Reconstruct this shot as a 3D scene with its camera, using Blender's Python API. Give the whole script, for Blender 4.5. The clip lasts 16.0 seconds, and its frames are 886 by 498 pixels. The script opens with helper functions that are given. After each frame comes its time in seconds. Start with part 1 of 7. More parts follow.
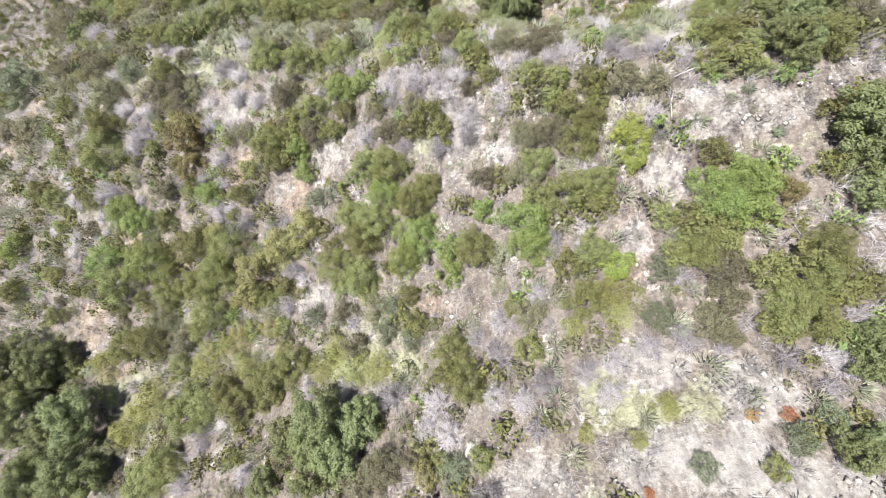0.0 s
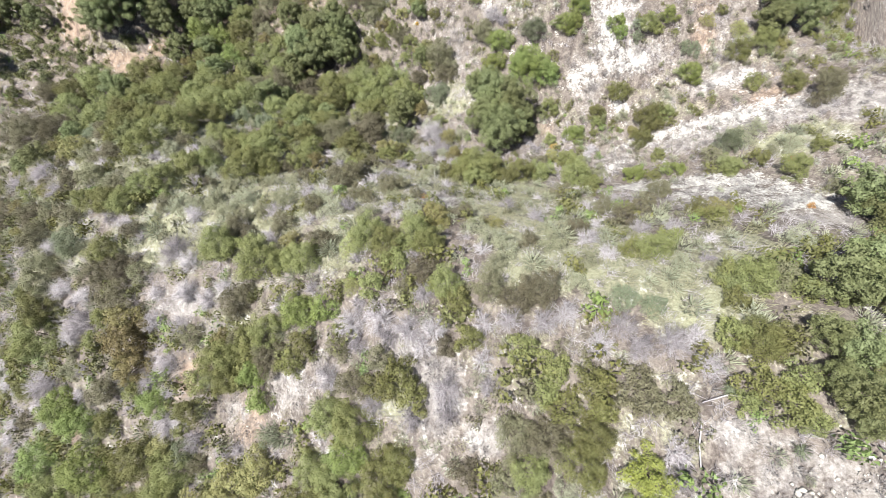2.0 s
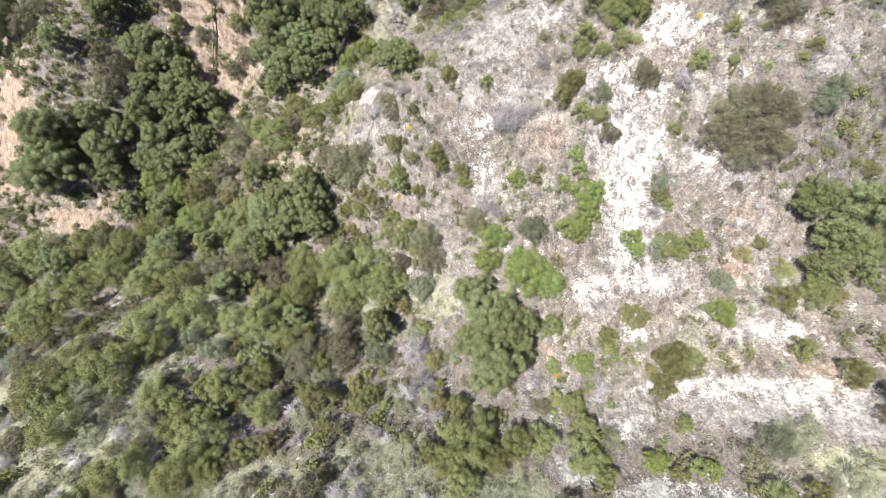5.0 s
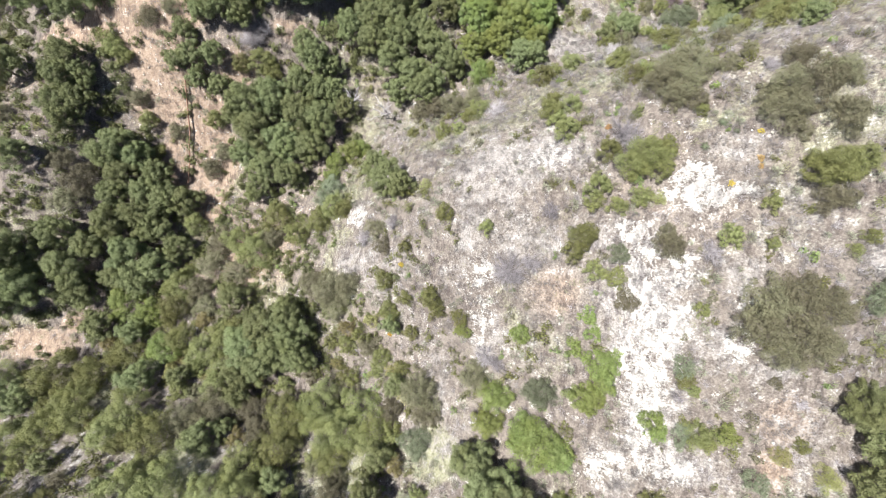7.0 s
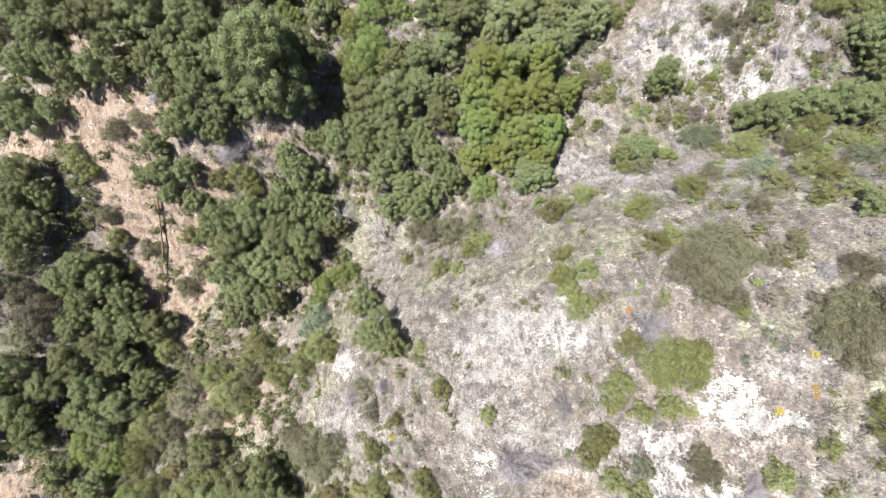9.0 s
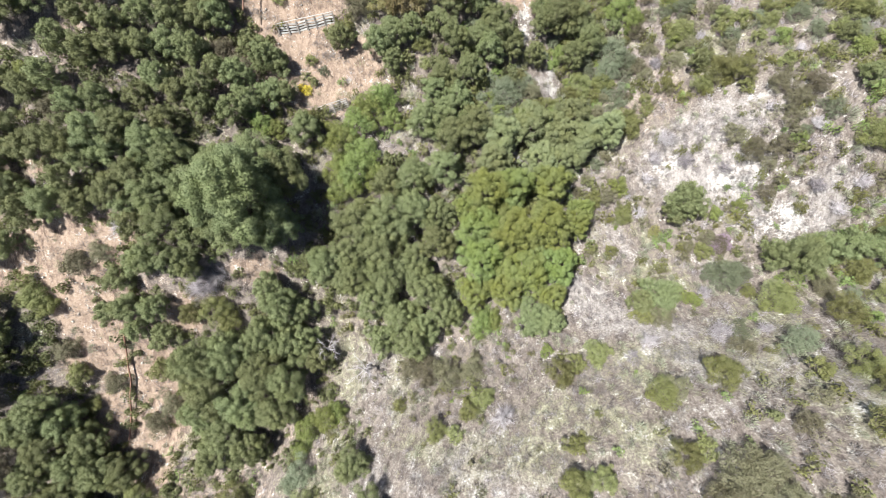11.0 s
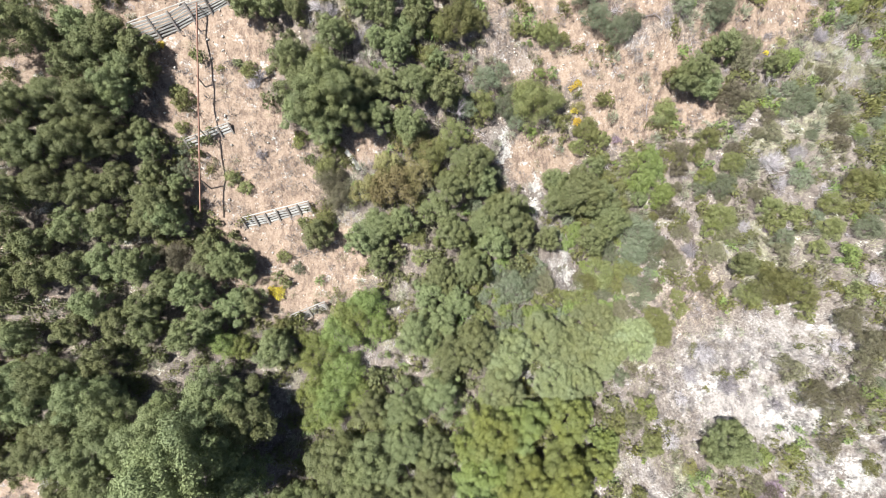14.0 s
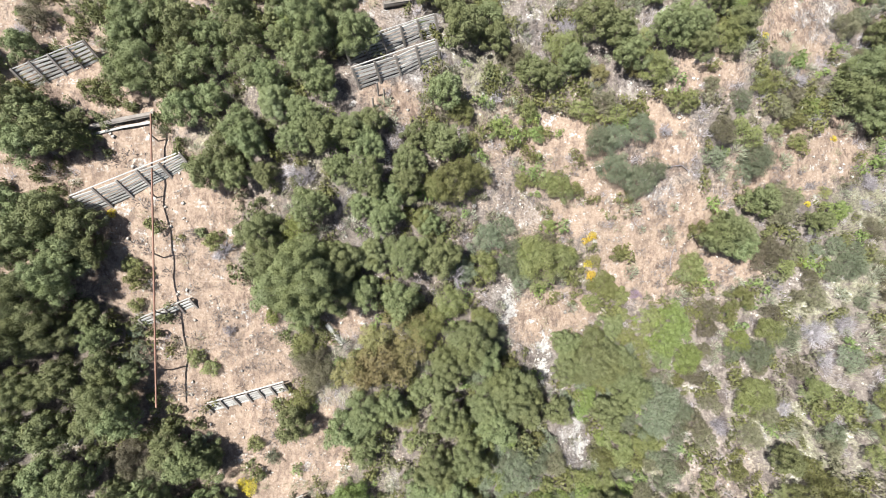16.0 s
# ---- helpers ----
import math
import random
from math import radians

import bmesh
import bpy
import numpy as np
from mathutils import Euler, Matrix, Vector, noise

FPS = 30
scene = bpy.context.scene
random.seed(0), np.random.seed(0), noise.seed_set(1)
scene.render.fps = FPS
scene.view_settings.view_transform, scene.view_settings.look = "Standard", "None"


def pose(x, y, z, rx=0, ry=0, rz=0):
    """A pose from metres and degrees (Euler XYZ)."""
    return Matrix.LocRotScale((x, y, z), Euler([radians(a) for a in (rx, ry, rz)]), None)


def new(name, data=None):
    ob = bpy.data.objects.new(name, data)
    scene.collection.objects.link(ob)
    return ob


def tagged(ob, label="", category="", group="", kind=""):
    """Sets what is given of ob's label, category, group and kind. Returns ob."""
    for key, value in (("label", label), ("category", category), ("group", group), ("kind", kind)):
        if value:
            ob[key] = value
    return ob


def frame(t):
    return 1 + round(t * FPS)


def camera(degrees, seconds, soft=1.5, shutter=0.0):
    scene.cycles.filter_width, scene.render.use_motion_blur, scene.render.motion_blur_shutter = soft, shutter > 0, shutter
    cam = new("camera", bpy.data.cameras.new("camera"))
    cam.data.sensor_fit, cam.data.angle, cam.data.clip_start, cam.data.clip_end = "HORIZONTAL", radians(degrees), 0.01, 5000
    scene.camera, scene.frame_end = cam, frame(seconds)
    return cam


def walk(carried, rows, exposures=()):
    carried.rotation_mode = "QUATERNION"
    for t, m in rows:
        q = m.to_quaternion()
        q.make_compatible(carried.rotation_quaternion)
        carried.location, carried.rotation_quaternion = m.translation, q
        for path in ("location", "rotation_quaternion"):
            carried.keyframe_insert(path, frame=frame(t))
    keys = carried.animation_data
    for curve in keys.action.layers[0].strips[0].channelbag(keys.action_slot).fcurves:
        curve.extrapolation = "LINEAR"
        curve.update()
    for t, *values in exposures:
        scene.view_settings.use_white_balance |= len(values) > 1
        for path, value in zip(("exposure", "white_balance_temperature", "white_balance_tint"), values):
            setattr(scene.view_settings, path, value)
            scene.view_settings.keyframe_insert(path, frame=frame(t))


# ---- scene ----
cam = camera(94.0, 16.0, 0.75)
# seconds, x, y, z, yaw, pitch, roll
ROWS = [
    (0.0, 0.000, 0.000, 79.808, 0.269, -73.077, -0.223),
    (0.5, 0.381, 4.508, 79.839, 0.201, -72.958, -0.159),
    (1.0, 0.773, 9.117, 79.858, 0.134, -72.822, -0.108),
    (1.5, 1.145, 13.784, 79.869, 0.077, -72.737, -0.066),
    (2.0, 1.516, 18.516, 79.905, 0.044, -72.711, -0.023),
    (2.5, 1.848, 23.312, 79.936, 0.028, -72.662, 0.013),
    (3.0, 2.180, 28.049, 79.944, 0.005, -72.601, 0.053),
    (3.5, 2.511, 32.765, 79.930, -0.001, -72.569, 0.083),
    (4.0, 2.817, 37.396, 79.967, 0.014, -72.518, 0.116),
    (6.5, 3.677, 59.641, 80.332, -0.162, -72.835, 0.047),
    (7.0, 3.797, 64.062, 80.307, -0.171, -72.811, 0.046),
    (7.5, 3.910, 68.474, 80.259, -0.165, -72.697, 0.047),
    (8.0, 4.025, 72.855, 80.230, -0.139, -72.590, 0.052),
    (8.5, 4.141, 77.179, 80.191, -0.121, -72.512, 0.032),
    (9.0, 4.239, 81.467, 80.185, -0.080, -72.484, 0.025),
    (11.5, 4.714, 102.495, 80.148, -0.052, -72.620, -0.078),
    (12.0, 4.785, 106.605, 80.129, -0.036, -72.678, -0.081),
    (12.5, 4.843, 110.728, 80.090, -0.017, -72.730, -0.077),
    (13.0, 4.901, 114.792, 80.074, 0.005, -72.769, -0.050),
    (13.5, 4.949, 118.875, 80.039, 0.020, -72.773, -0.021),
    (14.0, 5.005, 122.977, 79.960, 0.014, -72.763, 0.010),
    (14.5, 5.096, 127.164, 79.884, -0.003, -72.720, 0.051),
    (15.0, 5.201, 131.390, 79.810, 0.001, -72.668, 0.089),
    (15.5, 5.301, 135.683, 79.718, 0.029, -72.572, 0.110),
    (16.0, 5.409, 140.000, 79.646, 0.081, -72.479, 0.112),
]
walk(cam, [(t, pose(x, y, z, 0, 0, yaw) @ pose(0, 0, 0, 90 + pitch) @ pose(0, 0, 0, 0, 0, -roll)) for t, x, y, z, yaw, pitch, roll in ROWS])

# ---- world ----
SUN_EL, SUN_AZ = 65.5, 254.5          # degrees; azimuth from +y, clockwise
world = bpy.data.worlds.new("world")
scene.world = world
world.use_nodes = True
wn = world.node_tree
sky = wn.nodes.new("ShaderNodeTexSky")
sky.sky_type, sky.sun_disc = "NISHITA", False
sky.sun_elevation, sky.sun_rotation = radians(SUN_EL), radians(SUN_AZ)
wn.nodes["Background"].inputs["Strength"].default_value = 0.040
wn.links.new(sky.outputs[0], wn.nodes["Background"].inputs["Color"])
sun = new("sun", bpy.data.lights.new("sun", "SUN"))
sun.data.energy, sun.data.angle, sun.data.color = 5.0, radians(0.55), (0.99, 0.99, 0.93)
toward = Vector((math.sin(radians(SUN_AZ)) * math.cos(radians(SUN_EL)), math.cos(radians(SUN_AZ)) * math.cos(radians(SUN_EL)), math.sin(radians(SUN_EL))))
sun.matrix_world = Matrix.Translation((0, 80, 200)) @ toward.to_track_quat("Z", "Y").to_matrix().to_4x4()
scene.view_settings.exposure = 1.61


# ---- materials ----
def material(name):
    m = bpy.data.materials.new(name)
    m.use_nodes = True
    return m, m.node_tree, m.node_tree.nodes["Principled BSDF"]


def ramp(nt, stops):
    r = nt.nodes.new("ShaderNodeValToRGB")
    els = r.color_ramp.elements
    while len(els) < len(stops):
        els.new(0.5)
    for e, (p, c) in zip(els, stops):
        e.position, e.color = p, (*c, 1)
    return r


def noise_node(nt, scale, detail=4.0, rough=0.55, coords="Object"):
    n = nt.nodes.new("ShaderNodeTexNoise")
    n.inputs["Scale"].default_value, n.inputs["Detail"].default_value, n.inputs["Roughness"].default_value = scale, detail, rough
    c = nt.nodes.new("ShaderNodeTexCoord")
    nt.links.new(c.outputs[coords], n.inputs["Vector"])
    return n


def mixer(nt, a, b, fac, mode="MIX"):
    """Colour mix; a, b, fac are sockets or values."""
    m = nt.nodes.new("ShaderNodeMix")
    m.data_type, m.blend_type = "RGBA", mode
    for sock, v in ((m.inputs[0], fac), (m.inputs[6], a), (m.inputs[7], b)):
        if isinstance(v, bpy.types.NodeSocket):
            nt.links.new(v, sock)
        else:
            sock.default_value = v if not isinstance(v, tuple) else (*v, 1)
    return m.outputs[2]


def maths(nt, op, a, b=0.0, clamp=False):
    m = nt.nodes.new("ShaderNodeMath")
    m.operation, m.use_clamp = op, clamp
    for sock, v in zip(m.inputs, (a, b)):
        if isinstance(v, bpy.types.NodeSocket):
            nt.links.new(v, sock)
        else:
            sock.default_value = v
    return m.outputs[0]


def leaf_material(name, dark, mid, light, rough=0.65, through_light=0.2, spread=0.5):
    """Foliage: tone varies leaf by leaf, plant by plant and over patches of the crown."""
    m, nt, bsdf = material(name)
    geo, info = nt.nodes.new("ShaderNodeNewGeometry"), nt.nodes.new("ShaderNodeObjectInfo")
    patch = noise_node(nt, 0.9, 3)
    a = maths(nt, "MULTIPLY", geo.outputs["Random Per Island"], 0.17)
    b = maths(nt, "MULTIPLY_ADD", info.outputs["Random"], spread)
    nt.nodes[-1].inputs[2].default_value = -0.5 * spread + 0.19
    c = maths(nt, "MULTIPLY", patch.outputs[0], 0.55)
    tone = maths(nt, "ADD", maths(nt, "ADD", a, b), c, True)
    r = ramp(nt, ((0.0, dark), (0.5, mid), (1.0, light)))
    nt.links.new(tone, r.inputs[0])
    # the hue drifts from plant to plant and over stretches of growth
    stretch = noise_node(nt, 0.22, 2)
    drift = maths(nt, "ADD", maths(nt, "MULTIPLY", info.outputs["Random"], 0.048), maths(nt, "MULTIPLY", stretch.outputs[0], 0.05))
    hue = nt.nodes.new("ShaderNodeHueSaturation")
    nt.links.new(maths(nt, "ADD", drift, 0.448), hue.inputs["Hue"])
    nt.links.new(maths(nt, "ADD", maths(nt, "MULTIPLY", stretch.outputs[0], -0.5), 1.17), hue.inputs["Saturation"])
    nt.links.new(r.outputs[0], hue.inputs["Color"])
    nt.links.new(hue.outputs[0], bsdf.inputs["Base Color"])
    bsdf.inputs["Roughness"].default_value = rough
    bsdf.inputs["Specular IOR Level"].default_value = 0.22
    tl = nt.nodes.new("ShaderNodeBsdfTranslucent")
    nt.links.new(hue.outputs[0], tl.inputs[0])
    mx = nt.nodes.new("ShaderNodeMixShader")
    mx.inputs[0].default_value = through_light
    out = nt.nodes["Material Output"]
    nt.links.new(bsdf.outputs[0], mx.inputs[1])
    nt.links.new(tl.outputs[0], mx.inputs[2])
    nt.links.new(mx.outputs[0], out.inputs[0])
    return m


def rough_material(name, stops, scale, rough=0.9, fine=30.0, bump=0.3, island=0.0):
    """Bark, timber, rust: two scales of noise and a little relief."""
    m, nt, bsdf = material(name)
    n1, n2 = noise_node(nt, scale), noise_node(nt, fine, 3)
    f = maths(nt, "ADD", maths(nt, "MULTIPLY", n1.outputs[0], 0.65), maths(nt, "MULTIPLY", n2.outputs[0], 0.35))
    if island:
        info = nt.nodes.new("ShaderNodeObjectInfo")
        geo = nt.nodes.new("ShaderNodeNewGeometry")
        both = maths(nt, "ADD", info.outputs["Random"], geo.outputs["Random Per Island"])
        f = maths(nt, "ADD", f, maths(nt, "MULTIPLY", maths(nt, "SUBTRACT", both, 1.0), island), True)
    r = ramp(nt, stops)
    nt.links.new(f, r.inputs[0])
    nt.links.new(r.outputs[0], bsdf.inputs["Base Color"])
    bsdf.inputs["Roughness"].default_value = rough
    b = nt.nodes.new("ShaderNodeBump")
    b.inputs["Strength"].default_value, b.inputs["Distance"].default_value = bump, 0.02
    nt.links.new(n2.outputs[0], b.inputs["Height"])
    nt.links.new(b.outputs[0], bsdf.inputs["Normal"])
    return m


def ground_material():
    """Pale decomposed stone, tan earth, red earth and dry litter; which lies where comes from the 'soil' colours of the sheet."""
    m, nt, bsdf = material("hillside_soil")
    soil = nt.nodes.new("ShaderNodeVertexColor")
    soil.layer_name = "soil"
    sep = nt.nodes.new("ShaderNodeSeparateColor")
    nt.links.new(soil.outputs[0], sep.inputs[0])
    big, mid, fine, grit = noise_node(nt, 0.12, 5), noise_node(nt, 0.9, 6, 0.65), noise_node(nt, 5.0, 5, 0.7), noise_node(nt, 22.0, 3, 0.6)

    def edged(sock, width=0.75):
        wob = maths(nt, "MULTIPLY", maths(nt, "SUBTRACT", mid.outputs[0], 0.5), width * 1.6)
        wob2 = maths(nt, "MULTIPLY", maths(nt, "SUBTRACT", fine.outputs[0], 0.5), width)
        v = maths(nt, "ADD", sock, maths(nt, "ADD", wob, wob2))
        r = nt.nodes.new("ShaderNodeMapRange")
        r.interpolation_type = "SMOOTHSTEP"
        r.inputs[1].default_value, r.inputs[2].default_value = 0.3, 0.7
        nt.links.new(v, r.inputs[0])
        return r.outputs[0]

    earth = ramp(nt, ((0.28, (0.072, 0.061, 0.054)), (0.5, (0.148, 0.125, 0.112)), (0.72, (0.230, 0.202, 0.182))))
    nt.links.new(fine.outputs[0], earth.inputs[0])
    pale = ramp(nt, ((0.25, (0.160, 0.142, 0.136)), (0.45, (0.216, 0.197, 0.189)), (0.7, (0.288, 0.270, 0.259))))
    nt.links.new(fine.outputs[0], pale.inputs[0])
    red = ramp(nt, ((0.25, (0.136, 0.094, 0.070)), (0.5, (0.244, 0.182, 0.142)), (0.75, (0.320, 0.254, 0.205))))
    nt.links.new(fine.outputs[0], red.inputs[0])
    litter = ramp(nt, ((0.3, (0.125, 0.123, 0.080)), (0.5, (0.205, 0.202, 0.138)), (0.7, (0.285, 0.279, 0.200))))
    nt.links.new(fine.outputs[0], litter.inputs[0])
    col = mixer(nt, earth.outputs[0], red.outputs[0], edged(sep.outputs[1]))
    col = mixer(nt, col, litter.outputs[0], edged(sep.outputs[2]))
    col = mixer(nt, col, pale.outputs[0], edged(sep.outputs[0]))
    white = ramp(nt, ((0.28, (0.230, 0.216, 0.201)), (0.45, (0.322, 0.308, 0.291)), (0.65, (0.414, 0.402, 0.386))))
    nt.links.new(fine.outputs[0], white.inputs[0])
    bright = edged(maths(nt, "MULTIPLY", soil.outputs["Alpha"], 0.68), 2.0)
    tufts = noise_node(nt, 1.15, 8, 0.7)
    squeeze = nt.nodes.new("ShaderNodeMapping")
    squeeze.inputs["Scale"].default_value = (1.5, 0.75, 0.9)
    nt.links.new(nt.nodes["Texture Coordinate"].outputs["Object"], squeeze.inputs["Vector"])
    nt.links.new(squeeze.outputs[0], tufts.inputs["Vector"])
    mott = ramp(nt, ((0.41, (0.40, 0.375, 0.395)), (0.50, (0.80, 0.78, 0.785)), (0.58, (1.0, 1.0, 1.0))))
    nt.links.new(tufts.outputs[0], mott.inputs[0])
    col = mixer(nt, col, white.outputs[0], bright)
    col = mixer(nt, col, mott.outputs[0], maths(nt, "MULTIPLY", big.outputs[0], 1.5, True), "MULTIPLY")
    speck = ramp(nt, ((0.36, (0.62, 0.60, 0.57)), (0.5, (1.0, 1.0, 1.0))))
    nt.links.new(grit.outputs[0], speck.inputs[0])
    col = mixer(nt, col, speck.outputs[0], 0.55, "MULTIPLY")
    nt.links.new(col, bsdf.inputs["Base Color"])
    bsdf.inputs["Roughness"].default_value = 0.95
    bsdf.inputs["Specular IOR Level"].default_value = 0.2
    h = maths(nt, "ADD", maths(nt, "MULTIPLY", mid.outputs[0], 1.0), maths(nt, "MULTIPLY", fine.outputs[0], 0.45))
    b = nt.nodes.new("ShaderNodeBump")
    b.inputs["Strength"].default_value, b.inputs["Distance"].default_value = 0.6, 0.3
    nt.links.new(h, b.inputs["Height"])
    nt.links.new(b.outputs[0], bsdf.inputs["Normal"])
    return m


M_GROUND = ground_material()
M_OAK = leaf_material("oak_leaves", (0.035, 0.046, 0.017), (0.112, 0.128, 0.053), (0.214, 0.234, 0.107), spread=0.30)
M_OAK_LIGHT = leaf_material("light_oak_leaves", (0.059, 0.078, 0.019), (0.131, 0.160, 0.045), (0.199, 0.237, 0.079), spread=0.25)
M_OAK_GREY = leaf_material("greyish_oak_leaves", (0.065, 0.077, 0.033), (0.144, 0.164, 0.075), (0.238, 0.257, 0.129))
M_OLIVE = leaf_material("olive_green_leaves", (0.040, 0.045, 0.014), (0.122, 0.129, 0.044), (0.213, 0.218, 0.087))
M_GREEN = leaf_material("fresh_green_leaves", (0.058, 0.074, 0.019), (0.126, 0.156, 0.043), (0.206, 0.242, 0.078), spread=0.3)
M_LIME = leaf_material("lime_green_leaves", (0.090, 0.116, 0.024), (0.168, 0.202, 0.044), (0.252, 0.286, 0.074), spread=0.2)
M_YELLOW = leaf_material("yellow_green_leaves", (0.119, 0.125, 0.035), (0.211, 0.218, 0.070), (0.308, 0.310, 0.128), through_light=0.3)
M_TAN = leaf_material("tan_flowering_leaves", (0.074, 0.066, 0.022), (0.155, 0.140, 0.055), (0.250, 0.228, 0.103))
M_BROWN = leaf_material("grey_brown_leaves", (0.048, 0.045, 0.025), (0.107, 0.099, 0.058), (0.187, 0.174, 0.109))
M_SAGE = leaf_material("grey_green_leaves", (0.050, 0.061, 0.036), (0.110, 0.126, 0.077), (0.194, 0.212, 0.140))
M_PALE_SAGE = leaf_material("pale_sage_leaves", (0.095, 0.101, 0.057), (0.191, 0.196, 0.124), (0.307, 0.305, 0.223))
M_FLOWER = leaf_material("yellow_flowers", (0.240, 0.160, 0.008), (0.416, 0.304, 0.016), (0.544, 0.416, 0.048), spread=0.2)
M_PURPLE = leaf_material("purple_flowers", (0.095, 0.065, 0.090), (0.185, 0.130, 0.175), (0.290, 0.220, 0.280), spread=0.2)
M_ORANGE = leaf_material("dried_orange_leaves", (0.160, 0.080, 0.028), (0.288, 0.160, 0.056), (0.400, 0.248, 0.104), spread=0.3)
M_GRASS = leaf_material("dry_grass", (0.150, 0.149, 0.085), (0.243, 0.239, 0.145), (0.350, 0.342, 0.226), through_light=0.3)
M_TWIG = rough_material("bleached_twigs", ((0.2, (0.107, 0.093, 0.102)), (0.5, (0.233, 0.211, 0.229)), (0.8, (0.387, 0.360, 0.374))), 2.0, island=0.5)
M_TUFT = leaf_material("grey_lavender_tufts", (0.119, 0.106, 0.108), (0.204, 0.186, 0.186), (0.314, 0.293, 0.285), rough=0.9, through_light=0.25)
M_BARK = rough_material("bark", ((0.2, (0.07, 0.055, 0.045)), (0.5, (0.15, 0.125, 0.10)), (0.8, (0.25, 0.21, 0.17))), 3.0)
M_TIMBER = rough_material("weathered_timber", ((0.15, (0.156, 0.148, 0.140)), (0.5, (0.281, 0.269, 0.257)), (0.85, (0.406, 0.394, 0.378))), 1.3, fine=18.0, island=0.35)
M_POST = rough_material("dark_timber_post", ((0.2, (0.080, 0.068, 0.060)), (0.5, (0.152, 0.132, 0.120)), (0.8, (0.240, 0.216, 0.200))), 2.0, island=0.3)
M_RUST = rough_material("rusted_pipe", ((0.2, (0.072, 0.032, 0.022)), (0.5, (0.144, 0.072, 0.050)), (0.8, (0.216, 0.130, 0.094))), 1.5, rough=0.75)
M_STONE = rough_material("pale_stone", ((0.2, (0.245, 0.216, 0.194)), (0.5, (0.374, 0.346, 0.317)), (0.8, (0.490, 0.461, 0.432))), 2.5, island=0.4)

# ---- the lie of the land ----
# each hill or hollow: x, y, height, reach
HILLS_NEAR = [
    (19.3, -20.1, 37.3, 28.3),
    (23.8, 21.0, 18.9, 12.0),
    (-1.5, 27.0, 13.1, 12.0),
    (-30.6, 37.2, 22.7, 19.0),
    (47.1, 40.0, 22.0, 12.0),
    (8.8, 59.1, 9.1, 12.0),
    (32.4, 68.2, 18.4, 12.0),
]
HILLS_MIDDLE = [
    (-19.9, 75.4, 10.7, 12.0),
    (-21.1, 76.2, -17.0, 35.4),
    (3.1, 82.1, 18.1, 12.0),
    (48.2, 87.7, 28.4, 12.3),
    (24.9, 91.4, 15.7, 12.0),
    (-49.8, 91.8, 14.7, 12.0),
    (-22.0, 112.9, 15.3, 16.2),
]
HILLS_FAR = [
    (14.3, 115.8, 7.4, 12.0),
    (47.2, 127.0, 15.9, 12.0),
    (5.4, 134.2, 4.9, 12.0),
    (-46.8, 149.6, 20.8, 23.6),
    (-4.0, 158.9, 7.7, 12.0),
    (26.9, 164.2, 6.0, 12.0),
    (54.3, 205.6, 26.4, 40.1),
    (-30.0, 222.8, 29.8, 40.0),
]

# smaller swells and dips on the slopes
HILLS_FINE = [
    (-2.0, 0.0, -1.1, 11.0),
    (22.0, 16.0, -0.7, 8.0),
    (6.0, 24.0, 1.4, 8.0),
    (-34.0, 32.0, -0.8, 11.0),
    (6.0, 60.0, -0.9, 8.0),
    (-22.0, 64.0, -1.5, 8.0),
    (-10.0, 68.0, -1.4, 11.0),
    (34.0, 72.0, -1.0, 11.0),
    (-54.0, 76.0, 1.6, 8.0),
    (34.0, 80.0, -1.2, 8.0),
    (14.0, 88.0, 0.9, 8.0),
    (-42.0, 92.0, -1.7, 8.0),
    (-34.0, 96.0, -1.3, 11.0),
    (-6.0, 96.0, -1.4, 11.0),
    (-42.0, 96.0, -1.7, 8.0),
    (14.0, 104.0, -1.3, 8.0),
    (26.0, 108.0, -1.0, 11.0),
    (42.0, 108.0, -1.1, 8.0),
    (-46.0, 116.0, 1.3, 8.0),
    (-18.0, 124.0, -2.2, 11.0),
    (14.0, 132.0, -1.1, 11.0),
    (30.0, 136.0, -1.2, 8.0),
    (46.0, 148.0, 1.8, 8.0),
    (-26.0, 148.0, -1.1, 11.0),
]


def fbm(x, y, seed=0.0):
    """Smooth wobble of about -1 to 1 from a few crossed waves (works on arrays)."""
    v = 0.0
    for k, (a, b, p, w) in enumerate(((0.71, 0.45, 1.3, 1.0), (-0.52, 0.83, 4.1, 0.9), (1.31, -0.62, 2.2, 0.6), (0.93, 1.57, 0.4, 0.5), (-2.11, 1.13, 5.2, 0.35), (2.3, 2.05, 3.3, 0.3))):
        v = v + w * np.sin(a * x + b * y + p + seed * (k + 1) + 0.9 * np.sin(0.6 * b * x - 0.7 * a * y + p * 2 + seed))
    return v / 2.6


def land(x, y):
    x, y = np.asarray(x, float), np.asarray(y, float)
    z = np.full(np.broadcast(x, y).shape, 28.0)
    for a, b, h, r in HILLS_NEAR + HILLS_MIDDLE + HILLS_FAR + HILLS_FINE:
        z = z + h * np.exp(-((x - a) ** 2 + (y - b) ** 2) / (2 * r * r))
    far = np.clip((np.hypot(x, y - 85) - 160) / 500, 0, 1)
    return z + 0.22 * fbm(x * 0.9, y * 0.9) + 0.10 * fbm(x * 2.3, y * 2.1, 2.0) + far * 40 * fbm(x * 0.008, y * 0.008, 1.0)


def patch(x, y, spots):
    """How far (0 to 1) a place lies in any of the ragged oval spots (x, y, half-width, half-depth)."""
    v = np.zeros(np.broadcast(x, y).shape)
    for a, b, ra, rb in spots:
        v = np.maximum(v, np.clip(1.7 - 1.1 * np.hypot((x - a) / ra, (y - b) / rb), 0, 1))
    return v


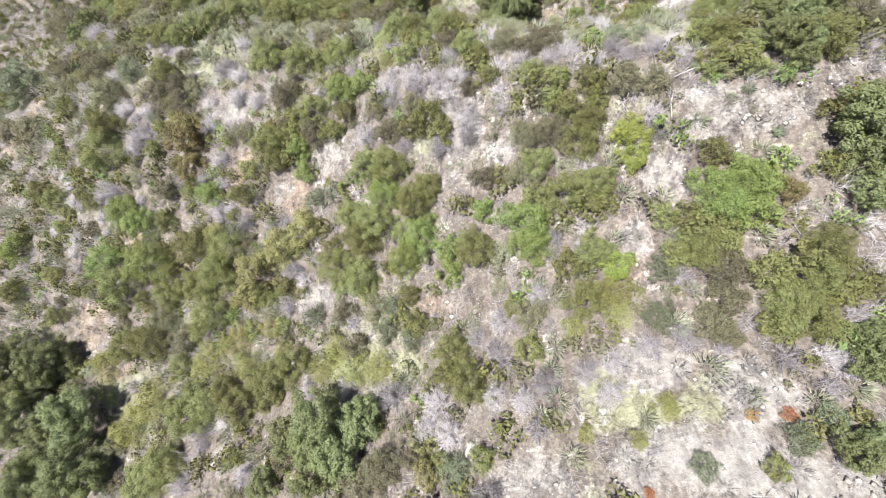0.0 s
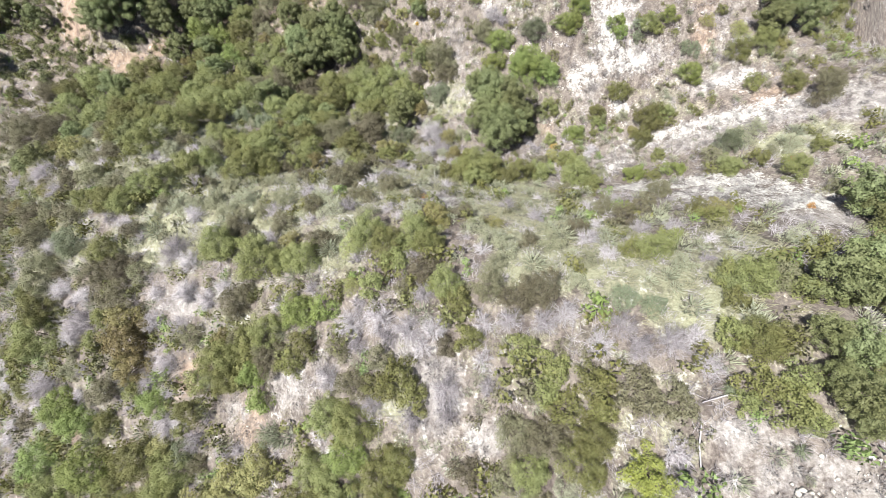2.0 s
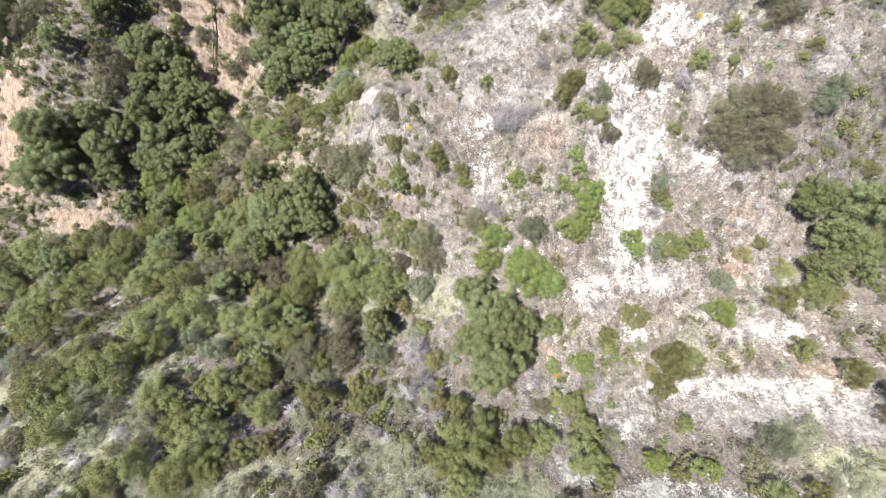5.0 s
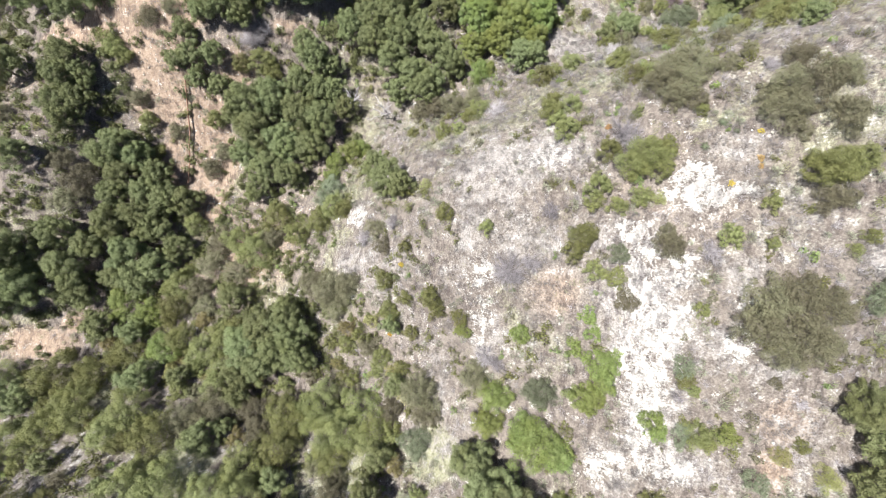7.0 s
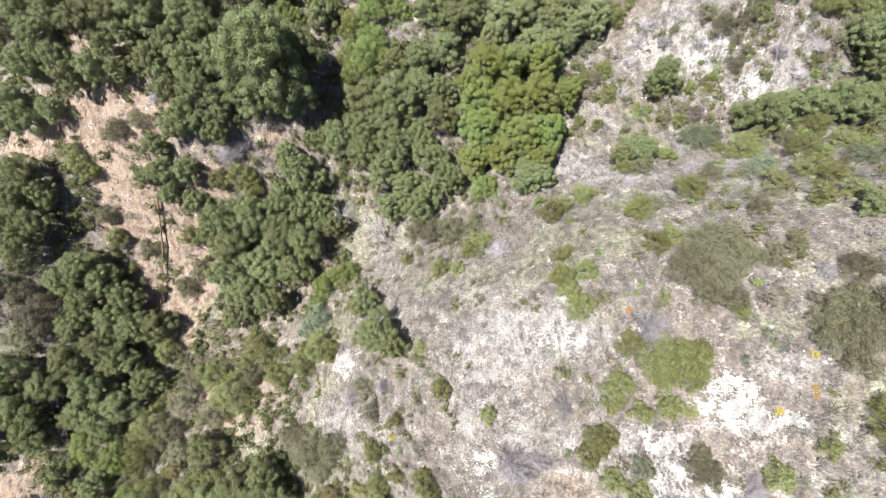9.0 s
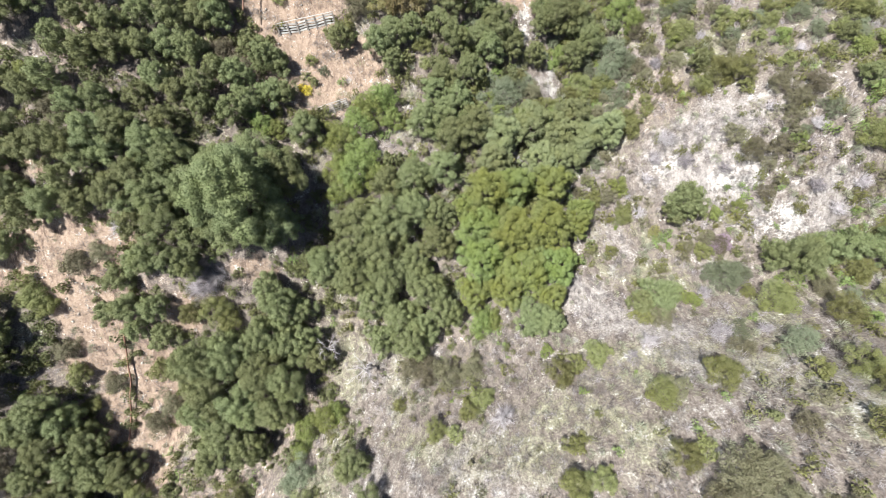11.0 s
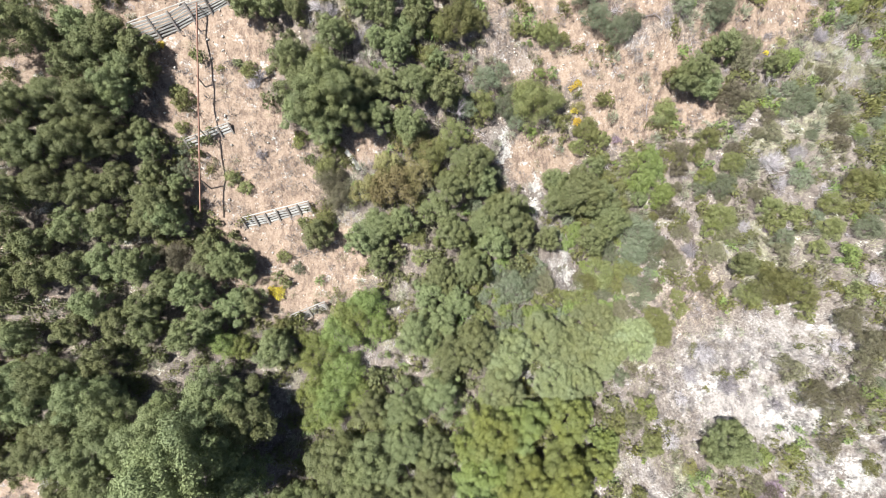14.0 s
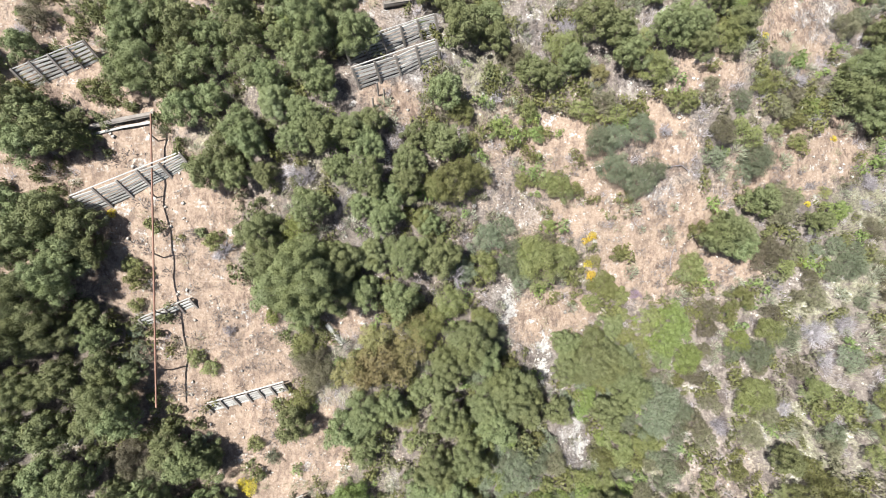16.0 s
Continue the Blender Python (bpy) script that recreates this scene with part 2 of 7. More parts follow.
# where pale crumbling stone (PALE), red earth (RED), dry grass (GRASS) and bare white stone (WHITE) lie: x, y, half-width, half-depth
PALE_NEAR = [
    (-9.4, 17.4, 1.4, 1.8), (-10.9, 5.7, 1.9, 1.7), (13.7, 10.8, 1.6, 1.0), (16.3, 13.8, 1.9, 1.2), (19.1, 14.0, 2.1, 1.0),
    (22.1, 16.3, 2.1, 0.8), (12.2, -3.6, 2.8, 1.3), (15.0, -0.7, 1.6, 1.2), (10.9, 0.7, 1.8, 1.1), (0.6, 5.2, 1.6, 1.0),
    (4.8, -5.2, 2.0, 0.9), (13.2, 12.0, 1.3, 1.1), (-6.8, 19.0, 1.2, 1.1), (11.3, 7.8, 0.7, 1.3), (17.3, -4.1, 1.2, 0.6),
    (14.9, -3.9, 1.9, 0.8),
]
PALE_PATH = [
    (-0.9, 20.0, 1.8, 1.4), (1.4, 17.6, 1.4, 2.3), (-9.7, 17.7, 1.8, 2.0), (-20.1, 24.4, 1.4, 1.8), (15.6, 16.0, 1.5, 0.9),
    (18.2, 15.0, 1.9, 0.9), (0.8, 33.4, 2.1, 1.0), (25.8, 33.4, 4.4, 2.1), (29.2, 29.7, 3.3, 0.8), (33.4, 44.1, 6.4, 2.0),
    (29.3, 43.4, 3.7, 1.7), (39.5, 41.7, 2.0, 1.7), (-14.6, 16.0, 1.5, 1.3), (4.0, 15.2, 1.0, 1.2),
]
PALE_GULLY = [
    (21.7, 72.1, 2.4, 4.1), (21.1, 65.5, 1.6, 4.5), (22.1, 59.2, 1.6, 3.3), (20.2, 54.3, 1.9, 2.5), (30.3, 45.4, 6.1, 1.3),
    (34.8, 44.7, 2.5, 1.2), (22.5, 37.0, 4.5, 1.0), (26.4, 35.4, 3.6, 1.4), (28.7, 33.6, 3.7, 1.5), (29.6, 31.8, 3.0, 1.2),
    (21.4, 42.6, 2.6, 1.6), (1.3, 34.2, 1.8, 1.0), (14.5, 38.4, 1.6, 1.1), (33.2, 50.4, 2.8, 1.2), (8.2, 68.8, 1.7, 3.2),
    (49.2, 69.5, 2.4, 1.1),
]
PALE_SPUR = [
    (23.0, 67.1, 2.6, 5.4), (22.9, 61.1, 1.9, 3.0), (19.4, 56.3, 2.8, 2.2), (25.8, 79.5, 2.0, 3.0), (24.2, 72.7, 1.5, 1.9),
    (27.5, 66.6, 1.4, 1.8), (19.9, 77.2, 1.1, 1.1), (28.3, 71.9, 1.4, 1.4), (-4.8, 80.3, 2.3, 2.6), (14.1, 85.3, 3.0, 2.2),
    (6.5, 76.2, 1.8, 3.4), (3.4, 64.1, 1.6, 3.6), (30.8, 64.6, 1.9, 1.3), (23.8, 55.9, 3.3, 2.1), (37.4, 71.7, 1.7, 2.3),
    (9.4, 80.4, 3.5, 4.3),
]
PALE_CREST = [
    (13.9, 84.8, 3.0, 2.0), (25.0, 79.8, 2.5, 2.0), (20.7, 76.5, 2.2, 1.7), (-6.7, 83.2, 1.8, 1.8), (9.2, 84.0, 4.1, 3.1),
    (6.1, 74.4, 2.6, 2.5), (-0.9, 88.3, 4.2, 2.0), (22.2, 76.2, 1.7, 1.7), (28.1, 82.1, 2.3, 1.9), (-6.9, 78.0, 2.9, 2.2),
    (11.0, 77.3, 3.0, 1.9), (35.6, 120.1, 3.5, 1.9), (43.8, 115.4, 2.6, 2.4), (45.8, 118.6, 2.5, 2.0), (30.6, 124.8, 2.9, 3.1),
]
PALE_FAR = [
    (30.4, 121.8, 4.2, 3.5), (36.2, 119.5, 2.8, 2.2), (41.3, 114.5, 3.3, 2.6), (25.0, 112.7, 1.7, 2.2), (15.5, 142.1, 1.0, 3.3),
    (11.3, 146.3, 0.9, 2.4), (18.2, 134.3, 1.0, 2.8), (20.2, 107.5, 2.8, 2.0), (21.9, 104.7, 3.1, 2.2), (34.3, 125.9, 3.5, 2.9),
    (26.0, 103.2, 2.9, 1.2), (44.5, 119.1, 1.6, 2.8), (35.5, 109.4, 2.7, 1.5),
]
PALE_TOP = [
    (13.3, 170.7, 1.5, 2.6), (10.8, 156.6, 1.3, 2.3), (13.0, 154.6, 1.3, 1.8), (10.8, 147.0, 0.9, 2.0), (13.5, 142.9, 1.6, 1.0),
    (17.8, 135.0, 1.6, 1.5), (25.7, 155.8, 2.1, 1.7), (39.0, 170.6, 3.0, 1.9), (0.7, 169.9, 3.0, 1.3), (3.2, 165.1, 1.0, 1.6),
    (-28.3, 167.5, 2.8, 1.3), (21.4, 164.6, 1.5, 1.4),
]
RED_WOODS = [
    (-41.0, 110.7, 2.8, 2.0), (-38.3, 107.9, 2.4, 2.6), (-35.2, 104.8, 2.5, 3.8), (-36.7, 101.1, 2.8, 2.0), (-34.1, 94.2, 0.9, 3.4),
    (-30.1, 88.2, 1.5, 2.5), (-47.9, 108.8, 2.8, 1.3), (-31.4, 111.8, 3.4, 1.7), (-17.5, 110.3, 2.1, 1.2), (-24.8, 105.4, 2.1, 1.7),
    (-25.1, 80.6, 1.4, 1.3), (-46.5, 71.2, 1.4, 1.3), (-38.8, 121.3, 2.1, 0.9),
]
RED_TERRACE = [
    (-20.1, 153.4, 3.2, 3.4), (-18.8, 150.2, 2.1, 2.9), (-14.1, 154.4, 2.7, 2.3), (-15.0, 144.2, 3.3, 2.5), (-11.1, 142.8, 2.8, 3.1),
    (-16.6, 139.9, 2.2, 2.1), (-11.4, 136.1, 2.8, 2.2), (-9.1, 132.4, 2.2, 1.1), (-5.6, 135.1, 2.3, 2.2), (-2.7, 145.1, 2.3, 1.5),
    (20.3, 154.8, 3.0, 1.3), (16.0, 145.4, 3.7, 2.3), (24.3, 150.9, 3.7, 3.0), (28.2, 152.8, 1.8, 1.9), (36.4, 157.7, 4.7, 2.0),
]
RED_TOP = [
    (-20.0, 152.0, 2.3, 2.6), (-17.0, 155.1, 2.3, 2.1), (-15.3, 146.9, 2.8, 2.2), (-13.4, 143.5, 2.9, 2.7), (-16.8, 139.5, 2.9, 1.8),
    (-9.8, 134.8, 2.9, 2.3), (-20.7, 158.9, 2.3, 1.4), (16.3, 160.4, 2.0, 1.8), (28.0, 165.2, 2.9, 1.7), (25.0, 160.5, 2.0, 1.7),
    (26.1, 154.1, 4.2, 2.3), (31.9, 150.4, 3.2, 1.5), (19.1, 156.9, 2.6, 1.8), (39.8, 160.0, 4.2, 1.8), (17.4, 146.0, 2.7, 2.0),
    (35.9, 169.0, 3.0, 2.7),
]
RED_NEAR = [
    (-38.4, 5.2, 2.5, 3.0), (-33.7, 0.2, 1.5, 1.4), (-18.5, 18.6, 2.1, 1.5), (-53.7, 30.8, 3.6, 4.6), (-13.5, 15.3, 1.5, 1.9),
    (-0.2, 4.9, 1.6, 0.8), (-32.5, 13.8, 1.2, 1.6), (11.1, 7.9, 0.8, 2.1),
]
RED_GULLY = [
    (-59.1, 85.0, 3.5, 4.1), (-50.6, 68.6, 4.4, 1.9), (-60.0, 76.8, 2.7, 3.2), (-30.8, 88.5, 1.8, 2.8), (14.5, 49.6, 1.6, 1.3),
    (32.4, 60.4, 2.3, 2.4), (31.7, 56.9, 1.2, 2.1), (14.5, 71.8, 2.7, 2.5), (-58.6, 81.3, 3.5, 2.7), (35.6, 45.6, 1.5, 1.6),
]
GRASS_NEAR = [
    (-30.0, -4.1, 3.4, 2.6), (-7.2, 0.9, 3.4, 1.7), (-32.1, -2.1, 4.0, 2.2), (-3.4, 0.5, 2.0, 1.1), (10.1, -1.0, 2.6, 1.9),
    (12.7, -0.9, 1.4, 1.5), (-13.2, 33.0, 3.5, 4.0), (-6.4, 28.9, 2.6, 3.1), (-22.4, 35.0, 5.4, 2.5), (-1.1, 17.2, 1.8, 1.3),
    (-25.8, 5.6, 2.8, 2.2),
]
GRASS_RIDGE = [
    (-37.6, 43.5, 3.8, 7.3), (-18.7, 36.4, 8.3, 3.4), (-23.1, 30.6, 6.0, 2.8), (-10.9, 36.4, 5.5, 3.2), (6.8, 35.3, 6.7, 4.2),
    (10.8, 28.4, 5.6, 2.9), (14.2, 24.7, 5.0, 2.3), (15.3, 22.3, 2.5, 2.1), (-35.3, 30.7, 4.2, 3.4), (-3.4, 37.9, 5.8, 3.3),
    (20.4, 26.9, 2.2, 1.8), (7.5, 25.0, 3.5, 1.5),
]
GRASS_GULLY = [
    (-25.2, 52.6, 4.1, 4.5), (-25.1, 46.6, 3.6, 1.4), (-40.7, 45.0, 3.5, 4.6), (-27.8, 41.0, 6.2, 3.2), (-18.8, 36.2, 7.1, 2.6),
    (-5.4, 34.3, 3.6, 2.3), (5.8, 34.1, 5.5, 2.4), (-7.7, 86.0, 2.4, 7.4), (-8.8, 76.5, 2.3, 5.0), (12.7, 34.2, 3.7, 1.6),
    (-30.8, 38.5, 3.9, 2.9), (2.5, 56.0, 2.8, 3.0), (34.7, 39.6, 2.7, 1.8), (-6.4, 54.5, 2.2, 2.5),
]
GRASS_SPUR = [
    (16.7, 95.3, 5.1, 2.1), (20.9, 93.5, 2.6, 2.5), (-6.5, 99.4, 2.5, 6.1), (-11.2, 87.2, 3.3, 1.7), (24.0, 103.3, 7.4, 2.3),
    (29.8, 100.8, 6.8, 3.8), (35.2, 102.9, 3.5, 3.3), (5.2, 91.5, 7.2, 2.8), (11.9, 91.9, 3.9, 2.6), (28.3, 108.9, 4.0, 3.0),
    (23.4, 112.0, 2.1, 4.4), (35.1, 97.6, 3.4, 5.2), (-0.4, 97.3, 2.1, 4.9), (27.9, 84.8, 2.4, 1.6),
]
GRASS_FAR = [
    (27.2, 127.0, 4.6, 2.8), (23.7, 124.9, 2.9, 2.2), (1.3, 126.9, 3.4, 2.2), (0.7, 131.3, 1.1, 2.2), (32.3, 127.3, 2.8, 2.1),
    (-9.7, 131.2, 2.2, 1.1), (24.5, 131.8, 4.2, 1.8), (46.7, 154.9, 5.0, 3.0), (43.0, 149.0, 4.8, 3.3), (38.7, 145.4, 3.6, 2.6),
    (-16.4, 145.9, 3.3, 1.5), (29.5, 118.4, 2.2, 2.1), (27.0, 114.0, 3.2, 1.4), (-9.8, 121.8, 0.8, 2.1),
]
WHITE_GULLY = [
    (30.3, 45.4, 5.5, 1.0), (34.8, 44.7, 2.5, 0.9), (26.4, 35.4, 3.1, 1.1), (28.7, 33.6, 3.3, 1.2), (29.6, 31.8, 2.6, 1.0),
    (22.5, 37.0, 3.5, 0.8), (21.7, 72.1, 1.6, 3.4), (21.1, 65.5, 1.1, 3.9), (22.1, 59.2, 1.1, 2.8), (23.6, 50.9, 1.1, 1.9),
    (0.9, 34.0, 1.5, 0.6), (21.2, 41.9, 1.5, 1.0), (8.1, 69.5, 0.7, 2.3), (33.5, 50.4, 2.2, 0.8),
]
WHITE_SPUR = [
    (23.0, 67.1, 2.0, 4.4), (22.9, 61.1, 1.4, 2.5), (25.8, 79.5, 1.3, 2.5), (24.5, 73.1, 0.9, 1.4), (28.4, 66.5, 0.9, 1.1),
    (24.2, 55.9, 2.2, 1.4), (19.4, 55.7, 1.5, 1.4), (28.6, 70.0, 0.7, 1.0),
]
WHITE_CREST = [
    (14.2, 85.0, 2.2, 1.2), (25.3, 79.8, 1.9, 1.4), (21.0, 76.8, 1.5, 1.0), (-6.5, 83.2, 1.5, 1.3), (22.2, 75.1, 1.1, 1.1),
    (8.1, 73.9, 1.3, 1.5), (28.1, 78.5, 1.2, 0.7),
]
WHITE_FAR = [
    (36.2, 119.5, 1.6, 1.2), (41.3, 114.5, 1.8, 1.5), (11.6, 146.6, 0.6, 2.0), (15.1, 142.2, 0.6, 2.6), (18.6, 134.3, 0.6, 2.4),
    (30.9, 122.3, 1.4, 1.0),
]
RED_OPEN = [
    (-41.8, 110.9, 3.2, 2.1), (-32.6, 112.8, 4.7, 1.1), (-48.9, 109.3, 3.2, 1.5), (-38.6, 107.2, 1.3, 3.9), (-35.1, 103.6, 2.8, 3.1),
    (-29.6, 101.0, 2.9, 1.2), (-34.9, 94.2, 2.0, 3.1), (-29.5, 95.4, 2.6, 4.8), (-30.1, 88.2, 1.5, 2.1), (-16.5, 110.3, 1.8, 1.5),
]
RED_BELOW = [
    (-36.7, 112.9, 4.7, 1.6), (-32.7, 111.3, 1.7, 1.6), (-40.6, 109.6, 2.4, 2.3), (-37.9, 108.1, 1.2, 2.8), (-35.7, 102.6, 1.5, 4.1),
    (-38.1, 120.4, 1.2, 0.8), (-30.9, 99.4, 1.9, 1.8), (-12.7, 141.5, 5.0, 4.6), (-9.7, 132.8, 3.1, 3.8), (-4.5, 134.2, 1.3, 2.5),
    (-15.8, 110.4, 1.2, 0.8),
]
RED_BESIDE = [
    (-18.7, 153.2, 4.3, 2.2), (-21.2, 149.5, 1.9, 2.7), (-15.4, 151.4, 2.9, 2.6), (-16.3, 147.4, 2.9, 1.8), (-14.2, 143.1, 4.5, 3.7),
    (-16.8, 139.3, 2.0, 1.4), (-11.1, 136.9, 4.0, 1.0), (-10.6, 134.6, 3.0, 2.4), (-4.8, 135.0, 1.0, 2.9), (-3.2, 145.0, 2.0, 1.2),
    (-20.3, 158.5, 2.4, 1.1), (-24.8, 163.6, 2.4, 0.9), (0.2, 162.3, 1.5, 1.5), (2.1, 162.2, 1.0, 1.5),
]
WHITE_BAND = [
    (23.3, 37.0, 4.4, 1.1), (25.6, 35.8, 4.1, 1.2), (27.9, 34.3, 3.8, 1.3), (29.3, 32.7, 3.1, 1.1), (28.0, 36.6, 2.8, 0.9),
    (15.0, 38.5, 1.6, 0.8),
]
RED_STEPS = [
    (-20.5, 150.8, 1.0, 1.0), (-15.6, 154.2, 1.5, 1.5), (-17.3, 151.3, 1.9, 1.9), (-13.9, 153.4, 1.1, 1.1), (-15.7, 149.1, 1.9, 1.9),
    (-17.7, 146.9, 1.4, 1.4), (-12.1, 147.0, 1.5, 1.5), (-12.0, 144.3, 1.8, 1.8), (-13.5, 141.0, 2.2, 2.2), (-10.7, 141.5, 1.6, 1.6),
    (-12.8, 138.7, 2.0, 2.0), (-16.3, 138.7, 1.6, 1.6), (-13.8, 135.3, 1.6, 1.6), (-10.4, 134.3, 1.6, 1.6), (-6.9, 135.8, 1.0, 1.0),
    (-4.2, 143.9, 0.9, 0.9), (-2.2, 145.3, 1.0, 1.0),
]
RED_PATCHES = [
    (28.1, 164.2, 1.1, 1.1), (26.1, 159.5, 1.5, 1.5), (23.9, 162.1, 1.1, 1.1), (14.8, 159.4, 1.5, 1.5), (19.0, 158.1, 1.1, 1.1),
    (17.3, 154.6, 1.6, 1.6), (22.0, 153.6, 2.0, 2.0), (26.0, 152.3, 1.6, 1.6), (31.7, 150.2, 0.8, 0.8), (37.1, 170.5, 1.5, 1.5),
    (42.6, 161.9, 1.6, 1.6), (42.7, 158.4, 1.2, 1.2), (27.0, 165.0, 0.7, 0.7),
]
PALE_TRACK = [
    (10.8, 157.5, 1.0, 1.0), (11.4, 154.8, 1.2, 1.2), (10.7, 147.2, 0.9, 0.9), (11.9, 144.2, 1.1, 1.1), (14.5, 141.9, 1.1, 1.1),
    (16.6, 139.6, 0.8, 0.8), (17.2, 134.9, 1.1, 1.1), (12.4, 155.8, 0.8, 0.8),
]
PALE_SANDY = [
    (14.8, -0.3, 1.1, 1.1), (15.8, -0.8, 0.9, 0.9), (11.8, -3.1, 1.1, 1.1), (12.7, -3.9, 1.1, 1.1), (14.1, -2.9, 0.9, 0.9),
    (5.2, -4.9, 1.1, 1.1), (9.3, -4.2, 1.0, 1.0), (15.9, -4.1, 0.7, 0.7), (11.3, 0.2, 1.1, 1.1), (14.8, 14.0, 0.9, 0.9),
    (16.2, 14.4, 0.9, 0.9), (18.1, 13.5, 0.9, 0.9), (19.2, 14.4, 0.9, 0.9), (20.7, 15.4, 0.9, 0.9), (22.5, 16.8, 0.9, 0.9),
    (24.3, 17.8, 0.9, 0.9), (18.9, 14.5, 0.9, 0.9), (20.5, 15.0, 0.9, 0.9), (17.3, 13.5, 0.8, 0.8), (12.8, 11.6, 0.9, 0.9),
    (15.2, 15.4, 0.8, 0.8),
]
ALL_PALE = PALE_NEAR + PALE_PATH + PALE_GULLY + PALE_SPUR + PALE_CREST + PALE_FAR + PALE_TOP + PALE_TRACK + PALE_SANDY
ALL_RED = RED_WOODS + RED_TERRACE + RED_TOP + RED_NEAR + RED_GULLY + RED_OPEN + RED_BELOW + RED_BESIDE + RED_STEPS + RED_PATCHES
ALL_GRASS = GRASS_NEAR + GRASS_RIDGE + GRASS_GULLY + GRASS_SPUR + GRASS_FAR
ALL_WHITE = WHITE_GULLY + WHITE_SPUR + WHITE_CREST + WHITE_FAR + WHITE_BAND


def soils(x, y):
    """Amounts of pale stone, red earth, dry litter and bare white stone at a place."""
    north = np.clip((y - 125) / 25, 0, 1)
    woods = np.clip((-2 - x) / 14, 0, 1) * np.clip((y - 60) / 15, 0, 1)
    spots = patch(x, y, ALL_PALE)
    near = np.clip((46 - y) / 10, 0, 1)
    pale = 0.30 - 0.16 * near - 0.16 * north + 0.20 * fbm(x * 0.35, y * 0.35, 3.0) - 0.3 * woods + (0.30 + 0.22 * near) * spots
    redd = 0.45 * patch(x, y, ALL_RED) + 0.18 + 0.2 * north + 0.2 * woods + 0.2 * fbm(x * 0.22, y * 0.2, 9.0)
    litter = np.maximum((0.9 - 0.4 * np.clip((y - 78) / 8, 0, 1)) * patch(x, y, ALL_GRASS), 0.25 + 0.25 * fbm(x * 0.3, y * 0.3, 7.0))
    litter = litter * (1 - 0.8 * spots) * (1 - 0.6 * patch(x, y, ALL_RED))
    return pale, redd, litter, patch(x, y, ALL_WHITE)


def ground_sheet():
    def axis(lo, hi, step):
        out = np.arange(lo, hi + step, step)
        grow = step * 1.35 ** np.arange(1, 26)
        grow = np.cumsum(grow)
        grow = grow[grow < 2600]
        return np.concatenate((lo - grow[::-1], out, out[-1] + grow))

    xs, ys = axis(-78.0, 66.0, 0.7), axis(-24.0, 194.0, 0.7)
    gx, gy = np.meshgrid(xs, ys)
    gz = land(gx, gy)
    nx, ny = len(xs), len(ys)
    me = bpy.data.meshes.new("ground")
    idx = np.arange(nx * ny).reshape(ny, nx)
    faces = np.stack((idx[:-1, :-1], idx[:-1, 1:], idx[1:, 1:], idx[1:, :-1]), -1).reshape(-1, 4)
    quick_mesh(me, np.stack((gx, gy, gz), -1).reshape(-1, 3), faces)
    me.shade_smooth()
    col = me.color_attributes.new("soil", "FLOAT_COLOR", "POINT")
    pale, redd, litter, white = soils(gx.ravel(), gy.ravel())
    col.data.foreach_set("color", np.stack((pale, redd, litter, white), -1).astype(np.float32).ravel())
    me.materials.append(M_GROUND)
    return tagged(new("ground", me), "steep dry hillside of pale sandy and reddish earth", "ground", kind="structure")


# ---- mesh building ----
def quick_mesh(me, verts, faces):
    """Fill a mesh from arrays: all faces have the same number of corners."""
    verts, faces = np.asarray(verts, np.float32), np.asarray(faces, np.int32)
    n, k = faces.shape
    me.vertices.add(len(verts))
    me.vertices.foreach_set("co", verts.ravel())
    me.loops.add(n * k)
    me.loops.foreach_set("vertex_index", faces.ravel())
    me.polygons.add(n)
    me.polygons.foreach_set("loop_start", np.arange(0, n * k, k, dtype=np.int32))
    me.update(calc_edges=True)
    me.validate()
    return me


def unit(v):
    return v / np.maximum(np.linalg.norm(v, axis=-1, keepdims=True), 1e-9)


def leaves(rng, pos, nrm, size, narrow=0.75, tilt=0.6):
    """Leaf sprays: one tapering blade each, facing roughly along nrm and somewhat upwards."""
    n = len(pos)
    nrm = unit(nrm + tilt * rng.normal(size=(n, 3)) + np.array([0, 0, 0.25]))
    along = unit(np.cross(nrm, rng.normal(size=(n, 3))))
    side = np.cross(nrm, along)
    s = size * rng.uniform(0.6, 1.45, (n, 1))
    foot, tip = pos - 0.4 * s * along, pos + 0.6 * s * along
    v = np.stack((foot + side * s * narrow * 0.5, foot - side * s * narrow * 0.5, tip), 1).reshape(-1, 3)
    return v, np.arange(3 * n).reshape(-1, 3)


def spikes(foot, tip, width):
    """Thin three-sided tapering stalks from foot to tip."""
    n = len(foot)
    d = unit(tip - foot)
    ref = np.where(np.abs(d[:, 2:3]) > 0.9, np.array([[1.0, 0, 0]]), np.array([[0, 0, 1.0]]))
    a = unit(np.cross(d, ref))
    b = np.cross(d, a)
    w = np.broadcast_to(np.asarray(width, float).reshape(-1, 1), (n, 1))
    ring = [foot + w * (a * math.cos(q) + b * math.sin(q)) for q in (0, 2.094, 4.189)]
    v = np.stack((*ring, tip), 1).reshape(-1, 3)
    i = np.arange(n)[:, None] * 4
    f = np.concatenate([np.hstack((i + j, i + (j + 1) % 3, i + 3)) for j in range(3)], 0)
    return v, f


def joined(pieces):
    vs, fs, at = [], [], 0
    for v, f in pieces:
        vs.append(v), fs.append(f + at)
        at += len(v)
    return np.concatenate(vs), np.concatenate(fs)


def mesh_of(name, pieces, mat):
    me = bpy.data.meshes.new(name)
    quick_mesh(me, *joined(pieces))
    me.materials.append(mat)
    return me


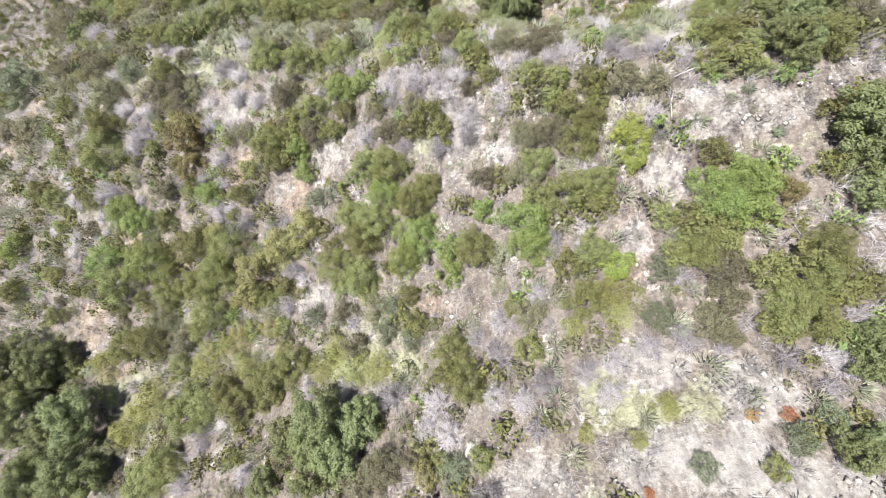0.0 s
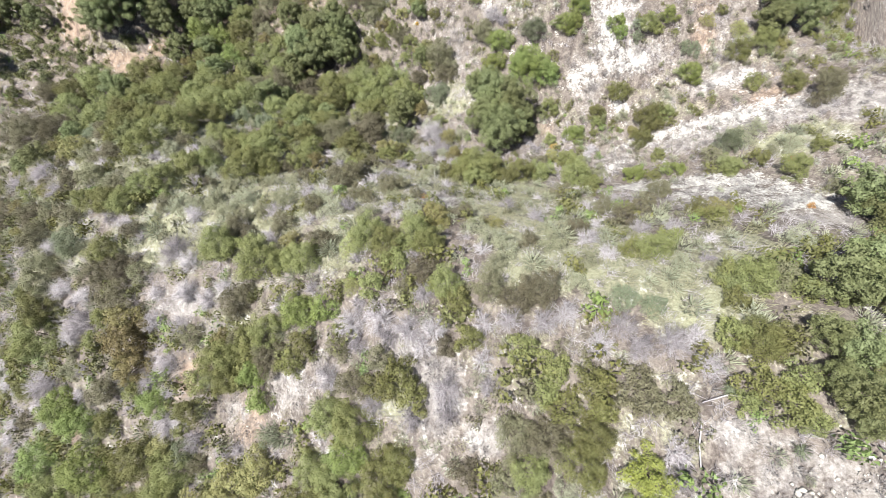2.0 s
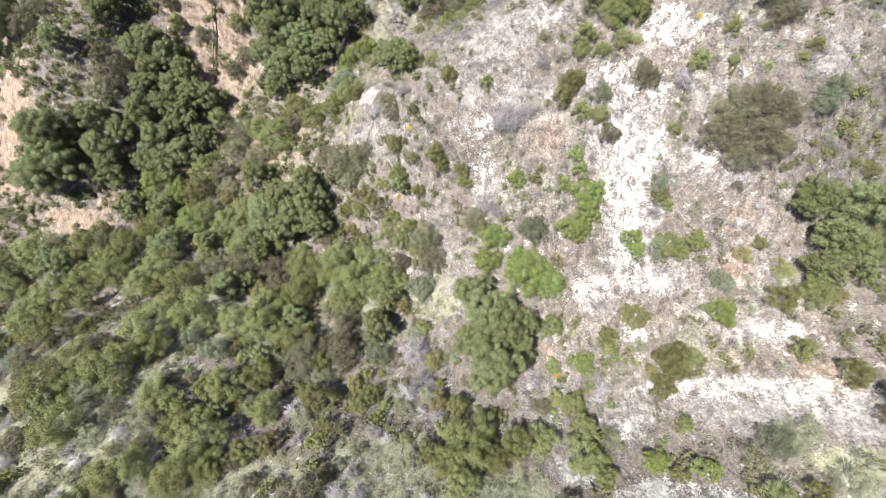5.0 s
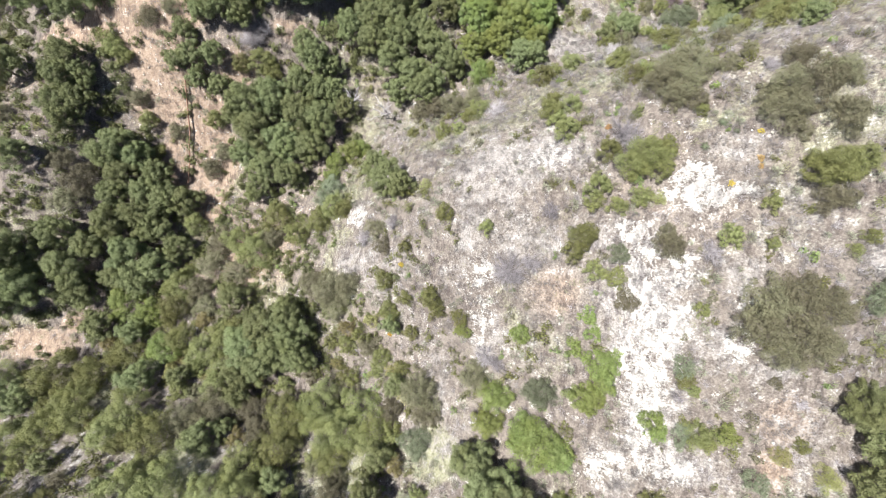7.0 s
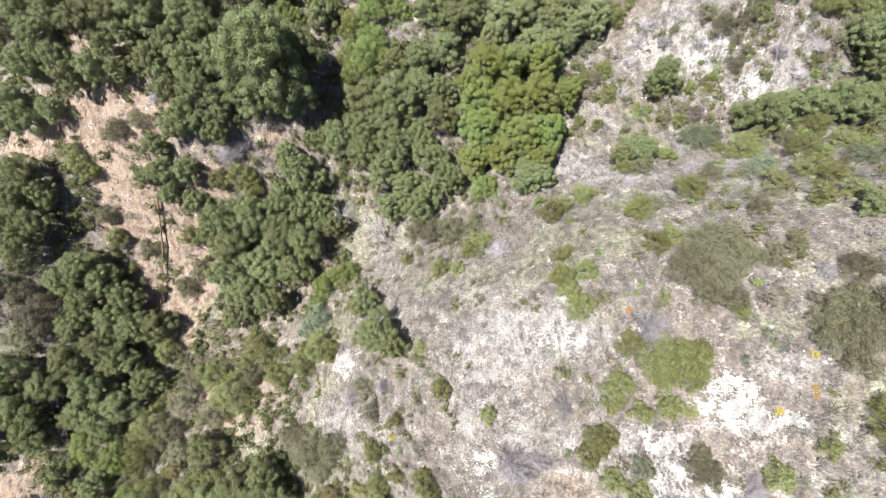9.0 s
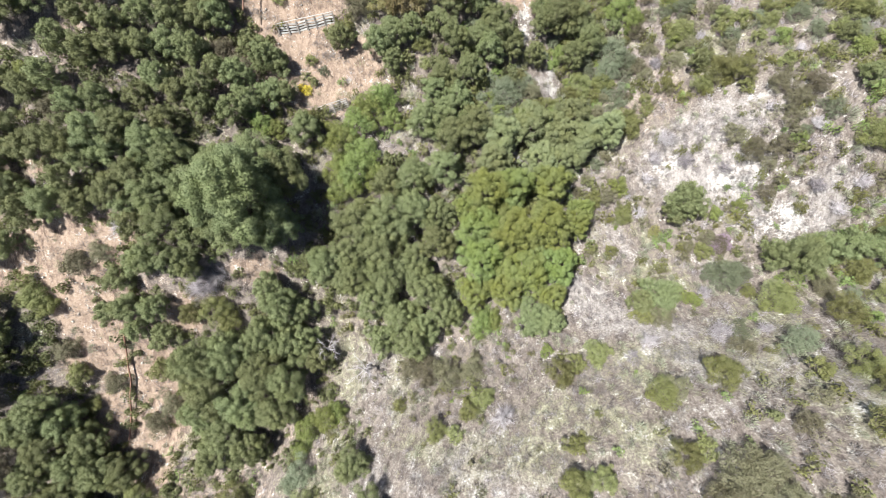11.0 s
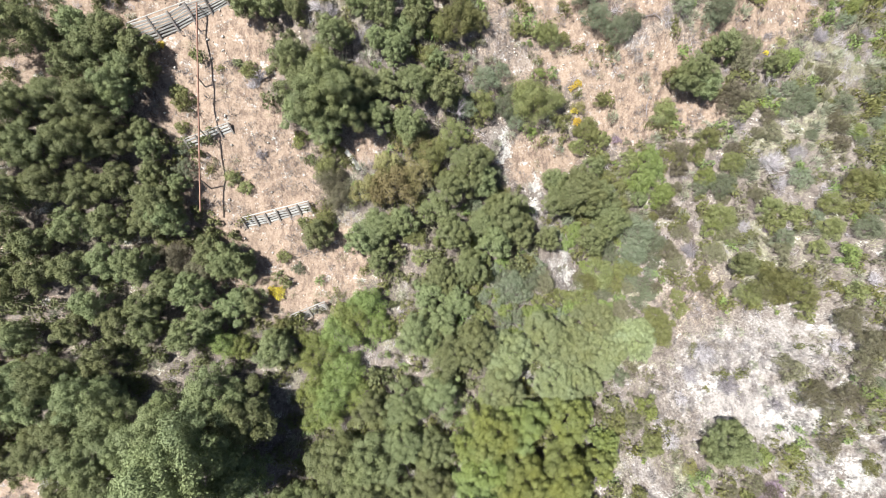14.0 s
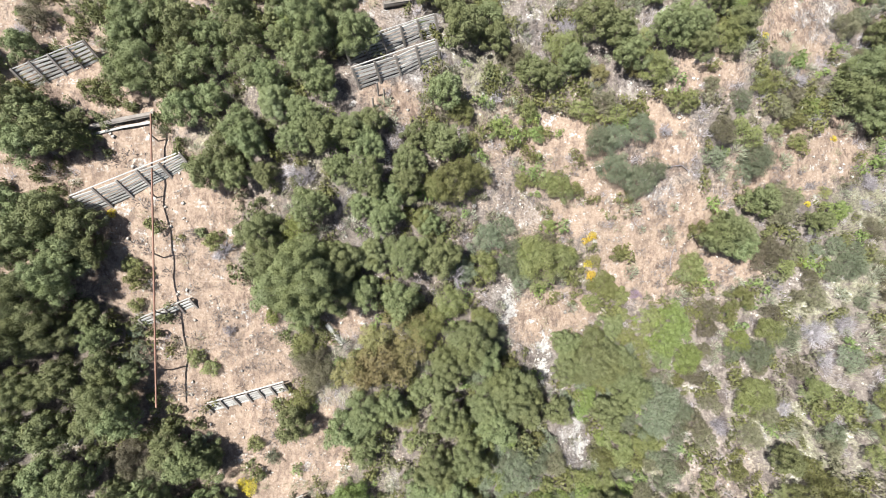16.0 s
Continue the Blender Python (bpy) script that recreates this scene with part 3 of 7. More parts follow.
def limb(rng, a, b, ra, rb, bends=4, sway=0.12, sides=6):
    """A crooked tapering limb."""
    a, b = np.asarray(a, float), np.asarray(b, float)
    t = np.linspace(0, 1, bends + 1)[:, None]
    mid = a + (b - a) * t + np.linalg.norm(b - a) * sway * rng.normal(size=(bends + 1, 3)) * (t * (1 - t)) * 2
    d = unit(b - a)
    u = unit(np.cross(d, [0.31, 0.77, 0.55]))
    w = np.cross(d, u)
    q = np.arange(sides) * 2 * math.pi / sides
    rad = (ra + (rb - ra) * t)
    v = mid[:, None] + rad[:, None] * (np.cos(q)[None, :, None] * u + np.sin(q)[None, :, None] * w)
    f = []
    for k in range(bends):
        for j in range(sides):
            p, r = k * sides + j, k * sides + (j + 1) % sides
            f += [(p, r, r + sides), (p, r + sides, p + sides)]
    return v.reshape(-1, 3), np.array(f)


def lobes_of(rng, r, h, count, low=0.1):
    """Centres and radii of the bulges that make a crown's uneven outline."""
    out = []
    k = 0
    while len(out) < count and k < 4000:
        k += 1
        d = unit(rng.normal(size=3))
        if d[2] < -0.1:
            continue
        rim = rng.uniform(0.35, 0.86) if len(out) > count * 0.25 else rng.uniform(0.7, 0.9)
        squash = 1 + 0.22 * math.sin(3 * math.atan2(d[1], d[0]) + r * 7)
        c = np.array([d[0] * r * rim * squash, d[1] * r * rim * squash, h * (low + 0.12) + max(d[2], 0) * h * 0.78 * (0.55 + 0.45 * rim)])
        lr = r * rng.uniform(0.19, 0.40) * (count / 14) ** -0.36
        if all(np.linalg.norm(c - o) > 0.5 * (lr + ol) for o, ol in out):
            out.append((c, lr))
    return out


def crown(rng, r, h, count, per_area, leaf, narrow=0.75, low=0.1, tilt=0.42):
    lobes = lobes_of(rng, r, h, count, low)
    pts, nrm = [], []
    for c, lr in lobes:
        n = int(per_area * 4 * math.pi * lr * lr * 0.7)
        d = unit(rng.normal(size=(n, 3)) + np.array([0, 0, 0.35]))
        p = c + d * lr * rng.uniform(0.64, 1.24, (n, 1)) * np.array([1, 1, 0.85])
        keep = np.ones(n, bool)
        for o, ol in lobes:
            if o is not c:
                keep &= np.linalg.norm(p - o, axis=1) > 0.78 * ol
        keep &= p[:, 2] > 0.02 * h
        pts.append(p[keep]), nrm.append(d[keep])
    return leaves(rng, np.concatenate(pts), np.concatenate(nrm), leaf, narrow, tilt), lobes


def grown(pieces, hub):
    """Limbs that grow out of the first piece, joined to it at the ring of vertices that begins at hub."""
    v, f = joined(pieces)
    at, ties = len(pieces[0][0]), []
    for pv, _ in pieces[1:]:
        ties += [(at, at + 1, hub), (at + 1, at + 2, hub + 1)]
        at += len(pv)
    return v, np.concatenate((f, np.array(ties))) if ties else f


def woody(rng, lobes, h, trunk, sides=5):
    """A trunk, or several stems, with a limb to each of the larger lobes."""
    out = []
    if trunk:
        fork = np.array([rng.normal() * 0.06 * h, rng.normal() * 0.06 * h, h * 0.3])
        out.append(limb(rng, (0, 0, -0.5), fork, trunk, trunk * 0.75, sides=8))
        for c, lr in sorted(lobes, key=lambda q: -q[1])[:9]:
            out.append(limb(rng, fork, c, trunk * 0.5, trunk * 0.12, sides=sides))
    else:
        for c, lr in lobes[:7]:
            out.append(limb(rng, (rng.normal() * 0.08, rng.normal() * 0.08, -0.25), c, 0.045, 0.012, 3, sides=4))
    return [grown(out, len(out[0][0]) - 8 if trunk else 0)]


def twiggy(rng, r, h, count, width=0.016):
    """A bare bush: stems that fork outwards and end in many fine twigs."""
    n0 = max(9, count // 22)
    d = unit(np.stack((rng.normal(size=n0), rng.normal(size=n0), rng.uniform(0.35, 1.5, n0)), 1))
    tip = d * np.array([r, r, h]) * rng.uniform(0.55, 0.9, (n0, 1))
    foot = rng.normal(size=(n0, 3)) * np.array([0.07, 0.07, 0]) * r - np.array([0, 0, 0.15])
    out = [spikes(foot, tip, width * 1.7)]
    k = rng.integers(0, n0, count)
    t = rng.uniform(0.3, 0.95, (count, 1))
    start = foot[k] + (tip[k] - foot[k]) * t
    go = unit(unit(tip[k] - foot[k]) + 0.75 * rng.normal(size=(count, 3)) + np.array([0, 0, 0.25]))
    end = start + go * r * rng.uniform(0.16, 0.5, (count, 1))
    out.append(spikes(start, end, width * rng.uniform(0.5, 1.0, (count, 1))))
    return out


# ---- plants ----
# kind: name, category, label, leaf material, height to radius, leaf length, leaves per square metre, trunk
KINDS = {
    "oak": ("oak_tree", "tree", "dense dark green oak tree growing on the slope", M_OAK, 1.75, 0.125, 140, 1),
    "light_oak": ("light_green_oak", "tree", "bright yellowish green oak tree in the canyon", M_OAK_LIGHT, 1.75, 0.125, 140, 1),
    "grey_oak": ("greyish_oak", "tree", "greyish green oak tree in the canyon", M_OAK_GREY, 1.75, 0.125, 140, 1),
    "olive": ("shrub", "shrub", "olive green leafy chaparral shrub on dry ground", M_OLIVE, 1.4, 0.098, 165, 0),
    "green": ("sumac_bush", "shrub", "fresh green rounded sumac bush on pale soil", M_GREEN, 1.3, 0.105, 150, 0),
    "lime": ("lime_green_bush", "shrub", "lime green leafy bush among dry scrub", M_LIME, 1.2, 0.10, 170, 0),
    "yellow": ("yellow_green_bush", "shrub", "yellowish green feathery broom bush on the slope", M_YELLOW, 1.0, 0.15, 150, 0),
    "tan": ("flowering_shrub", "shrub", "tan flowering olive shrub with a dense crown", M_TAN, 1.4, 0.10, 170, 0),
    "brown": ("brown_shrub", "shrub", "grey brown half-dry shrub with dense small leaves", M_BROWN, 1.1, 0.085, 180, 0),
    "sage": ("sage_bush", "shrub", "pale grey green sage bush on the slope", M_SAGE, 1.1, 0.12, 160, 0),
    "pale_sage": ("pale_sage_bush", "shrub", "pale soft grey green bush on the ridge", M_PALE_SAGE, 0.9, 0.13, 140, 0),
    "flower": ("yellow_flower_bush", "shrub", "small bush covered with yellow flowers", M_FLOWER, 0.8, 0.11, 110, 0),
    "purple": ("purple_flower_bush", "shrub", "small bush covered with dull purple flowers", M_PURPLE, 0.8, 0.10, 120, 0),
    "orange": ("dried_orange_bush", "shrub", "small dried orange brown bush", M_ORANGE, 0.8, 0.12, 100, 0),
}
SIZES = {"oak": (1.5, 2.6, 4.2), "light_oak": (4.2,), "grey_oak": (4.2,), "olive": (0.9, 1.7, 2.9, 4.2), "green": (0.9, 1.7, 2.9), "brown": (1.0, 2.0, 3.6), "sage": (0.9, 2.0)}
MESHES = {}


def variants(kind):
    """Foliage and stems of a kind, in its sizes, three of each."""
    if kind not in MESHES:
        name, category, label, mat, ratio, leaf, dense, trunk = KINDS[kind]
        rng = np.random.default_rng(sum(map(ord, kind)))
        MESHES[kind] = []
        for r in SIZES.get(kind, (1.2,)):
            for _ in range(3):
                h = r * ratio * rng.uniform(0.9, 1.15)
                fine = 0.75 if r < (2.7 if trunk else 1.9) else 1.0
                count = int(16 + 18 * r) if not trunk else int(34 + 30 * r)
                foliage, lobes = crown(rng, r, h, count, dense * (0.8 if r > 2.5 and not trunk else 1.0) / fine ** 1.8, leaf * fine, low=0.22 if trunk else 0.06, narrow={"sage": 0.4, "pale_sage": 0.3, "yellow": 0.2}.get(kind, 0.75))
                if kind == "brown":
                    extra = twiggy(rng, r, h, int(70 * r), 0.014)
                else:
                    extra = []
                MESHES[kind].append((r, mesh_of("foliage", [foliage], mat), mesh_of("trunk" if trunk else "branchwork", woody(rng, lobes, h, 0.055 * r if trunk else 0) + extra, M_BARK)))
    return MESHES[kind]


PICK = np.random.default_rng(11)
PLACED = []


def plant(kind, x, y, r, tall=1.0):
    """One tree or shrub with a crown of radius r, rooted in the slope."""
    name, category, label = KINDS[kind][:3]
    if kind == "oak" and r < 2.05:
        name, label = "scrub_oak", "small dark green scrub oak on the slope"
    if kind == "olive" and r < 1.15:
        name, label = "low_shrub", "low olive green chaparral shrub on dry ground"
    some = variants(kind)
    best = min(abs(math.log(v[0] / r)) for v in some)
    some = [v for v in some if abs(math.log(v[0] / r)) < best + 0.01]
    base, foliage, stems = some[PICK.integers(len(some))]
    s = r / base
    root = new(name)
    root.empty_display_size = 0.3
    root.matrix_world = Matrix.LocRotScale((x, y, float(land(x, y)) - 0.05), Euler((0, 0, PICK.uniform(0, 6.28))), (s, s, s * tall * PICK.uniform(0.9, 1.12)))
    for nm, me in (("crown" if KINDS[kind][7] else "foliage", foliage), ("trunk" if KINDS[kind][7] else "branchwork", stems)):
        ob = new(nm, me)
        ob.parent = root
    PLACED.append((x, y, r))
    return tagged(root, label, category, group=name.replace("_", " ") + "s of the hillside")


def bare_bush_meshes():
    rng = np.random.default_rng(5)
    return [(r, mesh_of("twigs", twiggy(rng, r, r * 0.8, int(1000 * r), 0.0115), M_TWIG)) for r in (0.8, 0.8, 0.8, 1.5, 1.5, 1.5, 2.3, 2.3)]


BARE = bare_bush_meshes()


def bare_bush(x, y, r):
    """A leafless grey bush: one mesh of stems and twigs."""
    best = min(abs(math.log(v[0] / r)) for v in BARE)
    some = [v for v in BARE if abs(math.log(v[0] / r)) < best + 0.01]
    base, me = some[PICK.integers(len(some))]
    s = r / base
    ob = new("dry_bush", me)
    ob.matrix_world = Matrix.LocRotScale((x, y, float(land(x, y)) - 0.03), Euler((0, 0, PICK.uniform(0, 6.28))), (s, s, s * PICK.uniform(0.85, 1.15)))
    PLACED.append((x, y, r * 0.8))
    return tagged(ob, "leafless grey twiggy bush bleached by the sun", "shrub", group="dry bushes of the hillside")


ground_sheet()


def yucca(x, y, r):
    """A rosette of stiff narrow blades."""
    rng = np.random.default_rng(int(1000 + abs(x * 31 + y * 17)))
    n = 110
    d = unit(np.stack((rng.normal(size=n), rng.normal(size=n), rng.uniform(0.1, 1.3, n)), 1))
    foot = np.tile([[0, 0, 0.05]], (n, 1)) + d * 0.06
    ob = new("yucca", mesh_of("yucca", [spikes(foot, d * r * rng.uniform(0.55, 0.85, (n, 1)), 0.022)], M_SAGE))
    ob.location = (x, y, float(land(x, y)))
    PLACED.append((x, y, r))
    return tagged(ob, "grey green yucca rosette of stiff narrow leaves", "yucca", group="yuccas of the hillside")


# the near hill's south face
plant("oak", -47.7, -2.6, 2.56)
plant("oak", -45.8, 0.4, 3.54)
plant("oak", -43.5, -4.9, 3.41)
plant("oak", -41.6, 1.0, 2.76)
plant("oak", -40.3, -10.4, 2.79)
plant("oak", -39.4, -5.9, 2.52)
plant("oak", -35.5, -3.9, 3.04)
plant("yellow", -34.9, 1.0, 1.96)
plant("oak", -34.5, -9.1, 3.13)
plant("olive", -32.2, 2.5, 1.90)
plant("yellow", -30.0, -5.4, 2.15)
plant("olive", -29.1, 3.1, 2.43)
plant("yellow", -28.1, -3.1, 2.35)
plant("brown", -27.7, 5.3, 1.87)
plant("olive", -27.1, 7.5, 1.86)
plant("olive", -26.6, -9.2, 2.18)
plant("olive", -24.8, 0.4, 1.56)
plant("brown", -24.7, 3.1, 1.81)
plant("olive", -24.0, -8.0, 2.33)
plant("olive", -22.7, -4.0, 1.98)
bare_bush(-22.1, -9.2, 1.69)
plant("olive", -21.8, 5.0, 2.30)
plant("yellow", -21.3, 1.0, 1.93)
plant("olive", -21.0, -2.9, 2.28)
bare_bush(-20.7, -5.2, 1.93)
plant("green", -19.7, 5.1, 0.99)
plant("olive", -18.8, -1.5, 1.63)
plant("yellow", -18.5, 2.7, 1.91)
plant("tan", -17.8, 6.8, 1.51)
plant("olive", -17.0, -2.7, 1.95)
plant("yellow", -16.9, 0.5, 1.43)
plant("yellow", -15.1, 3.8, 1.24)
plant("olive", -14.6, -0.4, 2.04)
plant("yellow", -13.7, 1.9, 1.01)
bare_bush(-13.5, 5.7, 1.44)
plant("oak", -12.9, -7.6, 1.29)
plant("olive", -12.1, 0.7, 1.81)
plant("oak", -10.8, -4.3, 1.72)
plant("sage", -10.6, 4.6, 1.09)
plant("yellow", -9.4, 0.1, 1.28)
plant("oak", -8.6, -6.6, 1.51)
plant("oak", -8.1, -3.3, 2.69)
plant("yellow", -8.1, 1.7, 1.28)
plant("oak", -6.8, -5.0, 1.87)
bare_bush(-6.7, -1.1, 1.55)
plant("olive", -6.5, 7.7, 1.77)
plant("yellow", -6.4, 0.3, 1.57)
plant("oak", -5.5, -2.9, 1.76)
plant("brown", -5.0, -6.7, 1.39)
plant("yellow", -4.5, 0.5, 1.36)
plant("sage", -4.0, 3.2, 1.14)
plant("sage", -3.6, 4.6, 1.24)
plant("brown", -3.5, -5.6, 1.66)
bare_bush(-3.2, -1.4, 1.84)
plant("sage", -2.2, 2.3, 1.00)
bare_bush(-0.9, -3.3, 1.17)
bare_bush(-0.1, -1.9, 1.70)
plant("olive", 0.4, 0.1, 1.06)
bare_bush(0.6, -3.5, 1.46)
plant("olive", 0.6, 1.6, 1.40)
plant("green", 0.6, 7.0, 1.10)
plant("sage", 0.9, -5.4, 1.19)
bare_bush(3.2, -1.2, 1.25)
bare_bush(3.4, 1.4, 1.18)
bare_bush(3.9, 3.3, 1.37)
bare_bush(4.0, 0.4, 1.15)
bare_bush(4.7, -1.4, 1.20)
plant("olive", 5.3, 1.5, 1.06)
plant("brown", 5.5, 3.5, 1.31)
bare_bush(6.0, -0.5, 1.21)
bare_bush(6.2, 4.9, 1.18)
plant("yellow", 7.5, -2.9, 0.55)
plant("yellow", 7.8, 2.7, 0.96)
plant("olive", 7.8, 6.5, 1.16)
bare_bush(8.0, 0.1, 1.17)
plant("olive", 8.4, 4.3, 1.43)
bare_bush(8.9, 7.8, 1.02)
plant("olive", 9.1, 7.4, 1.28)
bare_bush(9.4, 0.7, 1.14)
plant("orange", 9.5, -5.1, 0.32)
plant("yellow", 9.6, -3.0, 0.63)
plant("yellow", 10.0, 4.6, 1.22)
plant("yellow", 10.0, 3.2, 0.92)
plant("lime", 10.2, 6.3, 1.11)
bare_bush(11.0, 1.6, 1.12)
plant("yellow", 11.1, -1.4, 0.75)
plant("sage", 11.7, 3.1, 1.01)
plant("sage", 11.8, -3.9, 0.73)
plant("sage", 12.4, 5.9, 1.04)
bare_bush(12.7, 1.9, 1.21)
plant("olive", 13.1, 6.7, 1.15)
plant("brown", 13.8, 2.7, 1.09)
plant("olive", 13.9, 6.5, 1.43)
bare_bush(14.1, 1.2, 0.83)
plant("olive", 14.3, -3.7, 0.65)
plant("orange", 14.4, -1.7, 0.38)
plant("brown", 14.5, 2.1, 0.83)
plant("olive", 15.0, 6.7, 0.99)
plant("olive", 15.1, 7.7, 1.12)
plant("sage", 15.7, -2.6, 0.82)
plant("orange", 15.8, -1.6, 0.40)
plant("olive", 16.4, 2.5, 1.03)
bare_bush(16.5, 0.9, 1.00)
plant("olive", 16.6, 5.1, 1.24)
plant("olive", 16.9, 3.4, 1.31)
plant("oak", 17.1, -2.9, 0.93)
plant("sage", 17.2, -1.7, 0.82)
plant("olive", 17.6, 2.8, 1.29)
bare_bush(17.7, -0.3, 0.95)
plant("oak", 18.0, -2.5, 0.79)
plant("olive", 18.1, 4.7, 1.32)
bare_bush(18.1, 1.2, 0.98)
plant("olive", 18.5, 2.2, 0.88)
bare_bush(18.6, 0.7, 1.13)
plant("olive", 19.1, 6.0, 1.43)
plant("oak", 19.2, 0.7, 1.15)
plant("olive", 19.5, 4.2, 1.19)
plant("oak", 19.6, 1.9, 0.86)
bare_bush(19.7, 2.8, 0.89)
plant("olive", 21.1, 4.5, 0.80)
bare_bush(21.7, 7.4, 0.83)

# the near hill
plant("green", -50.0, 13.7, 2.19)
plant("olive", -50.0, 8.6, 1.63)
plant("green", -35.8, 11.5, 2.22)
plant("olive", -33.3, 8.8, 2.17)
plant("green", -33.1, 16.0, 2.05)
plant("green", -31.1, 14.6, 1.91)
plant("green", -29.8, 10.8, 2.72)
plant("olive", -24.2, 12.0, 2.15)
plant("olive", -23.4, 8.1, 2.02)
plant("green", -22.5, 16.6, 1.46)
bare_bush(-21.5, 15.0, 2.03)
plant("olive", -21.2, 8.6, 2.31)
plant("olive", -20.4, 11.1, 2.31)
plant("sage", -19.5, 12.8, 1.33)
plant("olive", -18.7, 15.8, 1.31)
bare_bush(-18.3, 13.7, 1.54)
plant("tan", -17.0, 8.3, 2.22)
plant("tan", -14.8, 10.6, 1.99)
bare_bush(-13.2, 8.6, 1.45)
plant("tan", -11.9, 12.1, 1.82)
plant("sage", -11.0, 14.5, 1.01)
plant("olive", -8.5, 8.5, 1.83)
plant("olive", -7.6, 12.5, 1.54)
plant("olive", -6.5, 10.4, 1.96)
plant("olive", -6.2, 16.1, 1.51)
plant("olive", -5.4, 11.6, 1.76)
plant("green", -4.7, 13.7, 1.75)
plant("olive", -4.2, 15.6, 1.73)
plant("green", -2.8, 8.6, 1.69)
plant("olive", -2.4, 12.4, 1.69)
plant("green", -1.9, 10.2, 1.85)
plant("olive", -1.3, 13.4, 1.40)
bare_bush(-0.3, 16.3, 1.41)
plant("green", 0.2, 8.8, 1.20)
bare_bush(1.8, 16.5, 1.19)
plant("olive", 2.3, 8.3, 1.70)
plant("green", 2.8, 11.2, 0.99)
plant("brown", 2.9, 13.4, 1.07)
plant("brown", 5.1, 13.0, 1.11)
plant("brown", 5.5, 15.5, 1.43)
plant("green", 5.7, 8.2, 1.45)
plant("green", 5.7, 9.7, 1.76)
plant("olive", 6.1, 11.2, 1.24)
plant("olive", 6.1, 13.7, 1.25)
plant("brown", 6.5, 12.3, 1.09)
bare_bush(7.1, 8.5, 0.91)
plant("brown", 7.2, 15.5, 1.47)
plant("olive", 8.7, 14.3, 1.42)
bare_bush(8.9, 8.9, 0.95)
plant("olive", 9.1, 15.6, 1.27)
plant("olive", 9.5, 11.5, 1.30)
plant("olive", 9.7, 17.0, 0.83)
plant("olive", 9.8, 10.4, 1.01)
plant("lime", 11.3, 12.6, 0.99)
plant("lime", 11.3, 14.2, 1.20)
plant("olive", 12.6, 8.8, 0.93)
plant("olive", 13.6, 8.5, 1.04)
plant("green", 14.8, 9.9, 1.47)
plant("olive", 15.1, 11.9, 1.04)
plant("green", 15.5, 8.8, 1.31)
plant("green", 16.4, 11.1, 0.90)
plant("green", 16.5, 8.3, 1.16)
plant("green", 16.5, 9.7, 1.43)
yucca(17.1, 15.5, 0.69)
plant("olive", 17.6, 16.7, 0.76)
plant("green", 17.6, 10.3, 0.88)
yucca(18.0, 12.7, 0.73)
plant("oak", 19.4, 16.7, 0.85)
plant("olive", 20.0, 10.5, 0.96)
plant("olive", 20.7, 13.5, 1.10)
plant("oak", 20.9, 12.3, 1.66)
plant("oak", 21.3, 10.6, 1.35)
plant("oak", 21.3, 8.9, 1.12)
plant("oak", 22.2, 13.6, 1.15)

# the near hill's crest
plant("olive", -45.3, 19.3, 1.86)
plant("olive", -43.1, 18.3, 1.56)
plant("olive", -37.5, 21.6, 1.50)
bare_bush(-35.2, 18.0, 1.97)
plant("olive", -35.0, 22.1, 2.46)
plant("olive", -34.8, 24.1, 1.91)
bare_bush(-33.2, 26.3, 1.55)
bare_bush(-32.1, 21.9, 1.53)
bare_bush(-30.8, 23.1, 1.95)
plant("brown", -28.0, 17.5, 1.53)
plant("brown", -26.2, 25.1, 1.83)
plant("tan", -25.3, 23.1, 1.80)
plant("tan", -24.8, 21.6, 2.14)
plant("tan", -24.7, 19.4, 1.64)
bare_bush(-22.8, 23.1, 1.44)
bare_bush(-21.5, 19.7, 1.42)
bare_bush(-20.5, 22.5, 1.42)
bare_bush(-20.0, 25.3, 1.42)
plant("olive", -18.2, 18.2, 1.21)
bare_bush(-17.7, 24.6, 1.39)
plant("olive", -16.4, 19.8, 1.61)
plant("olive", -14.9, 18.3, 1.47)
plant("olive", -14.7, 20.1, 1.77)
plant("brown", -14.6, 24.2, 1.62)
plant("green", -12.6, 18.9, 1.28)
plant("green", -12.1, 17.0, 1.23)
plant("brown", -11.1, 20.0, 1.52)
plant("olive", -9.3, 19.5, 1.18)
plant("green", -8.7, 22.9, 1.66)
plant("olive", -8.2, 20.8, 1.21)
plant("green", -6.8, 23.1, 1.11)
bare_bush(-6.2, 18.5, 1.33)
plant("yellow", -4.8, 24.7, 0.77)
bare_bush(-4.6, 22.0, 1.65)
plant("brown", -4.4, 18.1, 1.29)
bare_bush(-4.1, 20.7, 1.14)
bare_bush(-2.5, 22.2, 1.68)
plant("olive", -2.4, 18.0, 1.24)
plant("brown", -2.4, 19.7, 1.09)
bare_bush(-2.0, 20.8, 1.10)
plant("olive", -1.7, 26.3, 1.20)
plant("olive", -1.2, 18.6, 1.22)
bare_bush(-0.5, 21.5, 1.63)
plant("olive", -0.3, 17.5, 1.21)
plant("brown", 0.2, 25.4, 1.32)
bare_bush(0.3, 20.3, 1.07)
bare_bush(1.0, 21.4, 1.22)
plant("olive", 1.7, 24.2, 1.33)
bare_bush(1.8, 17.7, 1.53)
plant("olive", 2.5, 23.1, 1.08)
plant("olive", 3.1, 20.8, 0.96)
bare_bush(3.9, 21.6, 1.04)
plant("brown", 4.3, 23.9, 1.22)
plant("pale_sage", 4.8, 25.5, 0.96)
bare_bush(5.5, 21.7, 1.17)
plant("pale_sage", 5.8, 26.7, 1.08)
plant("brown", 6.0, 22.9, 1.19)
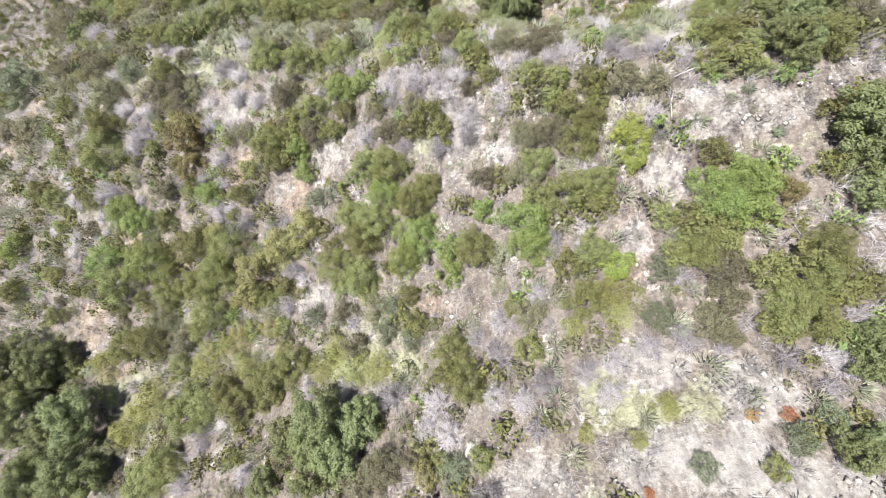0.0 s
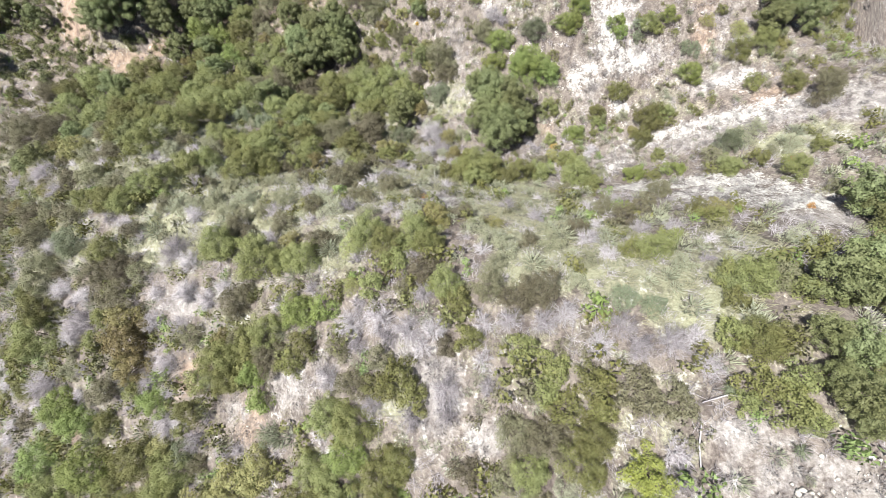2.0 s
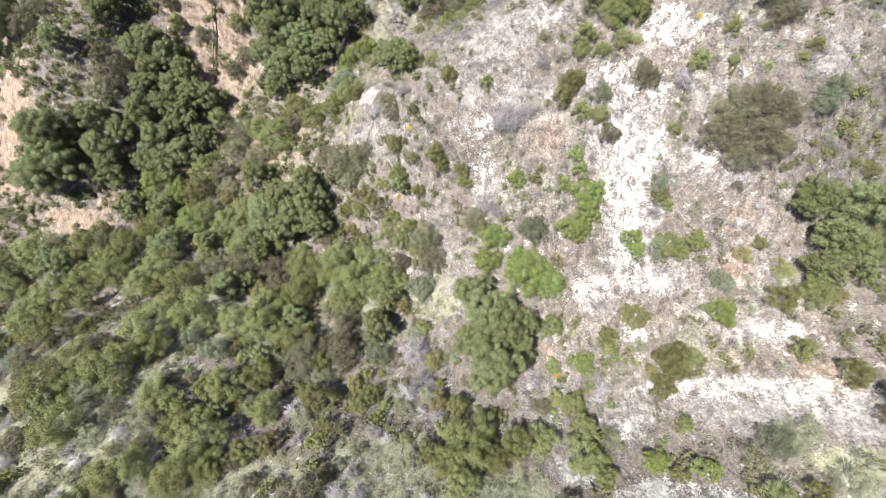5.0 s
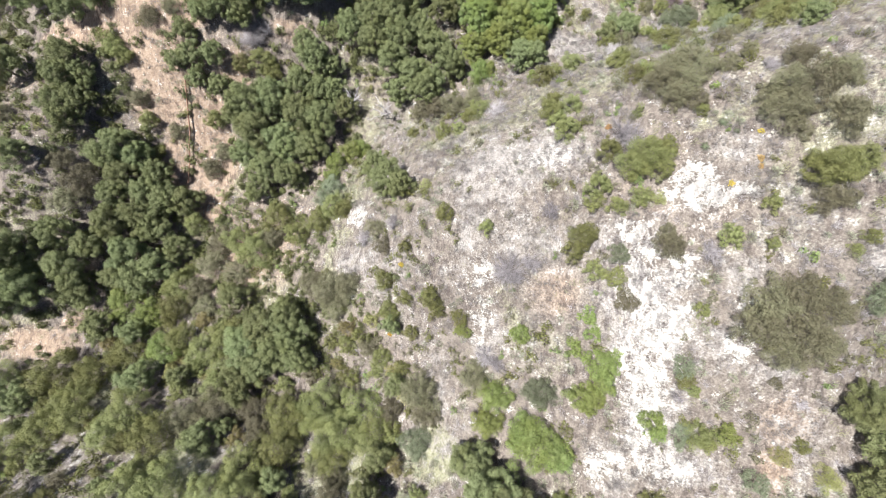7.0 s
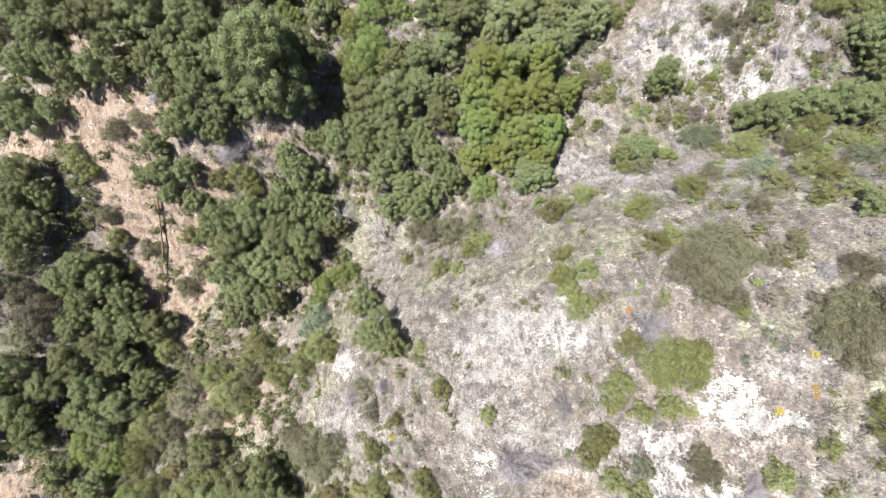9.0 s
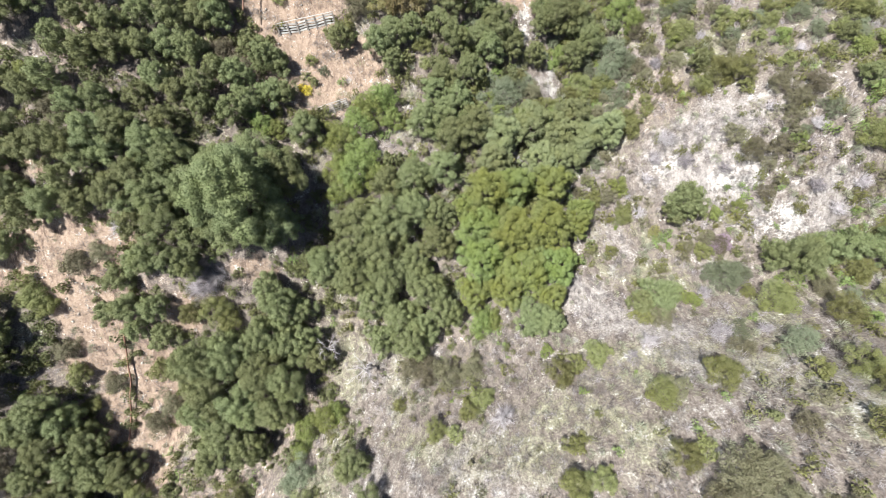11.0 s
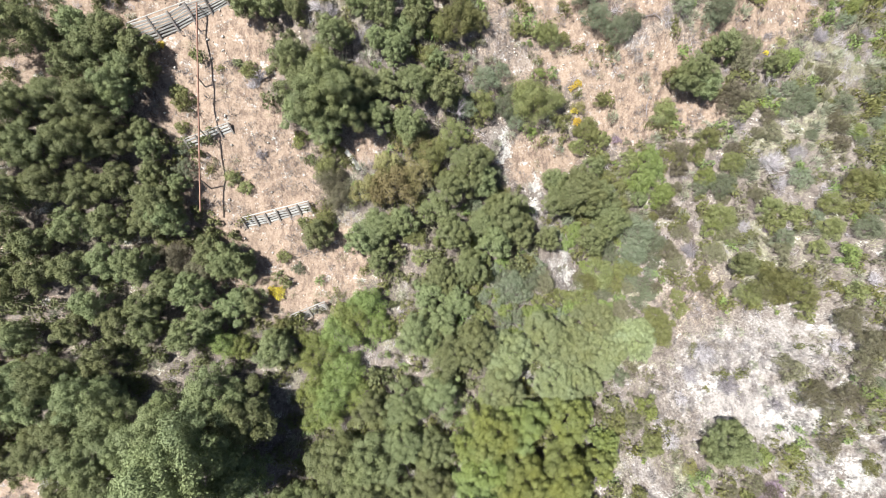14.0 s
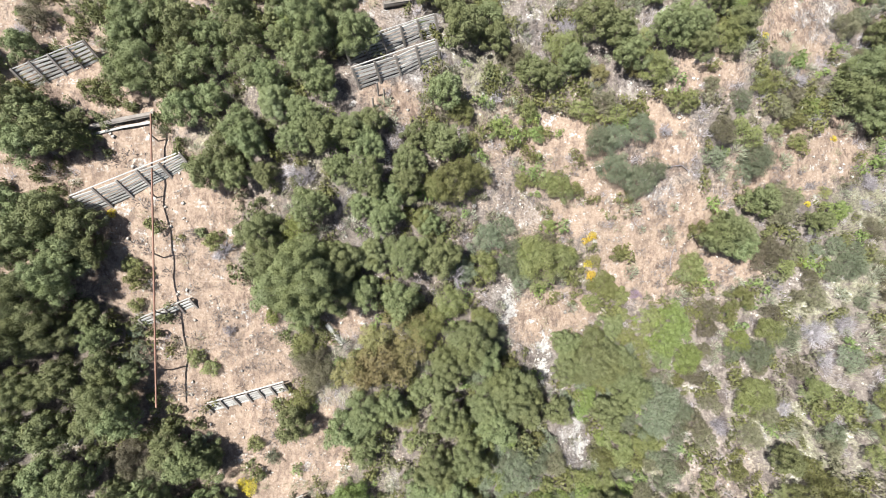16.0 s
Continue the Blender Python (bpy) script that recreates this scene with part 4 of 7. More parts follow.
plant("olive", 6.0, 20.2, 0.98)
plant("olive", 7.1, 17.7, 0.94)
plant("brown", 7.4, 23.6, 1.56)
bare_bush(7.5, 21.6, 1.29)
plant("olive", 7.6, 19.0, 1.07)
bare_bush(8.7, 22.0, 1.15)
plant("olive", 9.4, 18.2, 1.16)
plant("pale_sage", 9.7, 24.1, 0.83)
bare_bush(10.1, 20.2, 1.21)
plant("pale_sage", 10.9, 25.7, 0.95)
plant("brown", 11.4, 17.7, 1.42)
bare_bush(11.4, 21.2, 1.22)
plant("sage", 11.9, 22.8, 0.92)
bare_bush(12.0, 20.0, 1.11)
plant("brown", 12.9, 17.4, 1.10)
plant("sage", 13.2, 22.2, 0.82)
bare_bush(13.3, 20.2, 1.28)
plant("olive", 13.9, 26.5, 0.96)
bare_bush(14.5, 20.5, 1.02)
bare_bush(14.6, 19.1, 1.10)
plant("olive", 15.1, 26.4, 1.26)
yucca(15.2, 18.0, 0.75)
plant("olive", 15.6, 17.5, 0.70)
plant("pale_sage", 16.0, 25.0, 0.89)
plant("olive", 16.0, 20.6, 0.99)
plant("olive", 16.3, 18.3, 1.10)
plant("olive", 16.9, 20.1, 1.26)
plant("olive", 17.0, 22.4, 0.85)
plant("olive", 17.1, 17.3, 1.17)
plant("olive", 17.6, 23.9, 1.11)
bare_bush(17.6, 25.5, 0.83)
plant("olive", 17.7, 18.5, 0.91)
plant("olive", 18.0, 20.4, 0.96)
plant("olive", 18.5, 23.7, 1.42)
plant("oak", 18.7, 18.6, 0.89)
plant("oak", 19.0, 17.8, 1.13)
plant("oak", 19.4, 20.5, 1.00)
plant("oak", 20.1, 18.0, 1.03)
plant("brown", 20.1, 23.7, 1.21)
plant("oak", 20.2, 19.8, 1.19)
plant("olive", 20.5, 23.0, 0.98)
plant("oak", 21.5, 23.3, 1.68)
plant("olive", 21.8, 19.5, 0.80)
plant("oak", 23.7, 22.0, 1.18)
plant("oak", 24.5, 24.3, 1.88)

# the near ridge
plant("sage", -57.0, 37.0, 3.33)
plant("brown", -55.3, 29.3, 2.10)
plant("brown", -48.6, 27.3, 2.50)
bare_bush(-37.9, 36.8, 1.73)
plant("brown", -37.3, 31.0, 1.73)
plant("brown", -35.5, 27.9, 2.23)
plant("sage", -33.1, 30.6, 1.68)
plant("olive", -30.3, 34.5, 1.82)
plant("olive", -28.6, 29.4, 1.61)
plant("olive", -28.4, 34.2, 1.58)
plant("olive", -27.4, 35.9, 1.62)
plant("brown", -26.8, 27.8, 1.60)
plant("olive", -25.5, 36.7, 1.63)
plant("pale_sage", -22.7, 33.6, 1.23)
bare_bush(-22.1, 29.2, 1.91)
bare_bush(-20.3, 27.9, 1.46)
plant("pale_sage", -19.7, 34.1, 1.24)
plant("pale_sage", -17.1, 34.4, 1.24)
plant("olive", -17.0, 28.9, 1.92)
plant("brown", -16.6, 30.4, 1.46)
plant("pale_sage", -12.9, 33.9, 1.32)
plant("olive", -12.8, 27.2, 2.00)
plant("olive", -11.0, 27.2, 1.33)
bare_bush(-9.9, 31.1, 1.03)
plant("olive", -9.2, 27.2, 1.74)
plant("brown", -8.3, 37.2, 2.14)
plant("pale_sage", -8.0, 32.2, 1.24)
plant("yellow", -5.2, 28.0, 1.19)
plant("pale_sage", -4.9, 31.4, 1.21)
plant("olive", -3.9, 28.7, 1.73)
plant("brown", -3.5, 35.8, 1.60)
bare_bush(-3.0, 32.1, 1.13)
plant("olive", -2.4, 27.7, 1.58)
plant("pale_sage", -1.0, 31.2, 1.07)
plant("olive", -0.7, 28.3, 1.68)
plant("orange", -0.2, 34.2, 0.44)
plant("olive", 0.6, 27.5, 1.38)
plant("yellow", 1.4, 29.6, 0.75)
plant("pale_sage", 4.0, 29.3, 1.10)
bare_bush(4.3, 27.1, 0.94)
plant("olive", 4.7, 37.9, 1.58)
plant("yellow", 5.5, 29.8, 0.94)
plant("pale_sage", 9.1, 27.4, 1.11)
plant("brown", 15.2, 32.1, 1.44)
plant("brown", 15.6, 30.3, 1.24)
plant("olive", 16.8, 27.4, 0.99)
plant("brown", 18.5, 32.2, 1.42)
plant("brown", 21.7, 35.2, 1.48)
plant("orange", 29.6, 31.0, 0.37)
plant("oak", 32.1, 31.2, 1.89)
plant("orange", 32.9, 37.2, 0.44)
plant("oak", 33.1, 30.1, 2.43)
plant("olive", 34.6, 38.0, 0.94)

# behind the near ridge
bare_bush(-49.4, 40.7, 2.03)
bare_bush(-43.2, 40.2, 2.16)
plant("sage", -43.2, 48.3, 1.57)
plant("tan", -39.5, 42.7, 1.76)
plant("pale_sage", -36.8, 45.1, 1.41)
plant("olive", -35.1, 45.6, 2.49)
plant("olive", -34.1, 48.3, 2.41)
plant("olive", -30.1, 42.6, 2.32)
plant("olive", -29.7, 47.2, 2.68)
plant("pale_sage", -27.7, 41.4, 1.28)
plant("olive", -27.6, 49.3, 2.19)
plant("olive", -24.1, 38.9, 1.93)
plant("olive", -23.8, 44.6, 2.00)
plant("olive", -22.8, 39.6, 1.72)
plant("pale_sage", -21.9, 38.2, 1.10)
plant("sage", -21.3, 49.5, 1.56)
plant("olive", -20.5, 42.4, 1.92)
plant("olive", -18.5, 38.8, 2.32)
plant("olive", -18.4, 45.8, 2.00)
plant("olive", -18.4, 41.5, 2.46)
plant("olive", -16.5, 39.2, 1.74)
plant("olive", -15.6, 46.6, 2.16)
plant("olive", -13.9, 43.7, 1.95)
plant("brown", -12.4, 47.9, 2.75)
plant("olive", -9.4, 44.3, 2.10)
plant("brown", -8.3, 48.9, 2.51)
plant("sage", -3.8, 49.0, 1.77)
bare_bush(-0.6, 44.8, 1.77)
bare_bush(0.0, 49.1, 2.68)
bare_bush(1.2, 45.8, 1.94)
plant("olive", 3.6, 39.4, 1.65)
plant("olive", 5.4, 40.2, 2.52)
plant("olive", 6.7, 41.2, 1.99)
plant("olive", 7.7, 39.5, 1.68)
plant("oak", 8.6, 47.8, 3.20)
plant("olive", 10.0, 40.5, 1.90)
plant("oak", 11.6, 49.8, 2.01)
plant("olive", 12.7, 40.8, 1.65)
plant("olive", 15.2, 47.6, 0.99)
plant("orange", 15.5, 46.5, 0.56)
plant("olive", 16.1, 39.6, 1.85)
plant("olive", 16.6, 41.4, 1.78)
plant("olive", 17.4, 40.3, 1.12)
plant("green", 18.1, 48.0, 1.40)
plant("green", 22.0, 39.3, 1.42)
plant("olive", 23.4, 38.5, 0.92)
plant("pale_sage", 23.8, 49.6, 0.97)
plant("olive", 25.1, 45.7, 1.43)
plant("green", 25.4, 38.9, 1.24)
plant("olive", 26.1, 47.8, 2.09)
plant("olive", 27.5, 48.3, 1.30)
plant("sage", 30.4, 41.3, 1.67)
plant("pale_sage", 31.6, 42.4, 1.23)
plant("pale_sage", 31.8, 41.0, 0.98)
plant("pale_sage", 32.5, 38.8, 0.92)
plant("pale_sage", 32.9, 42.3, 1.20)
plant("pale_sage", 33.6, 39.0, 1.09)
plant("olive", 34.8, 48.8, 1.18)
plant("olive", 36.6, 46.6, 1.37)
plant("brown", 37.0, 43.6, 1.13)
plant("brown", 37.9, 44.9, 1.84)

# the first gully
plant("brown", -59.6, 52.3, 3.66)
plant("olive", -56.6, 61.3, 2.82)
plant("olive", -55.8, 58.2, 2.94)
plant("brown", -55.8, 53.4, 2.81)
plant("olive", -53.9, 63.3, 3.21)
plant("olive", -47.1, 53.3, 2.51)
plant("olive", -46.4, 56.1, 2.80)
plant("olive", -45.5, 64.2, 3.22)
plant("olive", -40.4, 51.6, 2.35)
plant("olive", -40.3, 59.8, 3.04)
plant("olive", -34.7, 57.7, 2.27)
plant("olive", -33.4, 60.2, 3.00)
plant("olive", -29.2, 52.2, 2.96)
plant("olive", -29.0, 57.5, 2.89)
plant("brown", -26.2, 59.4, 2.67)
plant("olive", -25.5, 53.4, 3.05)
plant("sage", -24.4, 50.5, 1.44)
plant("brown", -23.4, 60.7, 3.22)
plant("olive", -20.5, 52.7, 2.40)
plant("olive", -18.4, 54.6, 2.82)
plant("olive", -17.9, 52.1, 2.90)
plant("olive", -15.2, 56.2, 2.90)
plant("olive", -14.2, 59.6, 3.18)
plant("olive", -14.2, 50.2, 2.63)
plant("olive", -11.0, 60.3, 3.51)
plant("olive", -8.9, 55.2, 2.25)
plant("brown", -8.4, 51.3, 2.14)
plant("olive", -8.4, 58.1, 3.11)
plant("olive", -6.1, 60.9, 2.33)
plant("olive", -4.4, 57.9, 2.60)
plant("brown", 1.1, 62.7, 2.57)
plant("brown", 1.9, 60.2, 1.92)
plant("oak", 6.8, 50.5, 2.59)
plant("oak", 6.9, 55.7, 2.55)
plant("brown", 7.1, 64.1, 2.01)
plant("oak", 8.2, 53.4, 3.06)
plant("green", 8.5, 59.4, 1.83)
plant("green", 9.2, 62.1, 1.97)
plant("oak", 10.2, 51.9, 3.03)
plant("green", 11.9, 58.7, 2.08)
plant("green", 13.4, 57.4, 3.05)
plant("sage", 13.6, 62.4, 1.91)
plant("olive", 15.1, 52.0, 1.45)
plant("green", 15.1, 56.5, 1.88)
plant("green", 17.3, 62.0, 1.64)
plant("green", 18.3, 62.1, 1.28)
plant("olive", 20.8, 50.6, 1.26)
plant("green", 22.9, 60.2, 1.16)
plant("sage", 25.2, 59.5, 0.94)
plant("olive", 26.2, 59.1, 1.33)
plant("green", 28.1, 59.3, 1.17)
plant("green", 30.4, 52.5, 1.54)
plant("sage", 30.6, 55.4, 1.30)
plant("yellow", 31.8, 57.7, 1.01)
plant("olive", 34.5, 53.4, 1.41)
plant("yellow", 34.9, 56.0, 1.24)
plant("olive", 36.6, 53.9, 1.56)
plant("oak", 36.7, 61.7, 2.17)
plant("oak", 37.4, 55.8, 1.93)
plant("oak", 38.2, 58.7, 1.95)
plant("yellow", 38.4, 53.4, 1.08)
plant("oak", 40.6, 60.9, 2.55)
plant("oak", 40.6, 56.6, 2.52)
plant("olive", 47.5, 60.6, 2.11)

# the first gully, further on
plant("oak", -49.4, 61.7, 2.56)
plant("olive", -43.4, 58.3, 2.40)
plant("olive", -42.3, 61.6, 2.38)
plant("olive", -23.7, 63.6, 2.52)
plant("brown", -18.8, 60.2, 2.30)
plant("brown", -17.8, 58.2, 1.99)
plant("sage", 0.8, 57.0, 2.00)
plant("green", 18.8, 63.6, 1.49)
plant("green", 23.2, 59.2, 1.11)
plant("olive", 23.4, 52.5, 1.61)
bare_bush(24.7, 62.4, 0.92)
plant("olive", 24.9, 63.8, 0.95)
plant("sage", 25.2, 58.4, 0.88)
plant("olive", 25.6, 62.8, 0.69)
plant("olive", 27.1, 58.4, 0.91)
plant("brown", 30.8, 63.5, 0.64)
bare_bush(32.9, 61.7, 0.74)
plant("olive", 33.2, 58.5, 0.75)

# the white gully
plant("oak", -53.8, 74.0, 3.13)
plant("oak", -50.3, 75.3, 3.73)
plant("oak", -44.6, 75.0, 2.67)
plant("olive", -40.7, 64.5, 2.60)
plant("oak", -40.3, 77.4, 2.30)
plant("green", -39.0, 73.8, 2.78)
plant("oak", -37.6, 76.9, 2.79)
plant("olive", -37.4, 67.5, 2.67)
plant("green", -35.4, 72.2, 2.58)
plant("green", -32.4, 67.4, 2.48)
plant("olive", -32.2, 72.8, 2.57)
plant("olive", -32.0, 76.1, 2.46)
plant("olive", -30.4, 68.9, 2.50)
plant("brown", -28.8, 75.5, 1.99)
plant("olive", -26.9, 67.3, 2.46)
plant("olive", -23.9, 68.7, 2.45)
plant("brown", -23.5, 77.5, 2.09)
plant("oak", -20.4, 67.8, 3.00)
plant("oak", -18.8, 65.7, 2.68)
plant("oak", -18.3, 69.9, 3.01)
plant("oak", -16.7, 67.0, 2.98)
plant("oak", -15.2, 71.1, 2.53)
plant("oak", -14.5, 69.1, 2.68)
plant("oak", -13.7, 66.3, 2.23)
plant("brown", -12.4, 75.3, 1.95)
plant("brown", -9.9, 74.2, 2.48)
plant("brown", -9.3, 72.3, 1.76)
plant("brown", -7.6, 74.7, 1.87)
plant("olive", -4.2, 64.7, 1.08)
plant("olive", -3.4, 66.3, 1.42)
plant("olive", -2.8, 74.6, 1.24)
plant("flower", -2.4, 68.9, 0.35)
plant("flower", -0.8, 76.1, 0.40)
plant("olive", -0.4, 72.5, 1.01)
plant("olive", -0.3, 77.7, 0.86)
plant("olive", 0.2, 68.9, 1.02)
plant("olive", 2.5, 72.0, 1.43)
plant("olive", 3.1, 70.9, 1.11)
plant("olive", 5.6, 70.1, 1.09)
plant("green", 5.9, 68.9, 0.97)
bare_bush(8.3, 66.2, 1.66)
bare_bush(9.6, 65.3, 1.27)
bare_bush(10.6, 74.3, 2.65)
plant("green", 11.7, 68.3, 1.28)
bare_bush(12.7, 74.9, 1.44)
plant("olive", 16.3, 75.4, 1.16)
plant("green", 16.5, 66.7, 1.06)
plant("olive", 17.3, 76.8, 1.49)
plant("green", 17.7, 69.6, 1.04)
plant("olive", 18.1, 73.6, 1.14)
plant("green", 18.2, 67.9, 0.87)
plant("green", 18.9, 65.1, 1.92)
plant("olive", 19.9, 72.8, 1.23)
plant("sage", 20.1, 74.8, 1.12)
plant("brown", 20.6, 70.7, 1.22)
plant("brown", 23.5, 76.1, 0.96)
plant("brown", 23.7, 74.8, 1.43)
plant("sage", 24.9, 64.8, 1.17)
plant("olive", 25.7, 69.3, 0.77)
bare_bush(26.6, 73.9, 1.53)
plant("olive", 27.5, 75.0, 1.20)
plant("brown", 29.0, 67.8, 2.03)
plant("brown", 29.7, 69.9, 2.29)
plant("olive", 29.9, 74.0, 0.63)
plant("olive", 29.9, 77.1, 0.87)
plant("brown", 30.7, 65.6, 1.63)
plant("brown", 31.5, 70.2, 2.07)
plant("brown", 31.6, 67.2, 2.26)
plant("brown", 32.8, 76.8, 1.20)
plant("brown", 33.3, 69.2, 1.76)
plant("brown", 33.4, 66.3, 1.60)
plant("brown", 33.7, 76.9, 1.18)
plant("olive", 34.8, 73.1, 0.59)
plant("olive", 35.7, 73.9, 0.77)
plant("sage", 36.9, 69.5, 1.46)
plant("sage", 37.7, 70.7, 1.28)
plant("olive", 45.1, 65.7, 1.13)
plant("olive", 45.8, 70.3, 1.07)

# the canyon woods
plant("oak", -51.3, 78.7, 3.69)
plant("oak", -46.3, 82.1, 2.34)
plant("brown", -45.9, 86.5, 2.08)
plant("oak", -45.5, 78.2, 2.92)
plant("brown", -44.5, 89.1, 2.66)
plant("oak", -43.4, 81.4, 2.40)
plant("oak", -41.2, 88.0, 2.31)
plant("oak", -40.8, 84.0, 2.58)
plant("oak", -38.5, 80.0, 2.75)
plant("oak", -38.3, 85.3, 2.79)
plant("oak", -37.4, 88.8, 2.53)
plant("oak", -35.8, 84.0, 2.51)
plant("oak", -35.2, 78.6, 2.62)
plant("oak", -35.0, 88.1, 2.70)
plant("oak", -32.8, 81.3, 2.21)
plant("oak", -32.5, 88.2, 2.28)
plant("olive", -31.6, 85.4, 1.81)
plant("brown", -27.6, 78.7, 2.29)
plant("brown", -27.0, 82.0, 2.20)
plant("olive", -24.2, 82.1, 2.30)
plant("oak", -22.0, 89.5, 2.10)
plant("olive", -20.9, 79.9, 2.53)
plant("brown", -19.0, 82.0, 1.69)
plant("olive", -18.5, 84.9, 2.28)
plant("olive", -15.0, 82.0, 1.78)
plant("sage", -12.4, 87.2, 1.28)
plant("olive", -12.1, 83.3, 1.88)
plant("sage", -11.0, 88.5, 1.85)
plant("olive", -10.2, 85.1, 2.02)
plant("olive", -8.7, 84.5, 1.45)
bare_bush(-5.4, 79.7, 1.42)
plant("oak", -4.7, 90.0, 2.01)
plant("brown", -3.9, 80.7, 1.40)
plant("brown", -3.1, 78.4, 1.24)
plant("oak", -2.7, 86.2, 2.56)
bare_bush(-1.8, 80.7, 1.22)
plant("oak", -0.8, 84.9, 1.66)
plant("yellow", 2.0, 84.4, 0.94)
plant("olive", 4.0, 80.7, 1.12)
plant("olive", 8.2, 78.5, 0.91)
bare_bush(14.3, 79.5, 1.42)
plant("olive", 15.5, 88.9, 1.13)
plant("olive", 16.2, 87.5, 1.44)
plant("olive", 18.0, 79.8, 1.12)
plant("olive", 18.3, 81.1, 1.30)
plant("olive", 19.3, 84.3, 1.24)
plant("olive", 19.9, 79.0, 1.00)
plant("orange", 19.9, 87.0, 0.39)
bare_bush(21.3, 85.3, 1.92)
plant("olive", 21.3, 82.4, 1.70)
plant("olive", 21.6, 79.5, 1.09)
plant("olive", 22.5, 82.8, 2.09)
plant("yellow", 23.1, 79.2, 0.75)
plant("olive", 23.3, 81.6, 1.22)
plant("olive", 23.7, 83.6, 1.04)
plant("brown", 24.1, 90.0, 1.85)
plant("brown", 24.7, 88.1, 1.52)
plant("brown", 25.9, 89.3, 1.78)
plant("brown", 26.2, 87.1, 1.13)
yucca(26.3, 82.8, 0.75)
plant("olive", 26.5, 86.2, 0.69)
yucca(27.6, 84.5, 0.82)
plant("flower", 27.8, 79.3, 0.32)
yucca(28.3, 83.5, 0.49)
plant("orange", 29.6, 80.3, 0.31)
plant("orange", 29.6, 80.9, 0.35)
plant("flower", 29.8, 83.1, 0.30)
plant("brown", 30.4, 85.7, 1.17)
plant("brown", 30.5, 84.2, 1.75)
bare_bush(31.2, 88.7, 1.13)
plant("brown", 31.3, 82.5, 1.27)
plant("brown", 31.4, 86.3, 1.68)
plant("brown", 31.5, 84.2, 1.65)
plant("olive", 32.2, 78.8, 1.56)
plant("brown", 32.5, 88.5, 1.47)
plant("brown", 33.0, 85.4, 2.13)
plant("olive", 33.4, 78.8, 1.71)
plant("brown", 33.9, 82.6, 1.71)
plant("brown", 34.0, 85.9, 1.56)
plant("olive", 34.5, 79.1, 1.34)

# the second spur
plant("oak", -47.0, 98.7, 2.09)
plant("brown", -46.6, 91.6, 1.94)
plant("oak", -46.5, 102.0, 2.24)
plant("oak", -45.9, 96.8, 1.97)
plant("oak", -44.8, 99.5, 2.40)
plant("oak", -42.3, 93.2, 2.30)
plant("oak", -40.8, 94.7, 2.47)
plant("oak", -40.3, 90.7, 2.49)
plant("oak", -38.9, 93.6, 2.38)
plant("brown", -38.8, 101.7, 1.63)
plant("olive", -37.8, 99.1, 1.50)
plant("olive", -37.1, 95.2, 1.37)
plant("oak", -36.5, 91.6, 2.41)
plant("brown", -34.1, 98.0, 1.53)
plant("brown", -29.6, 93.3, 1.71)
plant("olive", -28.9, 99.3, 1.52)
plant("brown", -27.9, 95.4, 1.70)
plant("oak", -25.0, 99.2, 2.11)
plant("oak", -23.8, 94.5, 2.44)
plant("oak", -23.0, 100.3, 2.96)
plant("oak", -22.0, 97.1, 3.01)
plant("oak", -20.5, 92.2, 2.70)
plant("oak", -19.5, 101.0, 2.97)
plant("oak", -18.4, 95.7, 3.00)
plant("oak", -17.5, 90.8, 2.38)
plant("oak", -16.2, 99.1, 3.15)
plant("oak", -14.7, 95.0, 2.70)
plant("oak", -13.3, 98.4, 2.85)
plant("green", -11.4, 90.6, 1.31)
plant("green", -10.9, 92.8, 1.77)
plant("oak", -9.9, 100.8, 1.83)
plant("green", -8.7, 94.1, 1.91)
plant("green", -7.4, 94.8, 1.34)
plant("olive", -0.1, 95.6, 0.92)
plant("brown", 1.2, 99.5, 1.77)
plant("brown", 3.3, 99.2, 1.88)
plant("olive", 4.0, 93.4, 1.31)
plant("brown", 5.4, 98.8, 2.12)
plant("olive", 5.9, 93.2, 1.02)
plant("olive", 7.2, 95.2, 1.31)
plant("brown", 8.0, 99.2, 1.67)
plant("olive", 8.5, 96.5, 1.45)
bare_bush(10.6, 94.7, 1.99)
plant("olive", 15.2, 90.5, 1.48)
plant("olive", 15.9, 93.0, 1.12)
plant("olive", 16.2, 98.9, 1.52)
plant("olive", 17.2, 90.9, 1.25)
plant("olive", 17.6, 99.6, 1.15)
plant("olive", 23.0, 92.9, 1.31)
plant("olive", 23.3, 97.0, 1.56)
plant("olive", 24.4, 93.3, 1.11)
bare_bush(24.5, 101.6, 1.38)
plant("brown", 24.6, 97.6, 1.24)
plant("brown", 25.4, 91.8, 2.17)
plant("brown", 26.9, 92.1, 1.95)
plant("brown", 27.6, 90.5, 1.51)
plant("olive", 28.1, 98.7, 1.82)
plant("brown", 29.2, 90.2, 1.17)
plant("brown", 30.5, 91.0, 0.86)
plant("brown", 31.0, 95.3, 1.08)
plant("brown", 33.3, 97.1, 1.01)
plant("olive", 34.7, 95.4, 1.20)
plant("olive", 34.8, 99.0, 1.17)
plant("sage", 34.9, 101.0, 1.26)
plant("oak", 35.8, 93.7, 1.19)
plant("sage", 36.2, 101.6, 1.50)
plant("olive", 36.6, 95.6, 1.17)
plant("olive", 37.8, 99.5, 1.57)
plant("olive", 37.8, 98.1, 1.38)

